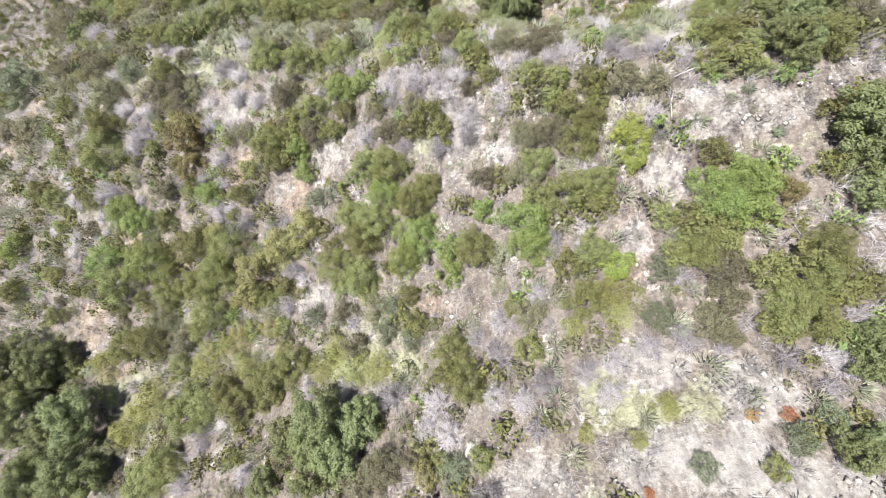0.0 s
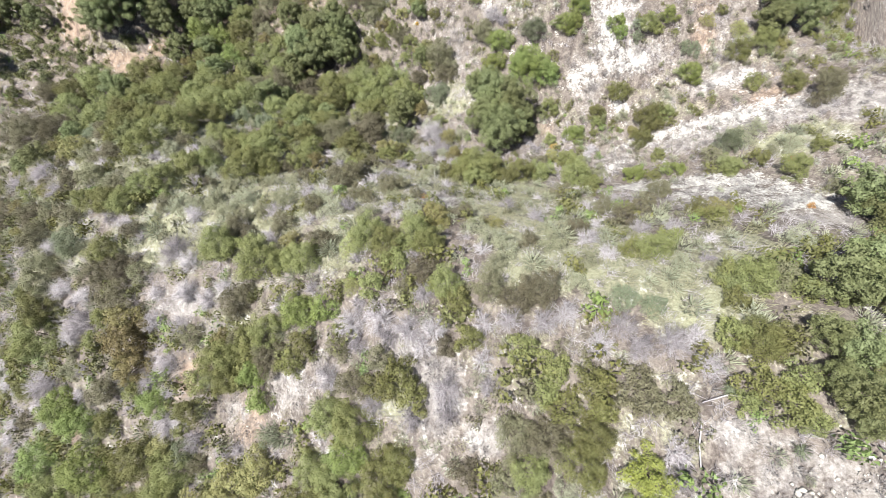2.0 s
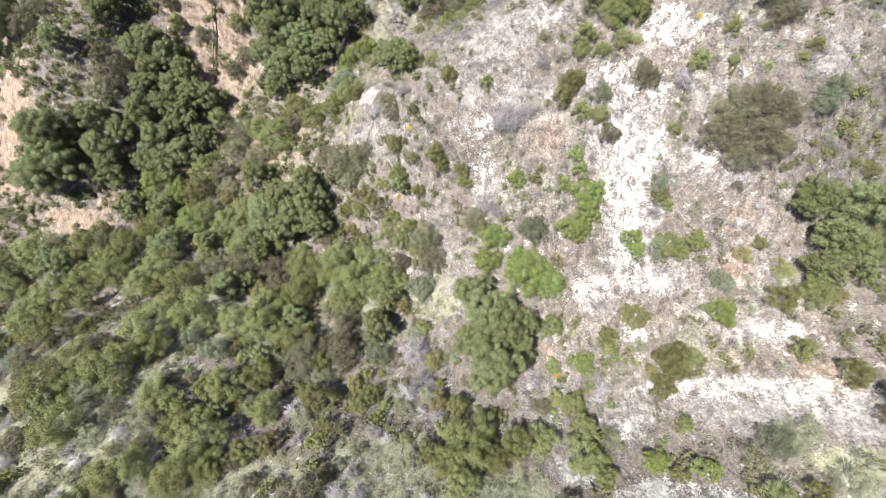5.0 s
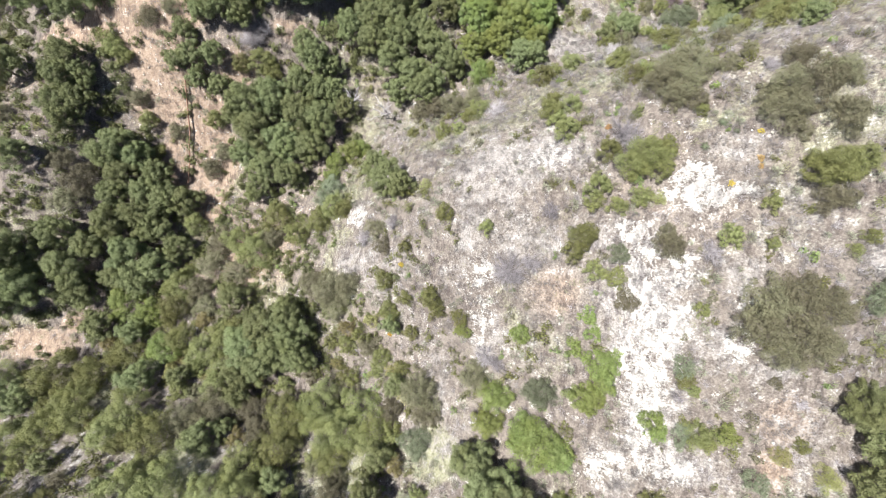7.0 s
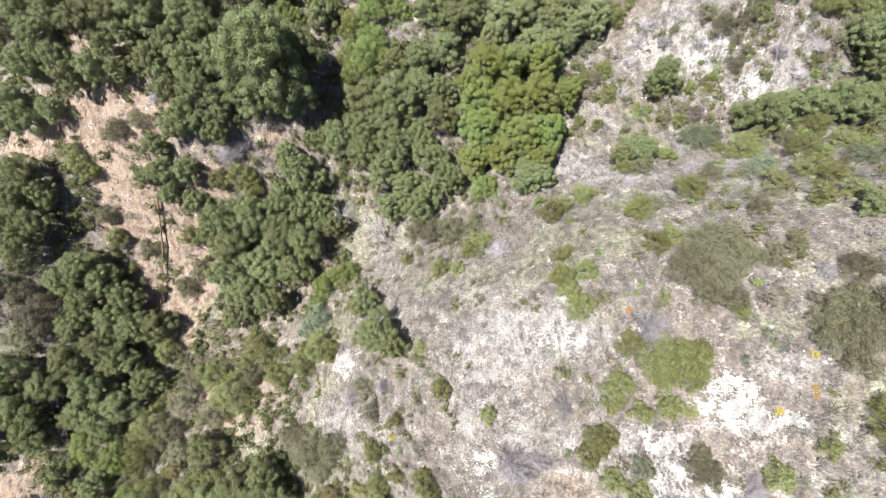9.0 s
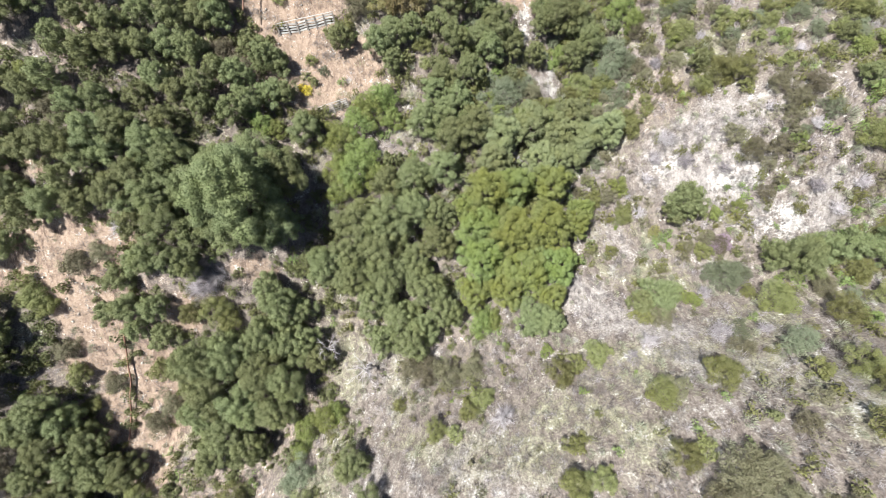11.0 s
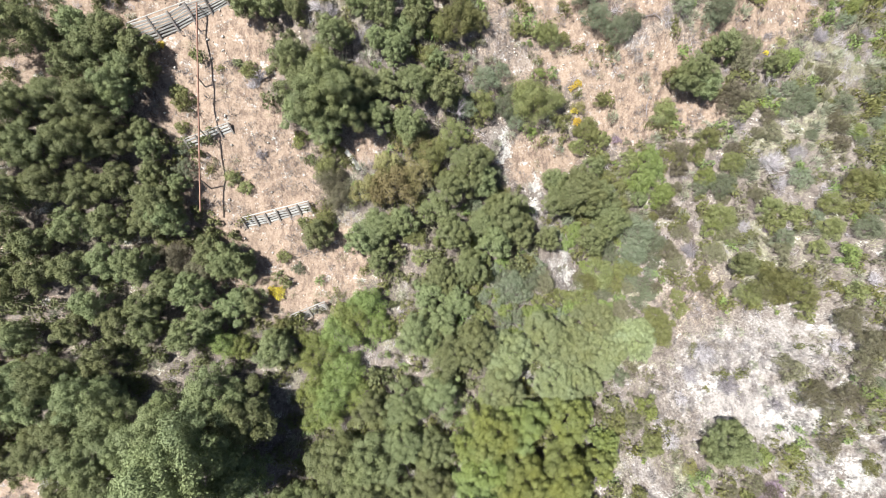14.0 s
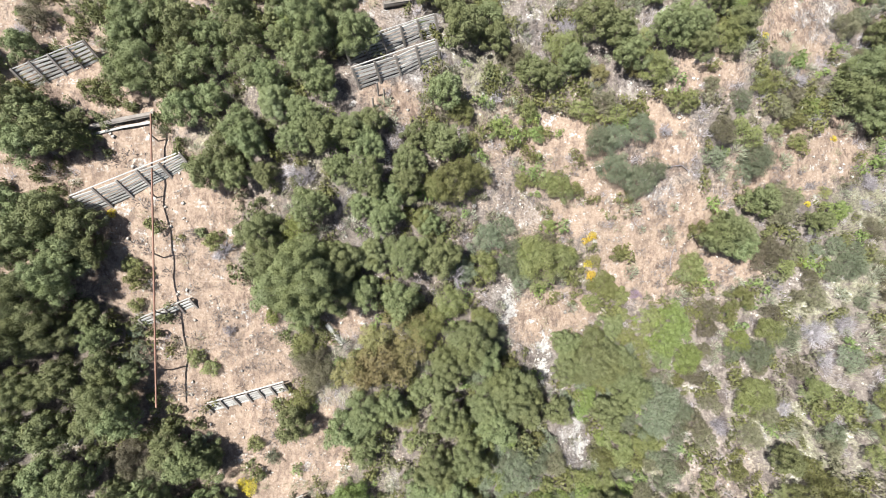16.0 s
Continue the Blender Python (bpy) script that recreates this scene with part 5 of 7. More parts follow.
# the spur's crest
plant("oak", -46.2, 105.3, 2.40)
plant("oak", -45.7, 111.3, 2.13)
plant("oak", -44.5, 102.9, 1.99)
plant("oak", -42.7, 112.4, 1.69)
plant("olive", -42.3, 108.4, 1.22)
plant("olive", -40.7, 107.0, 1.86)
plant("olive", -39.6, 106.1, 1.44)
plant("brown", -35.4, 110.5, 1.70)
plant("oak", -32.5, 105.4, 1.61)
plant("brown", -32.4, 111.6, 1.54)
plant("oak", -30.8, 108.7, 1.56)
plant("oak", -30.0, 103.6, 1.47)
plant("oak", -29.9, 105.8, 2.02)
plant("oak", -28.3, 110.3, 1.54)
plant("oak", -27.8, 113.7, 1.79)
plant("oak", -27.2, 102.9, 1.77)
plant("oak", -27.1, 105.8, 1.73)
plant("oak", -25.4, 110.7, 2.51)
plant("olive", -24.0, 105.4, 1.60)
plant("oak", -22.9, 110.3, 2.10)
bare_bush(-22.2, 108.3, 2.44)
plant("oak", -22.1, 113.3, 1.95)
plant("olive", -21.2, 106.0, 1.89)
bare_bush(-20.9, 109.7, 2.02)
plant("olive", -20.0, 104.9, 1.77)
plant("oak", -18.8, 113.8, 2.94)
plant("oak", -16.0, 103.0, 2.38)
plant("oak", -15.1, 108.3, 1.77)
plant("oak", -13.8, 106.3, 2.37)
plant("oak", -13.4, 102.6, 2.41)
plant("oak", -11.9, 106.1, 1.81)
plant("oak", -11.4, 102.8, 1.98)
plant("oak", -8.9, 110.8, 2.40)
plant("oak", -6.1, 109.6, 2.57)
plant("oak", -6.1, 112.1, 2.55)
plant("oak", -3.3, 107.0, 2.59)
plant("oak", -2.6, 102.8, 1.98)
plant("oak", -2.5, 112.8, 3.00)
plant("oak", -1.8, 109.6, 2.87)
plant("oak", -0.4, 105.5, 2.58)
plant("oak", 1.1, 111.0, 2.57)
plant("oak", 1.2, 102.4, 2.53)
plant("oak", 2.6, 104.0, 2.11)
plant("oak", 2.6, 108.1, 2.56)
plant("oak", 4.0, 113.5, 2.40)
plant("oak", 4.7, 105.9, 2.39)
plant("light_oak", 8.3, 107.8, 2.23)
plant("light_oak", 9.0, 111.4, 2.93)
plant("green", 9.0, 104.5, 1.91)
plant("green", 10.3, 104.6, 1.31)
plant("light_oak", 11.7, 108.0, 2.48)
plant("light_oak", 12.4, 113.9, 3.20)
plant("light_oak", 13.7, 109.7, 3.03)
plant("oak", 14.2, 104.5, 2.25)
plant("oak", 16.0, 104.2, 1.66)
plant("light_oak", 16.3, 106.7, 1.85)
plant("light_oak", 17.2, 110.2, 2.44)
plant("olive", 23.9, 112.3, 0.81)
plant("oak", 24.9, 105.8, 1.51)
plant("olive", 25.0, 104.4, 1.19)
plant("brown", 26.7, 104.2, 1.57)
plant("oak", 26.8, 106.4, 2.25)
bare_bush(30.8, 102.4, 1.96)
plant("brown", 32.0, 112.6, 0.95)
plant("sage", 33.3, 109.1, 1.05)
plant("brown", 34.2, 113.3, 1.08)
plant("sage", 34.4, 108.7, 2.19)
plant("brown", 35.2, 112.6, 1.15)
plant("sage", 36.2, 109.1, 1.38)
plant("olive", 37.6, 105.6, 2.03)
plant("oak", 39.4, 110.7, 1.77)
plant("oak", 40.5, 110.0, 2.53)
plant("olive", 41.7, 104.2, 1.89)
plant("oak", 43.2, 110.7, 2.00)
plant("oak", 45.5, 111.1, 1.72)
plant("olive", 46.5, 108.8, 1.69)
plant("olive", 47.3, 106.1, 1.50)
plant("oak", 49.1, 110.6, 2.47)
plant("oak", 52.2, 110.3, 2.50)

# the canyon grove
plant("oak", -48.2, 114.2, 2.00)
plant("oak", -46.5, 118.1, 1.96)
plant("oak", -44.6, 123.5, 2.60)
plant("oak", -44.2, 116.5, 2.23)
plant("oak", -43.5, 119.9, 2.34)
plant("oak", -41.1, 117.5, 2.07)
plant("oak", -40.1, 122.3, 2.57)
plant("oak", -39.2, 115.0, 1.94)
plant("oak", -37.5, 121.1, 2.16)
plant("oak", -36.0, 115.9, 2.32)
plant("oak", -34.5, 118.1, 1.63)
plant("oak", -34.2, 121.6, 2.43)
plant("oak", -33.8, 125.6, 1.62)
plant("oak", -33.5, 116.0, 1.78)
plant("oak", -32.9, 120.1, 1.74)
plant("oak", -30.9, 122.2, 2.42)
bare_bush(-30.2, 114.1, 1.54)
plant("oak", -29.9, 117.0, 2.18)
plant("oak", -29.7, 120.6, 1.73)
plant("oak", -28.7, 115.7, 1.54)
plant("oak", -28.5, 123.0, 2.17)
plant("oak", -27.3, 118.8, 2.18)
plant("oak", -25.5, 118.2, 1.65)
plant("oak", -25.4, 121.4, 2.59)
plant("oak", -25.3, 116.3, 2.44)
plant("oak", -24.9, 124.4, 1.68)
plant("oak", -24.3, 114.1, 2.33)
plant("oak", -23.7, 120.5, 2.34)
plant("oak", -22.5, 117.4, 2.34)
plant("oak", -19.2, 118.8, 3.05)
plant("oak", -15.9, 115.8, 4.95, 1.15)
plant("oak", -15.8, 121.1, 3.13)
plant("green", -14.6, 125.8, 1.46)
plant("oak", -13.9, 114.5, 3.01)
plant("oak", -13.2, 119.6, 3.17)
plant("oak", -11.0, 125.5, 2.08)
plant("green", -7.5, 121.9, 1.95)
plant("green", -7.5, 125.3, 2.40)
plant("green", -6.8, 119.7, 2.25)
plant("green", -6.0, 121.6, 2.69)
plant("oak", -5.3, 115.4, 2.83)
plant("green", -4.7, 124.1, 2.11)
plant("green", -3.2, 121.4, 1.96)
plant("oak", -1.8, 119.9, 2.11)
plant("oak", -1.7, 115.5, 3.14)
plant("oak", 1.2, 120.4, 2.40)
plant("oak", 1.2, 116.8, 2.69)
plant("oak", 4.1, 116.4, 2.20)
plant("oak", 4.8, 121.6, 2.39)
plant("oak", 5.5, 125.0, 2.54)
plant("light_oak", 7.6, 116.7, 1.94)
plant("oak", 8.4, 125.9, 2.55)
plant("light_oak", 9.0, 114.9, 2.94)
plant("light_oak", 9.7, 118.2, 3.08)
plant("grey_oak", 10.5, 122.0, 2.38)
plant("grey_oak", 11.2, 125.1, 2.84)
plant("light_oak", 12.5, 118.9, 2.64)
plant("light_oak", 15.9, 114.4, 3.04)
plant("grey_oak", 15.9, 122.6, 2.34)
plant("light_oak", 16.8, 119.2, 2.51)
plant("grey_oak", 18.0, 126.0, 2.75)
plant("grey_oak", 18.5, 122.7, 2.00)
plant("light_oak", 19.7, 115.2, 1.93)
plant("light_oak", 20.6, 116.9, 1.59)
plant("grey_oak", 21.0, 125.4, 2.60)
plant("green", 25.5, 120.1, 1.21)
plant("olive", 25.7, 116.6, 1.27)
bare_bush(28.7, 121.0, 1.06)
plant("yellow", 29.0, 114.5, 0.96)
bare_bush(29.8, 123.2, 1.37)
bare_bush(30.8, 125.2, 1.50)
plant("oak", 30.8, 116.2, 1.47)
plant("oak", 31.5, 117.0, 2.32)
bare_bush(32.4, 122.4, 1.48)
bare_bush(35.7, 120.6, 1.14)
plant("yellow", 36.4, 115.2, 0.75)
plant("brown", 36.5, 123.7, 1.40)
plant("brown", 37.8, 121.6, 1.51)
plant("brown", 39.0, 120.2, 0.99)
bare_bush(39.0, 125.6, 1.08)
plant("brown", 39.3, 117.5, 1.18)
plant("brown", 39.6, 121.4, 1.35)
plant("brown", 40.1, 123.9, 1.37)
plant("brown", 40.7, 125.7, 1.67)
plant("olive", 42.2, 115.5, 0.82)
bare_bush(43.2, 117.4, 1.33)
bare_bush(45.4, 115.2, 1.21)
plant("olive", 46.8, 121.0, 1.78)
bare_bush(47.1, 117.6, 1.45)
bare_bush(50.4, 115.7, 1.07)
plant("olive", 50.7, 120.6, 1.79)
plant("oak", 51.4, 117.6, 2.46)
plant("oak", 53.1, 116.0, 2.25)

# the grove's far side
plant("oak", -34.6, 131.4, 1.72)
plant("oak", -32.6, 134.4, 1.83)
plant("oak", -32.3, 130.6, 1.74)
plant("oak", -31.8, 137.5, 1.95)
plant("oak", -30.9, 126.1, 1.52)
plant("oak", -30.2, 133.8, 1.76)
plant("oak", -29.7, 131.3, 1.76)
plant("oak", -27.6, 135.7, 1.79)
plant("oak", -27.5, 126.9, 1.56)
plant("oak", -27.4, 132.0, 1.78)
plant("oak", -26.1, 129.1, 1.57)
plant("oak", -25.2, 132.8, 1.81)
plant("oak", -25.0, 136.1, 1.83)
plant("oak", -23.8, 127.7, 1.71)
plant("oak", -23.0, 132.6, 1.84)
plant("oak", -22.3, 136.6, 1.87)
plant("oak", -21.9, 128.9, 1.73)
plant("oak", -21.9, 126.8, 1.50)
plant("brown", -20.5, 133.8, 1.91)
plant("oak", -20.4, 137.0, 1.78)
plant("oak", -20.2, 130.9, 1.77)
plant("brown", -19.0, 132.8, 1.80)
plant("oak", -18.5, 126.5, 1.76)
plant("oak", -18.2, 130.5, 1.90)
plant("oak", -17.3, 134.5, 1.68)
plant("oak", -17.1, 127.8, 1.79)
plant("green", -16.1, 126.2, 1.56)
plant("oak", -15.7, 133.5, 1.94)
plant("sage", -15.5, 134.4, 1.23)
plant("oak", -15.0, 129.6, 1.81)
plant("oak", -14.5, 133.3, 1.60)
plant("oak", -13.6, 129.8, 1.47)
plant("flower", -12.2, 131.4, 0.50)
plant("flower", -11.6, 131.1, 0.82)
plant("olive", -11.1, 134.6, 0.82)
plant("olive", -10.9, 127.8, 1.06)
plant("sage", -9.6, 133.5, 0.70)
plant("olive", -7.7, 137.7, 1.01)
plant("oak", -7.3, 136.3, 1.61)
plant("green", -5.4, 126.9, 2.26)
plant("green", -3.7, 128.9, 2.35)
plant("oak", -3.1, 135.9, 1.75)
plant("green", -2.5, 130.1, 1.99)
plant("oak", -1.4, 134.3, 1.51)
plant("green", -1.4, 127.9, 1.75)
plant("oak", -1.3, 137.0, 2.12)
plant("oak", 1.0, 137.7, 1.63)
plant("olive", 2.2, 136.8, 1.40)
plant("olive", 2.5, 134.8, 0.96)
plant("oak", 2.6, 126.8, 2.41)
plant("oak", 3.5, 130.7, 1.75)
plant("oak", 4.7, 132.5, 2.00)
plant("oak", 5.9, 136.8, 2.03)
plant("oak", 6.5, 130.2, 1.76)
plant("oak", 7.7, 133.4, 2.04)
plant("oak", 9.0, 137.7, 2.06)
plant("oak", 10.2, 136.0, 1.94)
plant("green", 11.3, 134.6, 0.99)
plant("sage", 12.1, 131.9, 2.07)
plant("oak", 12.8, 137.6, 2.10)
plant("sage", 14.1, 132.8, 1.45)
plant("grey_oak", 15.1, 126.6, 2.75)
plant("grey_oak", 20.1, 128.3, 2.44)
plant("olive", 20.9, 132.7, 1.49)
plant("oak", 21.0, 137.1, 1.77)
plant("grey_oak", 22.1, 127.8, 1.82)
plant("olive", 22.2, 133.9, 1.76)
plant("olive", 23.5, 132.7, 1.22)
plant("grey_oak", 24.2, 126.7, 2.33)
plant("sage", 25.6, 135.9, 1.77)
plant("olive", 27.1, 129.0, 1.30)
plant("olive", 27.4, 127.6, 1.66)
plant("sage", 28.2, 137.2, 1.50)
bare_bush(31.2, 135.8, 1.32)
plant("olive", 31.6, 132.2, 1.08)
plant("brown", 32.9, 135.2, 1.41)
plant("green", 33.2, 137.8, 1.16)
plant("olive", 34.5, 130.6, 1.43)
plant("olive", 35.9, 131.2, 1.86)
plant("olive", 36.1, 132.7, 1.19)
plant("olive", 37.2, 130.2, 1.58)
plant("olive", 37.4, 137.1, 0.97)
plant("olive", 37.5, 128.6, 1.01)
plant("olive", 38.5, 137.7, 1.19)
plant("olive", 39.4, 134.2, 0.97)
plant("brown", 39.6, 127.5, 1.49)
plant("brown", 42.1, 126.5, 1.43)
plant("olive", 42.7, 137.8, 0.97)
plant("olive", 46.5, 133.6, 1.64)

# the far slope
plant("oak", -33.9, 138.3, 1.82)
plant("oak", -33.4, 145.2, 2.01)
plant("oak", -32.7, 141.6, 2.13)
plant("oak", -31.1, 144.8, 2.15)
plant("oak", -30.0, 141.7, 2.19)
plant("oak", -29.2, 138.9, 1.98)
plant("oak", -28.7, 146.0, 2.20)
plant("oak", -27.2, 142.5, 2.24)
plant("oak", -26.8, 139.0, 2.03)
plant("oak", -26.1, 146.1, 2.25)
plant("oak", -25.0, 143.5, 2.06)
plant("oak", -24.6, 140.0, 1.84)
plant("oak", -24.3, 147.5, 2.05)
plant("oak", -21.4, 138.4, 2.23)
plant("olive", -20.3, 149.1, 0.89)
plant("sage", -20.2, 143.9, 0.78)
plant("olive", -20.1, 145.9, 0.73)
plant("oak", -20.1, 140.5, 1.08)
plant("sage", -19.9, 142.2, 1.20)
plant("olive", -19.7, 148.0, 1.13)
plant("olive", -15.8, 141.8, 0.86)
plant("olive", -14.6, 141.0, 0.86)
bare_bush(-13.1, 149.9, 0.98)
bare_bush(-12.9, 144.1, 0.80)
plant("green", -9.0, 145.4, 0.92)
plant("oak", -8.6, 147.1, 1.92)
plant("oak", -7.9, 148.4, 2.25)
plant("olive", -6.8, 138.3, 1.13)
plant("olive", -6.6, 142.9, 1.36)
plant("oak", -6.3, 146.0, 2.28)
plant("brown", -6.1, 142.0, 1.86)
plant("olive", -6.0, 144.5, 1.47)
plant("brown", -5.6, 140.5, 1.63)
plant("oak", -5.4, 147.4, 3.38)
plant("oak", -3.4, 147.5, 2.50)
plant("oak", -2.8, 149.1, 2.02)
plant("tan", -2.5, 140.8, 1.74)
plant("oak", -1.2, 147.0, 1.58)
plant("tan", -0.7, 143.2, 1.61)
plant("tan", -0.1, 141.3, 2.59)
plant("oak", 1.7, 146.4, 1.85)
plant("tan", 2.2, 142.2, 2.12)
plant("tan", 2.2, 145.5, 2.12)
plant("oak", 2.3, 149.8, 2.06)
plant("oak", 4.0, 139.1, 1.78)
plant("olive", 4.0, 144.6, 2.00)
plant("oak", 5.2, 149.9, 1.98)
plant("olive", 5.9, 146.7, 1.78)
plant("oak", 5.9, 140.9, 2.03)
plant("sage", 7.1, 149.3, 1.53)
plant("oak", 7.7, 143.2, 2.41)
plant("olive", 8.9, 149.9, 1.66)
plant("oak", 9.0, 141.9, 1.80)
plant("oak", 11.5, 139.1, 2.46)
plant("oak", 17.0, 143.2, 1.49)
plant("oak", 17.5, 141.1, 2.01)
plant("oak", 19.4, 141.7, 2.81)
plant("flower", 19.5, 149.6, 0.51)
plant("olive", 19.7, 147.1, 1.02)
plant("olive", 20.7, 148.5, 1.61)
plant("oak", 21.6, 141.5, 2.31)
plant("olive", 22.2, 147.6, 1.22)
plant("oak", 23.0, 139.1, 2.18)
plant("olive", 25.5, 145.8, 1.22)
plant("sage", 26.2, 138.4, 2.31)
plant("green", 26.9, 143.4, 1.77)
plant("green", 27.4, 145.7, 1.89)
plant("green", 28.7, 142.0, 1.62)
plant("olive", 32.2, 145.9, 1.20)
plant("olive", 33.1, 147.3, 1.32)
plant("olive", 33.7, 138.9, 1.80)
plant("sage", 34.2, 142.3, 1.70)
plant("olive", 35.1, 144.4, 1.42)
bare_bush(35.9, 148.5, 0.98)
plant("olive", 37.4, 139.1, 1.24)
bare_bush(38.6, 143.7, 1.77)
bare_bush(38.8, 141.6, 1.25)
plant("sage", 40.2, 149.3, 1.15)
bare_bush(40.7, 144.6, 1.38)
plant("sage", 41.9, 149.7, 1.40)
plant("olive", 43.8, 140.3, 1.74)
plant("olive", 44.9, 139.4, 1.38)
plant("olive", 46.6, 140.0, 1.38)
plant("olive", 48.4, 143.3, 1.44)

# the terraces
plant("oak", -31.0, 150.7, 2.79)
plant("oak", -27.7, 157.4, 1.44)
plant("oak", -27.3, 159.9, 1.89)
plant("oak", -26.1, 157.1, 1.72)
plant("oak", -25.7, 159.2, 1.81)
plant("oak", -24.2, 157.7, 1.74)
plant("oak", -23.4, 159.3, 1.02)
plant("olive", -22.9, 158.0, 1.02)
plant("flower", -21.6, 152.9, 0.43)
plant("oak", -14.8, 160.0, 1.57)
plant("olive", -13.4, 150.9, 0.97)
plant("oak", -13.1, 155.4, 1.58)
plant("oak", -12.6, 160.9, 1.48)
plant("oak", -11.7, 157.0, 1.48)
plant("oak", -10.9, 155.4, 1.49)
plant("oak", -10.1, 158.5, 1.64)
plant("oak", -9.4, 157.4, 1.47)
plant("oak", -8.7, 155.5, 1.12)
bare_bush(-7.0, 156.1, 0.94)
plant("oak", -6.3, 157.9, 1.39)
bare_bush(-5.7, 155.7, 1.33)
plant("oak", -5.4, 159.5, 1.56)
plant("oak", -4.1, 158.3, 1.58)
bare_bush(-3.1, 153.7, 1.44)
plant("oak", -2.9, 156.0, 1.22)
plant("oak", -2.0, 158.5, 1.59)
plant("oak", -1.2, 153.3, 1.15)
plant("oak", -0.7, 155.3, 1.61)
plant("oak", -0.7, 157.8, 1.51)
plant("oak", -0.3, 159.7, 1.33)
plant("oak", 0.5, 152.6, 1.56)
plant("oak", 1.0, 154.3, 1.55)
plant("oak", 2.4, 155.3, 1.46)
plant("oak", 3.1, 159.2, 1.13)
plant("olive", 3.8, 152.9, 1.40)
plant("oak", 4.2, 152.6, 1.21)
plant("olive", 4.7, 155.7, 1.50)
plant("sage", 5.8, 150.1, 1.14)
plant("olive", 6.2, 156.1, 2.19)
plant("olive", 7.6, 159.6, 1.01)
plant("olive", 8.1, 156.8, 1.62)
plant("sage", 9.2, 152.1, 1.68)
plant("green", 10.1, 161.0, 1.03)
plant("sage", 10.8, 153.2, 1.27)
plant("olive", 12.5, 156.9, 0.94)
plant("olive", 13.4, 151.0, 1.82)
plant("green", 13.7, 160.8, 0.83)
plant("olive", 14.6, 150.3, 2.72)
plant("olive", 14.8, 156.9, 0.95)
plant("olive", 15.8, 156.5, 1.37)
plant("olive", 16.6, 150.9, 1.45)
plant("olive", 17.4, 156.4, 0.85)
plant("flower", 18.7, 152.4, 0.39)
plant("sage", 19.0, 159.8, 1.44)
plant("flower", 19.2, 150.5, 0.47)
plant("flower", 19.2, 152.8, 0.59)
plant("yellow", 19.7, 150.7, 0.86)
plant("sage", 20.4, 160.2, 1.43)
plant("sage", 20.6, 157.7, 1.76)
plant("olive", 21.9, 151.2, 0.86)
plant("sage", 22.3, 160.6, 1.62)
plant("sage", 22.8, 156.9, 1.67)
plant("sage", 24.2, 157.8, 1.25)
bare_bush(24.8, 160.7, 0.77)
plant("olive", 28.7, 150.1, 1.52)
plant("olive", 29.0, 152.9, 1.17)
plant("brown", 29.4, 160.4, 1.41)
plant("oak", 30.5, 152.3, 2.18)
plant("olive", 31.1, 161.0, 0.91)
plant("oak", 31.9, 151.4, 1.55)
plant("olive", 32.0, 160.0, 1.22)
plant("sage", 32.3, 157.8, 1.25)
plant("sage", 32.9, 158.5, 1.75)
plant("oak", 33.4, 155.0, 1.57)
plant("brown", 35.1, 151.0, 1.81)
plant("olive", 35.7, 161.6, 1.02)
plant("brown", 35.7, 154.1, 1.38)
plant("brown", 36.0, 155.5, 1.68)
plant("olive", 36.7, 160.1, 0.88)
bare_bush(37.1, 152.9, 0.91)
plant("flower", 38.7, 155.3, 0.32)
plant("yellow", 40.0, 156.2, 0.69)
plant("flower", 41.2, 161.1, 0.38)
bare_bush(44.8, 157.5, 1.30)

# the upper terraces
bare_bush(-28.6, 166.3, 1.22)
plant("brown", -27.5, 167.9, 1.42)
plant("oak", -27.3, 164.7, 1.30)
plant("olive", -23.3, 162.6, 0.85)
plant("oak", -20.1, 166.4, 1.63)
plant("oak", -19.6, 162.5, 1.50)
plant("oak", -19.1, 167.7, 2.01)
plant("oak", -17.4, 162.9, 2.12)
plant("oak", -16.9, 168.2, 1.82)
plant("oak", -15.6, 162.1, 1.76)
plant("oak", -14.8, 166.6, 1.80)
plant("oak", -14.0, 163.5, 1.77)
plant("oak", -13.0, 166.2, 1.61)
plant("oak", -11.5, 168.4, 1.54)
plant("oak", -10.1, 165.5, 1.60)
plant("oak", -9.4, 163.0, 1.66)
plant("oak", -8.2, 162.3, 1.49)
plant("oak", -7.5, 165.6, 1.32)
plant("green", -7.3, 167.4, 1.15)
plant("oak", -5.6, 163.6, 1.68)
plant("brown", -4.8, 169.3, 0.85)
plant("oak", -4.1, 162.2, 1.49)
plant("green", -4.1, 163.0, 0.71)
plant("oak", 5.7, 162.7, 1.58)
plant("oak", 6.2, 170.7, 1.44)
plant("oak", 7.2, 168.4, 1.93)
plant("oak", 9.1, 169.5, 1.73)
bare_bush(10.1, 163.7, 0.99)
plant("oak", 10.1, 167.8, 1.43)
plant("oak", 13.0, 165.1, 1.62)
plant("oak", 14.5, 164.8, 1.32)
plant("olive", 15.9, 167.5, 1.72)
plant("oak", 16.4, 165.7, 1.42)
plant("olive", 17.5, 162.5, 1.22)
plant("oak", 18.2, 168.5, 1.90)
plant("tan", 18.8, 165.1, 1.01)
plant("brown", 19.4, 163.0, 1.32)
plant("oak", 20.0, 167.7, 1.68)
plant("oak", 20.9, 165.9, 1.58)
plant("tan", 21.7, 165.4, 0.80)
plant("yellow", 22.7, 168.3, 0.81)
plant("olive", 23.2, 164.9, 1.58)
plant("oak", 24.0, 167.4, 1.76)
plant("olive", 24.9, 163.0, 0.90)
plant("oak", 25.9, 167.8, 1.56)
plant("olive", 26.1, 162.5, 1.20)
plant("oak", 26.8, 166.5, 1.37)
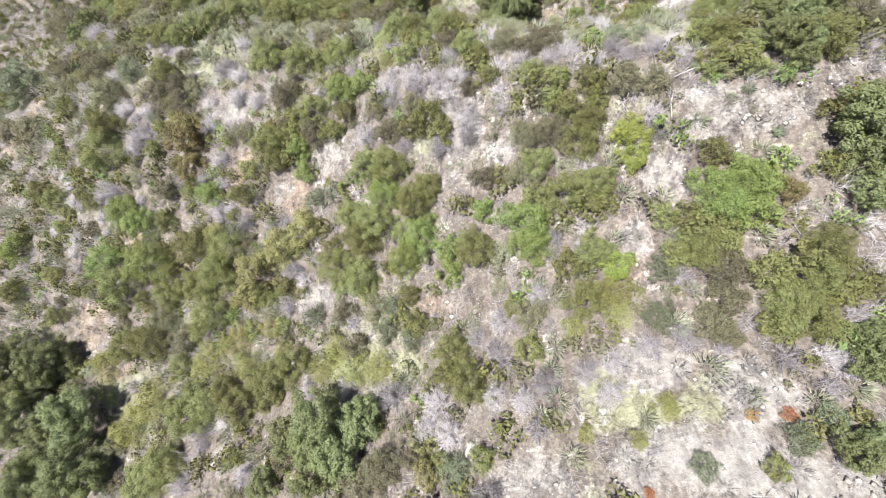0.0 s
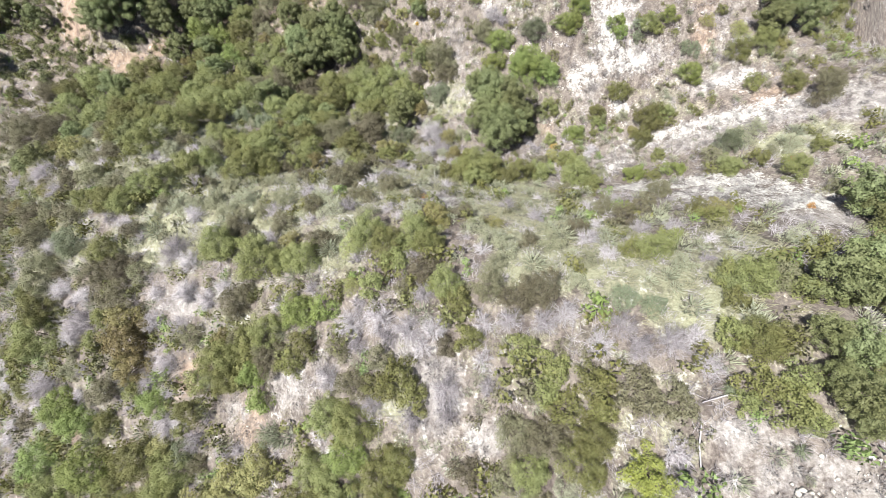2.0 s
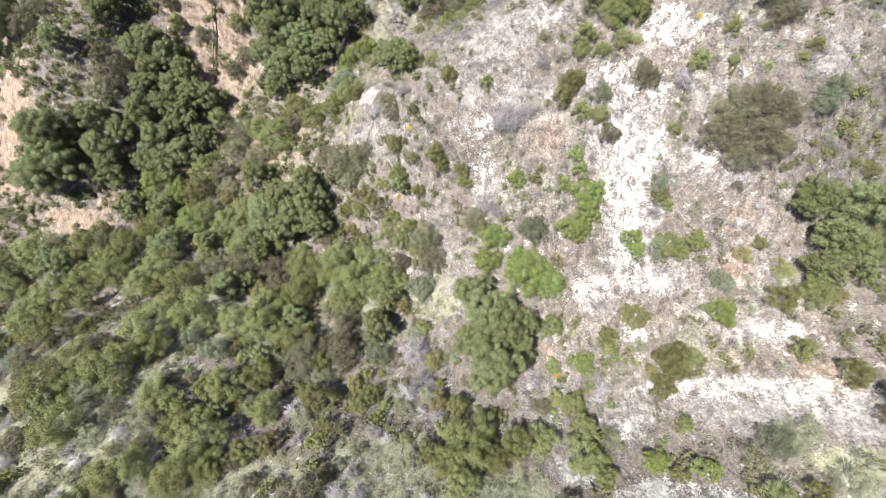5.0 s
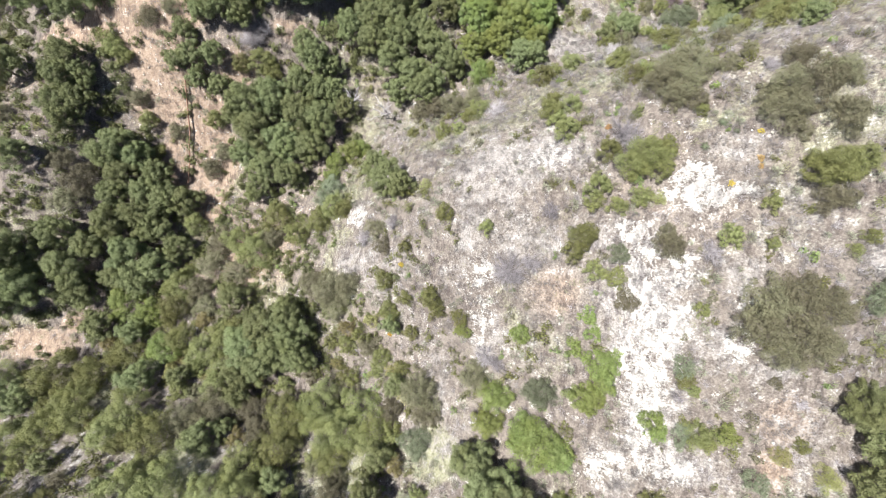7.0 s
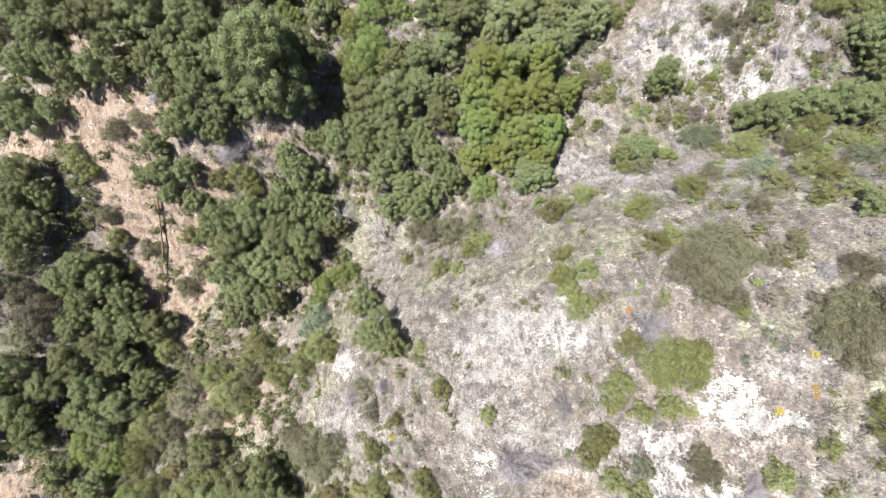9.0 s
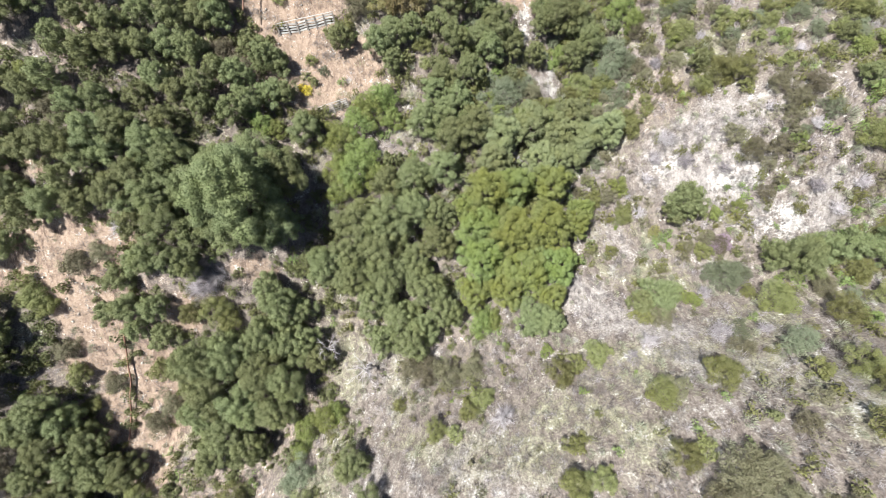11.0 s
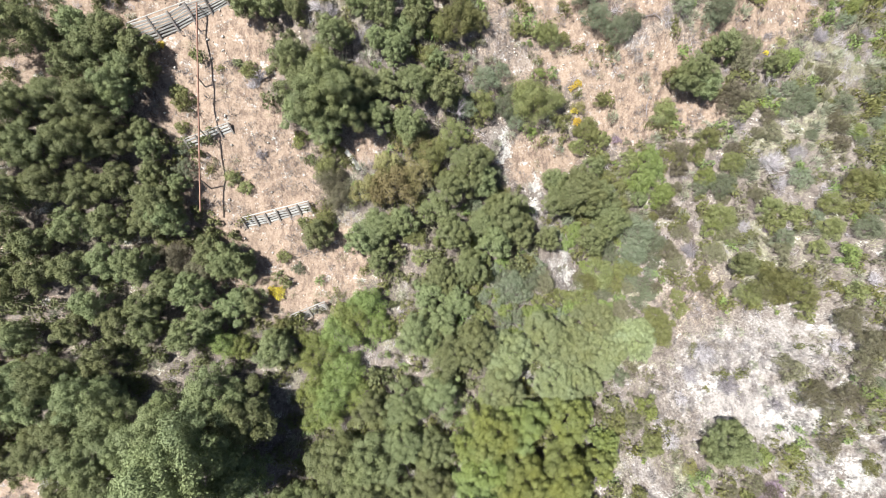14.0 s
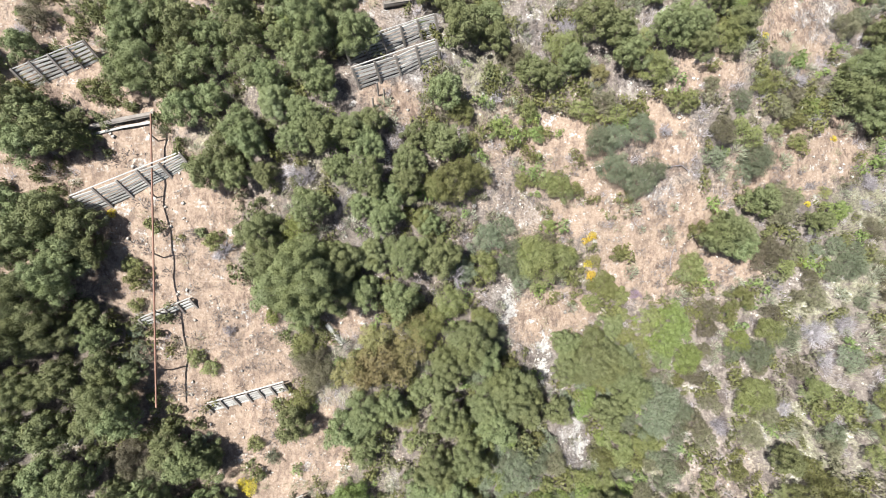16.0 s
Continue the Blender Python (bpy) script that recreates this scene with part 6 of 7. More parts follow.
plant("brown", 28.3, 164.0, 0.85)
plant("olive", 29.0, 167.3, 1.75)
plant("oak", 30.2, 168.0, 1.37)
plant("olive", 32.7, 164.0, 0.90)
plant("flower", 33.0, 168.1, 0.35)
plant("olive", 33.6, 164.4, 1.20)
plant("brown", 34.5, 162.4, 1.32)
bare_bush(36.7, 165.2, 1.03)
plant("oak", 40.9, 163.7, 1.96)
plant("brown", 41.2, 170.1, 1.56)
plant("oak", 42.1, 164.9, 2.56)
plant("oak", 43.4, 162.6, 1.99)

# beside the terraces, and purple flowers
plant("oak", -24.6, 152.2, 1.82)
plant("oak", -22.8, 151.5, 1.76)
plant("oak", -26.0, 150.4, 1.89)
plant("oak", -23.6, 149.4, 1.75)
plant("oak", -22.4, 149.6, 1.32)
plant("oak", -27.1, 152.4, 1.70)
plant("oak", -27.5, 149.1, 1.70)
plant("oak", -23.0, 144.9, 1.32)
plant("oak", -22.1, 143.1, 1.33)
plant("oak", -21.9, 141.0, 1.34)
plant("purple", 24.0, 147.9, 0.61)
plant("purple", 37.2, 137.0, 0.62)
plant("purple", 35.1, 112.6, 0.99)
plant("purple", 35.9, 112.2, 0.75)
plant("purple", 35.8, 113.1, 0.86)
plant("purple", 34.8, 112.3, 0.65)


def thicket(seed, count, box, kinds, gap, limit=0.35):
    """Further trees and shrubs where the growth closes, clear of those that stand already."""
    rng = np.random.default_rng(seed)
    made = 0
    for _ in range(count * 30):
        x, y = rng.uniform(box[0], box[1]), rng.uniform(box[2], box[3])
        kind, lo, hi = kinds[rng.integers(len(kinds))]
        r = rng.uniform(lo, hi)
        took = np.array(PLACED)
        if kind not in ("bare", "sage", "pale_sage", "brown") and float(patch(x, y, ALL_GRASS)) > 0.55:
            continue
        if (np.hypot(took[:, 0] - x, took[:, 1] - y) - gap * (took[:, 2] + r)).min() < 0 or max(float(patch(x + u * r, y + v * r, ALL_RED + ALL_PALE)) for u, v in ((0, 0), (0.8, 0), (-0.8, 0), (0, 0.8), (0, -0.8))) > limit:
            continue
        bare_bush(x, y, r) if kind == "bare" else plant(kind, x, y, r)
        made += 1
        if made == count:
            break


# the terraces and the foot of each wall stay open
PLACED += [(-1.5, 163.5, 3.0), (2.5, 165.5, 3.0), (-1.5, 161.0, 2.0), (2.0, 168.5, 2.5), (-21.0, 153.0, 2.2), (-17.0, 155.0, 2.2), (-25.0, 162.5, 2.2)]
PLACED += [(-19.0, 150.0, 3.0), (-15.0, 146.5, 4.0), (-13.0, 141.0, 4.5), (-11.0, 135.5, 3.5), (-18.5, 157.5, 2.0)]
thicket(1, 70, (-78, -20, 62, 138), (("oak", 1.8, 3.2), ("oak", 1.8, 3.0), ("brown", 1.4, 2.4)), 0.56)
thicket(2, 25, (-46, 2, 115, 182), (("oak", 1.6, 2.8), ("green", 1.2, 2.0)), 0.62)
thicket(3, 190, (-44, 32, -10, 50), (("bare", 0.8, 1.5), ("brown", 0.8, 1.6), ("pale_sage", 0.7, 1.4), ("tan", 0.8, 1.3), ("bare", 0.7, 1.3), ("olive", 0.7, 1.3)), 0.55, 0.8)
thicket(5, 240, (-44, 34, -12, 44), (("olive", 0.8, 1.6), ("olive", 0.7, 1.4), ("brown", 0.8, 1.4), ("bare", 0.8, 1.4)), 0.5, 0.6)
thicket(4, 170, (6, 52, 100, 182), (("olive", 0.7, 1.5), ("green", 0.7, 1.3), ("sage", 0.7, 1.4), ("brown", 0.7, 1.5), ("bare", 0.8, 1.4)), 0.52, 0.6)

thicket(6, 115, (-52, 2, 34, 72), (("olive", 0.8, 1.6), ("olive", 0.9, 1.8), ("brown", 0.9, 1.6), ("tan", 0.8, 1.3), ("oak", 1.0, 1.8), ("oak", 1.2, 2.2)), 0.5, 0.7)
thicket(10, 90, (-48, 4, 31, 52), (("bare", 0.8, 1.4), ("brown", 0.7, 1.4), ("olive", 0.7, 1.3), ("pale_sage", 0.7, 1.1)), 0.46, 0.9)
thicket(7, 20, (-15, 8, 128, 176), (("oak", 1.2, 2.2), ("oak", 1.4, 2.6), ("grey_oak", 1.4, 2.2)), 0.55, 0.6)
thicket(9, 110, (10, 52, 126, 178), (("olive", 0.9, 1.8), ("oak", 0.9, 1.6), ("brown", 0.8, 1.5), ("sage", 0.8, 1.4)), 0.58, 0.5)
thicket(8, 45, (8, 26, 128, 146), (("green", 0.9, 1.7), ("sage", 0.8, 1.5), ("olive", 0.9, 1.6)), 0.5, 0.7)

# ---- retaining walls, pipes and timber of the terraces ----
def part(name, bm, mat, parent, label=""):
    """Links a bmesh as one mesh object under a thing or a part."""
    me = bpy.data.meshes.new(name)
    bm.to_mesh(me)
    bm.free()
    me.materials.append(mat)
    ob = new(name, me)
    ob.parent = parent
    if label:
        ob["label"] = label
    return ob


def board(a, b, wide, thick, up, rng=None, wear=0.0):
    """A bevelled plank from a to b; up: the way its wide side stands."""
    a, b, up = Vector(a), Vector(b), Vector(up)
    d = b - a
    x = d.normalized()
    y = x.cross(up).normalized()
    z = y.cross(x) * -1
    bm = bmesh.new()
    bmesh.ops.create_cube(bm, size=1.0)
    bmesh.ops.bevel(bm, geom=bm.edges[:], offset=0.06, segments=1, affect="EDGES")
    m = Matrix((x, y, z)).transposed().to_4x4()
    for v in bm.verts:
        v.co = Vector((v.co.x * d.length, v.co.y * thick, v.co.z * wide))
    bmesh.ops.transform(bm, matrix=Matrix.Translation((a + b) / 2) @ m, verts=bm.verts)
    if wear:
        for v in bm.verts:
            v.co += Vector(rng.normal(size=3) * wear)
    return bm


def tube(points, radius, sides=10):
    """A round pipe or log along points."""
    bm = bmesh.new()
    rings = []
    pts = [Vector(p) for p in points]
    for i, p in enumerate(pts):
        d = (pts[min(i + 1, len(pts) - 1)] - pts[max(i - 1, 0)]).normalized()
        u = d.cross(Vector((0, 0, 1)) if abs(d.z) < 0.95 else Vector((1, 0, 0))).normalized()
        w = d.cross(u)
        rings.append([bm.verts.new(p + radius * (math.cos(q) * u + math.sin(q) * w)) for q in (k * 2 * math.pi / sides for k in range(sides))])
    for r0, r1 in zip(rings, rings[1:]):
        for k in range(sides):
            bm.faces.new((r0[k], r0[(k + 1) % sides], r1[(k + 1) % sides], r1[k]))
    bm.faces.new(rings[0][::-1]), bm.faces.new(rings[-1])
    bmesh.ops.recalc_face_normals(bm, faces=bm.faces)
    return bm


def crib_wall(a, b, high_a, high_b, rows, bays, lean, seed, label, posts_mat=M_POST, missing=()):
    """A leaning retaining wall: posts with horizontal boards between them, and a cap."""
    rng = np.random.default_rng(seed)
    root = new("retaining_wall")
    a, b = Vector((*a, 0)), Vector((*b, 0))
    along = (b - a).normalized()
    back = Vector((-along.y, along.x, 0))
    up = (Vector((0, 0, 1)) + back * lean).normalized()
    feet = []
    for k in range(bays + 1):
        p = a.lerp(b, k / bays)
        feet.append(Vector((p.x, p.y, float(land(p.x, p.y)) - 0.05)))
    root.location = feet[bays // 2]
    shift = Matrix.Translation(-root.location)
    face = along.cross(up).normalized()
    if face.y > 0:
        face = -face

    def put(name, bm, mat, text=""):
        bmesh.ops.transform(bm, matrix=shift, verts=bm.verts)
        return part(name, bm, mat, root, text)

    tall = [high_a + (high_b - high_a) * k / bays for k in range(bays + 1)]
    for k, f in enumerate(feet):
        tilt = Vector(rng.normal(size=3) * 0.03)
        put("post", board(f + face * 0.10 - up * 0.2, f + face * 0.10 + up * (tall[k] + 0.12) + tilt, 0.17, 0.17, along), posts_mat)
    for k in range(bays):
        p, q = feet[k], feet[k + 1]
        for j in range(rows):
            if (k, j) in missing:
                continue
            o, e = (up * (tall[i] * (j + 0.5) / rows) + face * 0.01 for i in (k, k + 1))
            sag = Vector(rng.normal(size=3) * 0.025)
            put("board", board(p + o + along * 0.02 + sag, q + e - along * 0.02 - sag, tall[k] / rows * 0.56, 0.09, up, rng, 0.006), M_TIMBER)
    put("cap_board", board(feet[0] + up * (high_a + 0.05) - face * 0.12, feet[-1] + up * (high_b + 0.05) - face * 0.12, 0.12, 0.06, -face), M_TIMBER)
    return tagged(root, label, "retaining wall", group="timber retaining walls of the terraces")


WALL = "weathered grey timber retaining wall leaning into the slope"
crib_wall((-27.7, 162.3), (-22.7, 165.0), 1.6, 1.6, 6, 4, 0.45, 1, WALL + " behind a bush")
crib_wall((-23.2, 152.8), (-15.2, 156.6), 1.9, 1.3, 7, 5, 0.45, 2, WALL + " under the rusty pipe")
crib_wall((-2.3, 165.0), (5.0, 169.1), 1.7, 1.7, 6, 5, 0.4, 3, WALL + ", upper tier of two")
crib_wall((-1.5, 163.0), (5.1, 166.4), 1.8, 1.8, 6, 4, 0.4, 4, WALL + ", lower tier of two")
crib_wall((-14.7, 137.4), (-8.3, 139.1), 1.1, 1.2, 4, 6, 0.6, 5, "low weathered grey timber retaining wall on the terrace")
crib_wall((-19.7, 144.3), (-15.6, 146.0), 0.9, 0.9, 3, 4, 0.6, 6, "low broken timber retaining wall crossed by the pipe", missing=((1, 1), (2, 0)))
crib_wall((-10.0, 128.3), (-6.7, 129.7), 1.0, 1.0, 4, 4, 0.6, 7, "low broken timber retaining wall half hidden by shrubs", missing=((0, 2),))


def pipeline(stations, lift, radius, label, every=3):
    """A pipe that runs down the slope on short stands."""
    root = new("drain_pipe")
    pts = [Vector((x, y, float(land(x, y)) + h)) for (x, y), h in zip(stations, lift)]
    root.location = pts[len(pts) // 2]
    shift = Matrix.Translation(-root.location)
    bm = tube(pts, radius)
    bmesh.ops.transform(bm, matrix=shift, verts=bm.verts)
    part("pipe", bm, M_RUST, root)
    for k in range(1, len(pts) - 1, every):
        p = pts[k]
        ground_z = float(land(p.x, p.y)) - 0.2
        bm = board((p.x - 0.16, p.y, ground_z), (p.x - 0.16, p.y, p.z + radius), 0.09, 0.09, (0, 1, 0))
        bmesh.ops.transform(bm, matrix=shift, verts=bm.verts)
        part("stand", bm, M_POST, root)
        d = (pts[k + 1] - pts[k - 1]).normalized()
        bm = tube([p - d * 0.09, p + d * 0.09], radius * 1.25)
        bmesh.ops.transform(bm, matrix=shift, verts=bm.verts)
        part("coupling", bm, M_RUST, root)
    return tagged(root, label, "pipe")


N = 16
top, foot = Vector((-17.71, 160.06, 51.74)), Vector((-17.78, 137.83, 43.97))
run = [top.lerp(foot, k / (N - 1)) for k in range(N)]
pipeline([(p.x, p.y) for p in run], [max(p.z - float(land(p.x, p.y)), 0.13) for p in run], 0.07, "long straight rusty brown drain pipe running down over the terrace walls")
ys = [103.8 - (12.5) * k / 9 for k in range(10)]
pipeline([(-32.1 - 1.3 * k / 9, y) for k, y in enumerate(ys)], [0.6] * 10, 0.09, "rusty brown drain pipe between trees on red earth")


def beam(points, radius, mat, name, label, category, group=""):
    ob = new(name)
    pts = [Vector((x, y, float(land(x, y)) + h)) for x, y, h in points]
    ob.location = pts[0]
    bm = tube([p - pts[0] for p in pts], radius, 8)
    rng = np.random.default_rng(int(abs(pts[0].x * 97 + pts[0].y * 13)))
    for v in bm.verts:
        v.co += Vector(rng.normal(size=3) * radius * 0.12)
    me = bpy.data.meshes.new(name)
    bm.to_mesh(me)
    bm.free()
    me.materials.append(mat)
    bpy.data.objects.remove(ob)
    ob = new(name, me)
    ob.location = pts[0]
    return tagged(ob, label, category, group)


beam([(-23.1, 159.3, 0.25), (-20.6, 159.9, 0.3), (-17.9, 160.5, 0.35)], 0.22, M_POST, "timber_beam", "dark old timber beam lying across the terrace", "beam")
beam([(-22.8, 158.8, 0.14), (-20.4, 159.4, 0.2), (-18.2, 159.9, 0.22)], 0.1, M_TIMBER, "timber_rail", "pale weathered rail lying in front of a dark beam", "rail")
beam([(0.2, 171.1, 0.3), (3.0, 172.3, 0.3)], 0.25, M_POST, "timber_beam", "dark old timber beam at the edge of a terrace", "beam")
for x, y, tall in ((0.0, 162.6, 1.5), (0.5, 162.3, 1.2), (-0.4, 161.6, 1.0)):
    beam([(x, y, -0.2), (x + 0.1, y + 0.15, tall)], 0.07, M_POST, "timber_stake", "thin dark timber stake standing below a wall", "stake", "stakes below the wall")
beam([(-4.7, 144.6, 0.1), (-3.4, 143.0, 0.1)], 0.24, M_TIMBER, "timber_plank", "pale weathered plank half hidden beside shrubs", "plank")
beam([(0.6, 138.8, 0.1), (2.3, 137.8, 0.1)], 0.24, M_TIMBER, "timber_plank", "pale weathered plank half hidden under shrubs", "plank")


def dead_tree(x, y, tall, lean, seed, label):
    """A leafless tree: trunk, and limbs that fork twice."""
    rng = np.random.default_rng(seed)
    root = new("dead_tree")
    root.location = (x, y, float(land(x, y)))
    top = np.array([lean[0], lean[1], tall * 0.45])
    pieces = {"trunk": [limb(rng, (0, 0, -0.4), top, 0.11, 0.07)], "bare_crown": []}
    for _ in range(9):
        d = unit(np.array([rng.normal() * 0.7 + lean[0] * 0.2, rng.normal() * 0.7 + lean[1] * 0.2, rng.uniform(0.3, 1.1)]))
        s = top * rng.uniform(0.55, 1.0)
        e = s + d * tall * rng.uniform(0.35, 0.6)
        pieces["bare_crown"].append(limb(rng, s, e, 0.05, 0.015, sides=5))
        n = 14
        f = s + (e - s) * rng.uniform(0.3, 1.0, (n, 1))
        pieces["bare_crown"].append(spikes(f, f + unit(d + 0.8 * rng.normal(size=(n, 3))) * tall * rng.uniform(0.12, 0.3, (n, 1)), 0.02))
    for nm, ps in pieces.items():
        ob = new(nm, mesh_of(nm, ps, M_TWIG))
        ob.parent = root
    return tagged(root, label, "tree")


dead_tree(-3.9, 100.4, 5.0, (-0.2, -1.2), 3, "leafless pale dead tree at the edge of the grove")
dead_tree(-9.3, 102.0, 4.0, (0.4, -0.3), 4, "small leafless pale dead tree beside dense oaks")
dead_tree(-12.9, 150.0, 1.8, (0.5, 0.4), 5, "small bleached dead shrub stump on the terrace")
dead_tree(6.2, 148.8, 2.8, (0.3, -0.4), 6, "leafless pale dead tree between green shrubs")
dead_tree(20.9, 85.0, 2.6, (-0.8, 0.4), 8, "leafless pale dead branches within a green shrub")
for x, y, dx, dy in ((13.4, 14.5, 0.4, 2.0), (13.9, 17.4, 2.2, 0.2), (25.4, 158.0, 1.9, -0.5), (26.9, 149.9, 0.2, 1.8), (-2.1, 22.5, 1.4, 0.6), (22.2, 36.6, 1.5, 0.4)):
    beam([(x, y, 0.25), (x + dx * 0.5 - dy * 0.09, y + dy * 0.5 + dx * 0.12, 0.32), (x + dx, y + dy, 0.2)], 0.03, M_TWIG, "fallen_branch", "pale fallen branch bleached by the sun", "branch", "fallen branches")


# ---- low growth between the shrubs ----
def template(kind, rng):
    if kind == "twig":
        n = 38
        d = unit(np.stack((rng.normal(size=n), rng.normal(size=n), rng.uniform(0.3, 1.6, n)), 1))
        foot = np.stack((rng.normal(size=n) * 0.3, rng.normal(size=n) * 0.3, np.zeros(n)), 1)
        return spikes(foot, foot + d * rng.uniform(0.5, 1.15, (n, 1)), 0.016)
    if kind == "grass":
        n = 30
        d = unit(np.stack((rng.normal(size=n) * 0.45, rng.normal(size=n) * 0.45, rng.uniform(0.5, 1.3, n)), 1))
        foot = np.stack((rng.normal(size=n) * 0.45, rng.normal(size=n) * 0.45, np.zeros(n) - 0.05), 1)
        return spikes(foot, foot + d * rng.uniform(0.5, 1.0, (n, 1)), 0.035)
    if kind in ("sage", "tuft"):
        n = 150 if kind == "sage" else 56
        d = unit(np.stack((rng.normal(size=n) * 0.8, rng.normal(size=n) * 0.8, rng.uniform(0.35, 1.4, n)), 1))
        at = d * rng.uniform(0.35, 1.0, (n, 1)) * np.array([0.85, 0.85, 0.8])
        side = unit(np.cross(d, rng.normal(size=(n, 3))))
        s = rng.uniform(0.2, 0.42, (n, 1))
        v = np.stack((at - side * s * 0.11, at + side * s * 0.11, at + d * s), 1).reshape(-1, 3)
        return v, np.arange(3 * n).reshape(-1, 3)
    n = {"wood": 360, "olive": 200, "green": 200, "brown": 170}[kind]
    bumps = [(np.array([rng.normal() * 0.42, rng.normal() * 0.42, rng.uniform(0.15, 0.5)]), rng.uniform(0.32, 0.55)) for _ in range(6)]
    pos, nrm = [], []
    for c, br in bumps:
        d = unit(rng.normal(size=(n // 6, 3)) + np.array([0, 0, 0.5]))
        pos.append(c + d * br * rng.uniform(0.7, 1.1, (n // 6, 1)))
        nrm.append(d)
    return leaves(rng, np.concatenate(pos), np.concatenate(nrm), 0.185, 0.75)


def low_growth():
    rng = np.random.default_rng(23)
    kinds = ("wood", "olive", "green", "brown", "sage", "twig", "grass")
    shapes = {k: [template(k, rng) for _ in range(7)] for k in kinds + ("tuft",)}
    took = np.array(PLACED)
    found = {k: [] for k in kinds + ("tuft",)}
    cell = 0.92
    gx, gy = np.meshgrid(np.arange(-80, 60, cell), np.arange(-16, 184, cell))
    gx = gx.ravel() + rng.uniform(-0.45, 0.45, gx.size) * cell
    gy = gy.ravel() + rng.uniform(-0.45, 0.45, gy.size) * cell
    inside = np.abs(gx - 3) < 56 + 26 * np.clip((130 - gy) / 40, 0, 1) * (gx < 0)
    gx, gy = gx[inside], gy[inside]
    pale, redd, dry = patch(gx, gy, ALL_PALE), patch(gx, gy, ALL_RED), patch(gx, gy, ALL_GRASS)
    woods = np.clip((-4 - gx) / 10, 0, 1) * np.clip((gy - 60) / 10, 0, 1)
    grove = np.clip(1.5 - np.hypot((gx - 3) / 13, (gy - 117) / 15), 0, 1)
    slope2 = np.clip((gx + 4) / 8, 0, 1) * np.clip((gy - 50) / 10, 0, 1) * np.clip((111 - gy) / 12, 0, 1)
    near = np.clip((48 - gy) / 12, 0, 1)
    far = np.clip((gy - 101) / 14, 0, 1) * (1 - woods)
    back = np.clip((2 - gx) / 8, 0, 1) * np.clip((gy - 30) / 8, 0, 1) * np.clip((74 - gy) / 8, 0, 1)
    base = {
        "wood": 3.6 * woods + 1.5 * grove,
        "olive": 0.5 + 1.3 * far + 0.5 * woods + 0.5 * near + 1.3 * back,
        "green": 0.12 + 0.5 * far + 0.3 * grove + 0.2 * near,
        "brown": 0.3 + 1.3 * back + 0.4 * near + 0.2 * woods + 0.6 * far,
        "sage": 0.6 + 0.6 * near + 0.5 * dry - 0.3 * woods - 0.5 * back,
        "twig": 0.7 + 2.0 * near + 0.8 * back + 0.9 * slope2 + 0.3 * far - 0.4 * woods,
        "grass": 0.5 + 2.4 * dry + 0.9 * slope2 + 0.8 * redd + 0.5 * near,
    }
    w = np.stack([np.maximum(base[k], 0.02) * (1 + 0.8 * np.clip(fbm(gx * 0.5, gy * 0.5, 2.0 * i), -1, 1)) for i, k in enumerate(kinds)], 1)
    for k in ("wood", "olive", "green", "brown"):
        w[:, kinds.index(k)] *= (1 - 0.8 * pale) * (1 - 0.75 * redd) * (1 - 0.6 * dry)
    w = np.maximum(w, 1e-3)
    cum = np.cumsum(w, 1) / w.sum(1, keepdims=True)
    pick = (rng.uniform(size=(len(gx), 1)) > cum).sum(1)
    bare = np.clip(0.75 * patch(gx, gy, ALL_WHITE) + (0.6 + 0.2 * near) * pale + 0.80 * redd - 0.1 * dry + 0.05 * slope2, 0, 0.9)
    go = rng.uniform(size=len(gx)) > bare
    for i in np.nonzero(go)[0]:
        x, y, k = gx[i], gy[i], kinds[pick[i]]
        d = np.hypot(took[:, 0] - x, took[:, 1] - y) / took[:, 2]
        if d.min() < 0.72:
            continue
        size = rng.uniform(0.34, 0.78) * (1 + 0.42 * near[i] + 0.35 * far[i]) * (1 - 0.3 * pale[i]) * {"wood": 1.3, "olive": 1.1, "twig": 1.0, "grass": 0.75}.get(k, 0.95)
        if k == "wood" and rng.uniform() < 0.35:
            continue
        found[k].append((x, y, size))
    # small dry tufts on the bare ground
    tx, ty = np.meshgrid(np.arange(-45, 46, 0.45), np.arange(-12, 180, 0.45))
    tx, ty = tx.ravel() + rng.uniform(-0.22, 0.22, tx.size), ty.ravel() + rng.uniform(-0.22, 0.22, ty.size)
    open_soil = np.maximum(np.maximum(patch(tx, ty, ALL_PALE), 0.6 * patch(tx, ty, ALL_RED)), 1.0 * np.clip((tx + 4) / 6, 0, 1) * np.clip((ty - 62) / 8, 0, 1) * np.clip((109 - ty) / 8, 0, 1))
    clump = (1 - 0.3 * patch(tx, ty, ALL_WHITE)) * np.clip(0.5 + 0.7 * fbm(tx * 0.8, ty * 0.8, 5.0) + 0.3 * fbm(tx * 2.1, ty * 2.1, 1.0), 0.05, 1)
    for x, y in zip(*(q[rng.uniform(size=len(tx)) < 0.85 * open_soil * clump] for q in (tx, ty))):
        found["tuft"].append((x, y, 0.2 + 0.5 * rng.uniform() ** 1.6))
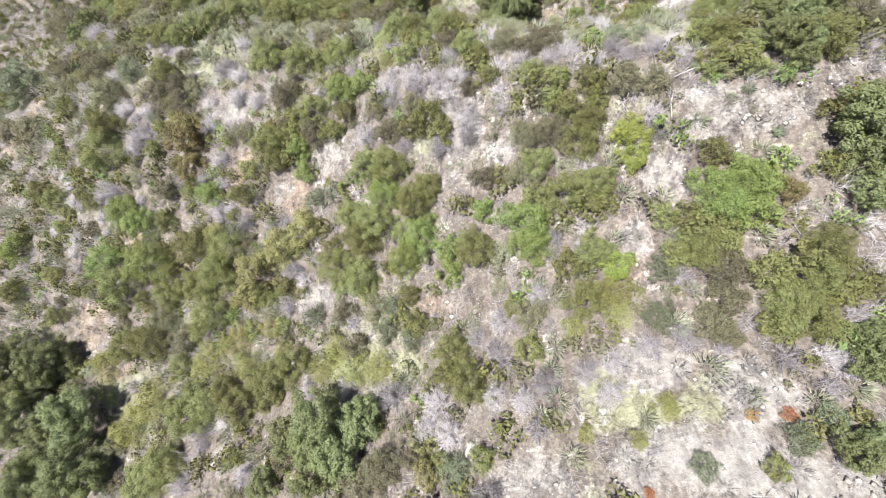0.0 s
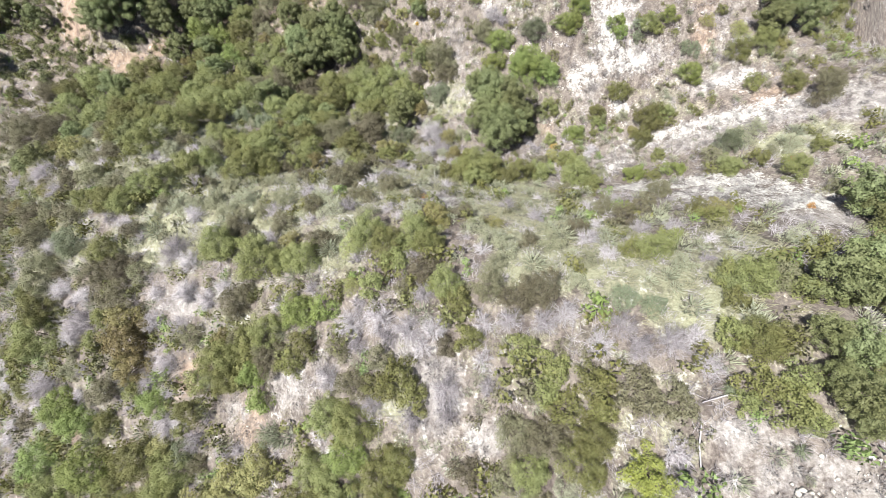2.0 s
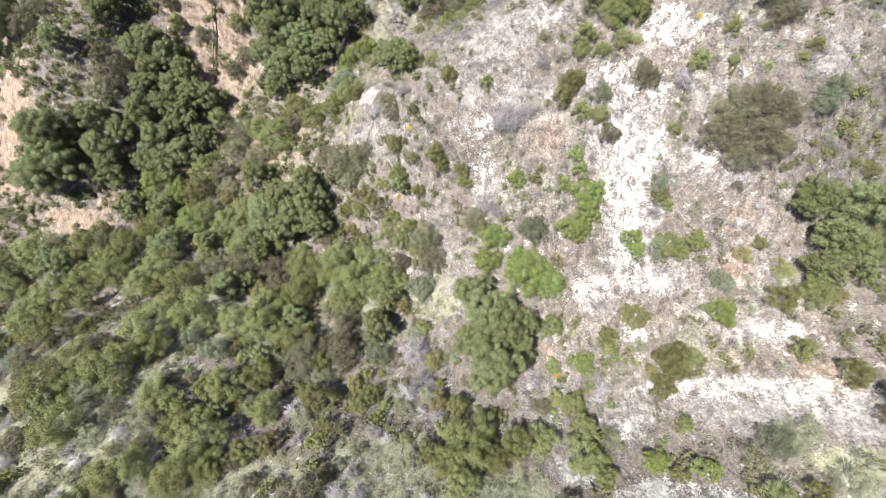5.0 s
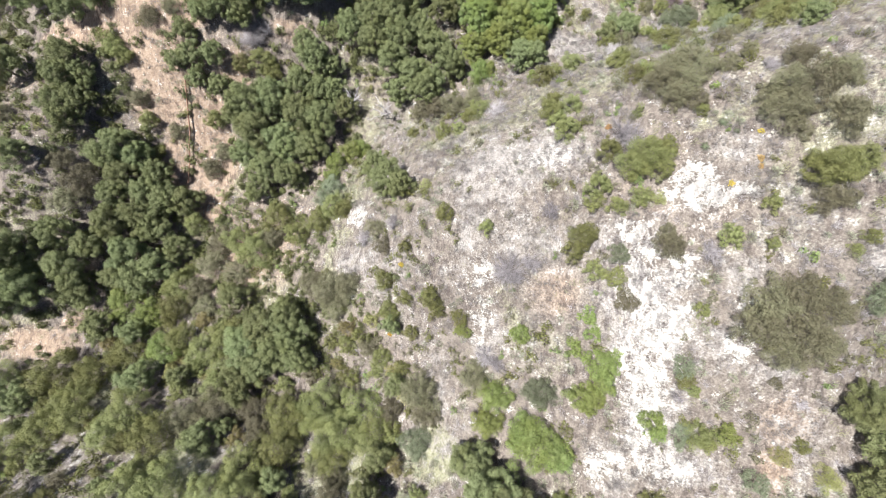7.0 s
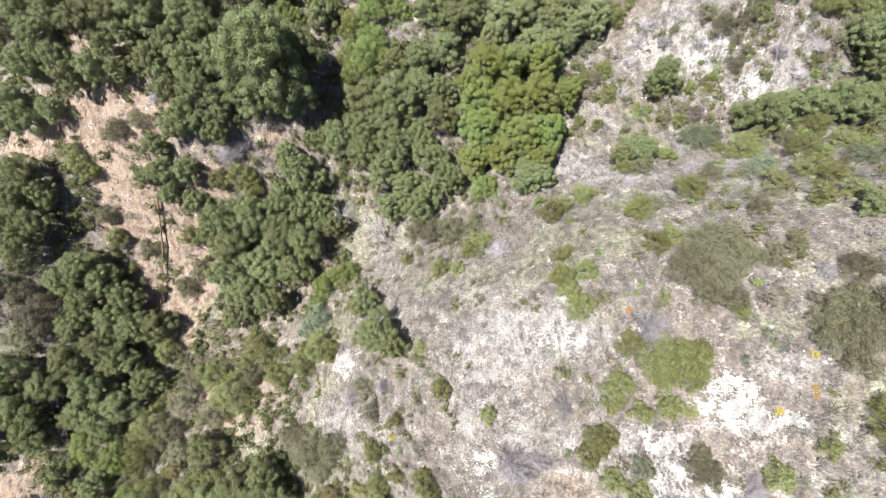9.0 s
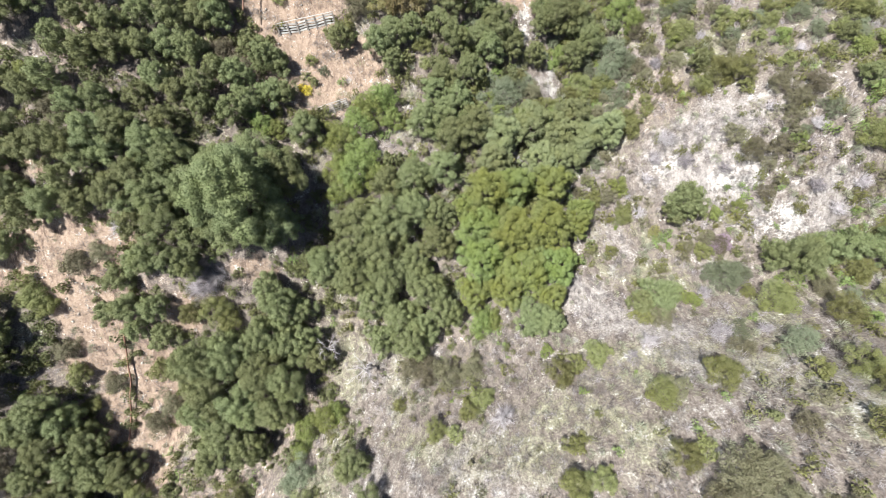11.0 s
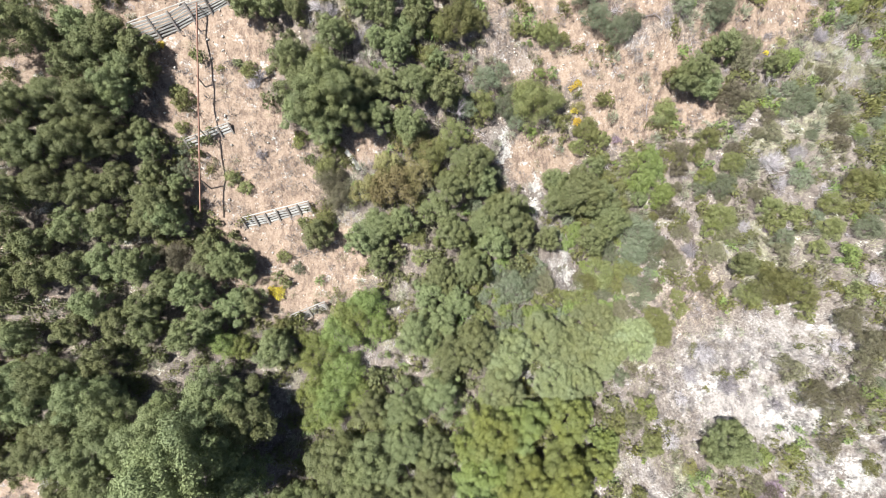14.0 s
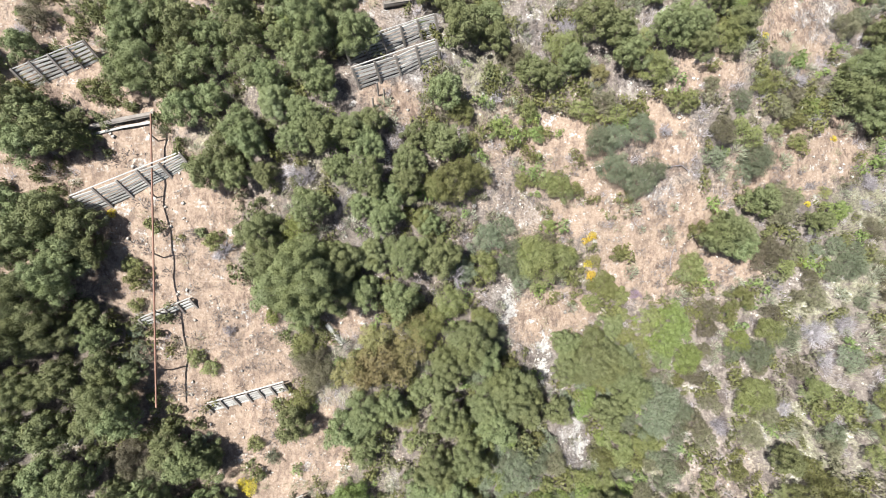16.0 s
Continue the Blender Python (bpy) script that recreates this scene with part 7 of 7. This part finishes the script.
    about = {
        "wood": ("understory_scrub", M_OAK, "dark green low scrub under and between oaks"),
        "olive": ("low_scrub", M_OLIVE, "low olive green scrub covering the slope"),
        "green": ("low_green_scrub", M_GREEN, "low fresh green scrub on the slope"),
        "brown": ("low_brown_scrub", M_BROWN, "low half-dry brown scrub on the slope"),
        "sage": ("low_sage_scrub", M_PALE_SAGE, "low grey green sage scrub on the slope"),
        "twig": ("dry_twig_scrub", M_TWIG, "low leafless grey twigs covering the slope"),
        "tuft": ("dry_tufts", M_TUFT, "small dry grey tufts on pale bare soil"),
        "grass": ("dry_grass", M_GRASS, "dry straw coloured grass tufts on the slope"),
    }
    for k, spots in found.items():
        pieces = []
        for x, y, size in spots:
            v, f = shapes[k][rng.integers(7)]
            q = rng.uniform(0, 6.283)
            c, s = math.cos(q), math.sin(q)
            turned = np.stack((c * v[:, 0] - s * v[:, 1], s * v[:, 0] + c * v[:, 1], v[:, 2] * rng.uniform(0.9, 1.7)), 1) * size
            pieces.append((turned + np.array([x, y, float(land(x, y))]), f))
        name, mat, label = about[k]
        tagged(new(name, mesh_of(name, pieces, mat)), label, "scrub" if k != "grass" else "grass", kind="stuff")


low_growth()


def stones():
    rng = np.random.default_rng(31)
    octa = np.array([(1, 0, 0), (0, 1, 0), (-1, 0, 0), (0, -1, 0), (0, 0, 0.7), (0, 0, -0.5)], float)
    faces = np.array([(0, 1, 4), (1, 2, 4), (2, 3, 4), (3, 0, 4), (1, 0, 5), (2, 1, 5), (3, 2, 5), (0, 3, 5)])
    pieces = []
    spots = ALL_PALE + ALL_RED
    for _ in range(1500):
        a, b, ra, rb = spots[rng.integers(len(spots))]
        x, y = a + rng.normal() * ra * 0.6, b + rng.normal() * rb * 0.6
        s = 0.05 + 0.16 * rng.uniform() ** 4
        v = octa * s * rng.uniform(0.6, 1.3, (6, 3))
        pieces.append((v + np.array([x, y, float(land(x, y)) + 0.3 * s]), faces))
    tagged(new("loose_stones", mesh_of("loose_stones", pieces, M_STONE)), "small pale loose stones lying on bare soil", "stones", kind="stuff")


stones()


def outer_scrub():
    """Sparse shrubs that carry the hillside's growth on beyond the walked strip."""
    rng = np.random.default_rng(47)
    n = 4600
    x, y = rng.uniform(-190, 170, n), rng.uniform(-110, 290, n)
    keep = (np.abs(x - 3) > 58 + 26 * np.clip((130 - y) / 40, 0, 1) * (x < 0)) | (y < -17) | (y > 185)
    keep &= rng.uniform(size=n) < 0.75 + 0.4 * fbm(x * 0.12, y * 0.12, 4.0)
    x, y = x[keep], y[keep]
    z = land(x, y)
    shapes = [template("wood", rng) for _ in range(5)]
    pieces = []
    for a, b, c in zip(x, y, z):
        v, f = shapes[rng.integers(5)]
        f = f[:: 3]
        v = v.reshape(-1, 3, 3)[::3].reshape(-1, 3)
        s = rng.uniform(0.8, 2.8)
        pieces.append((v * np.array([s, s, s * rng.uniform(0.8, 1.4)]) + np.array([a, b, c]), np.arange(len(v)).reshape(-1, 3)))
    tagged(new("outer_scrub", mesh_of("outer_scrub", pieces, M_OLIVE)), "sparse olive green scrub on the hills around", "scrub", kind="stuff")


outer_scrub()
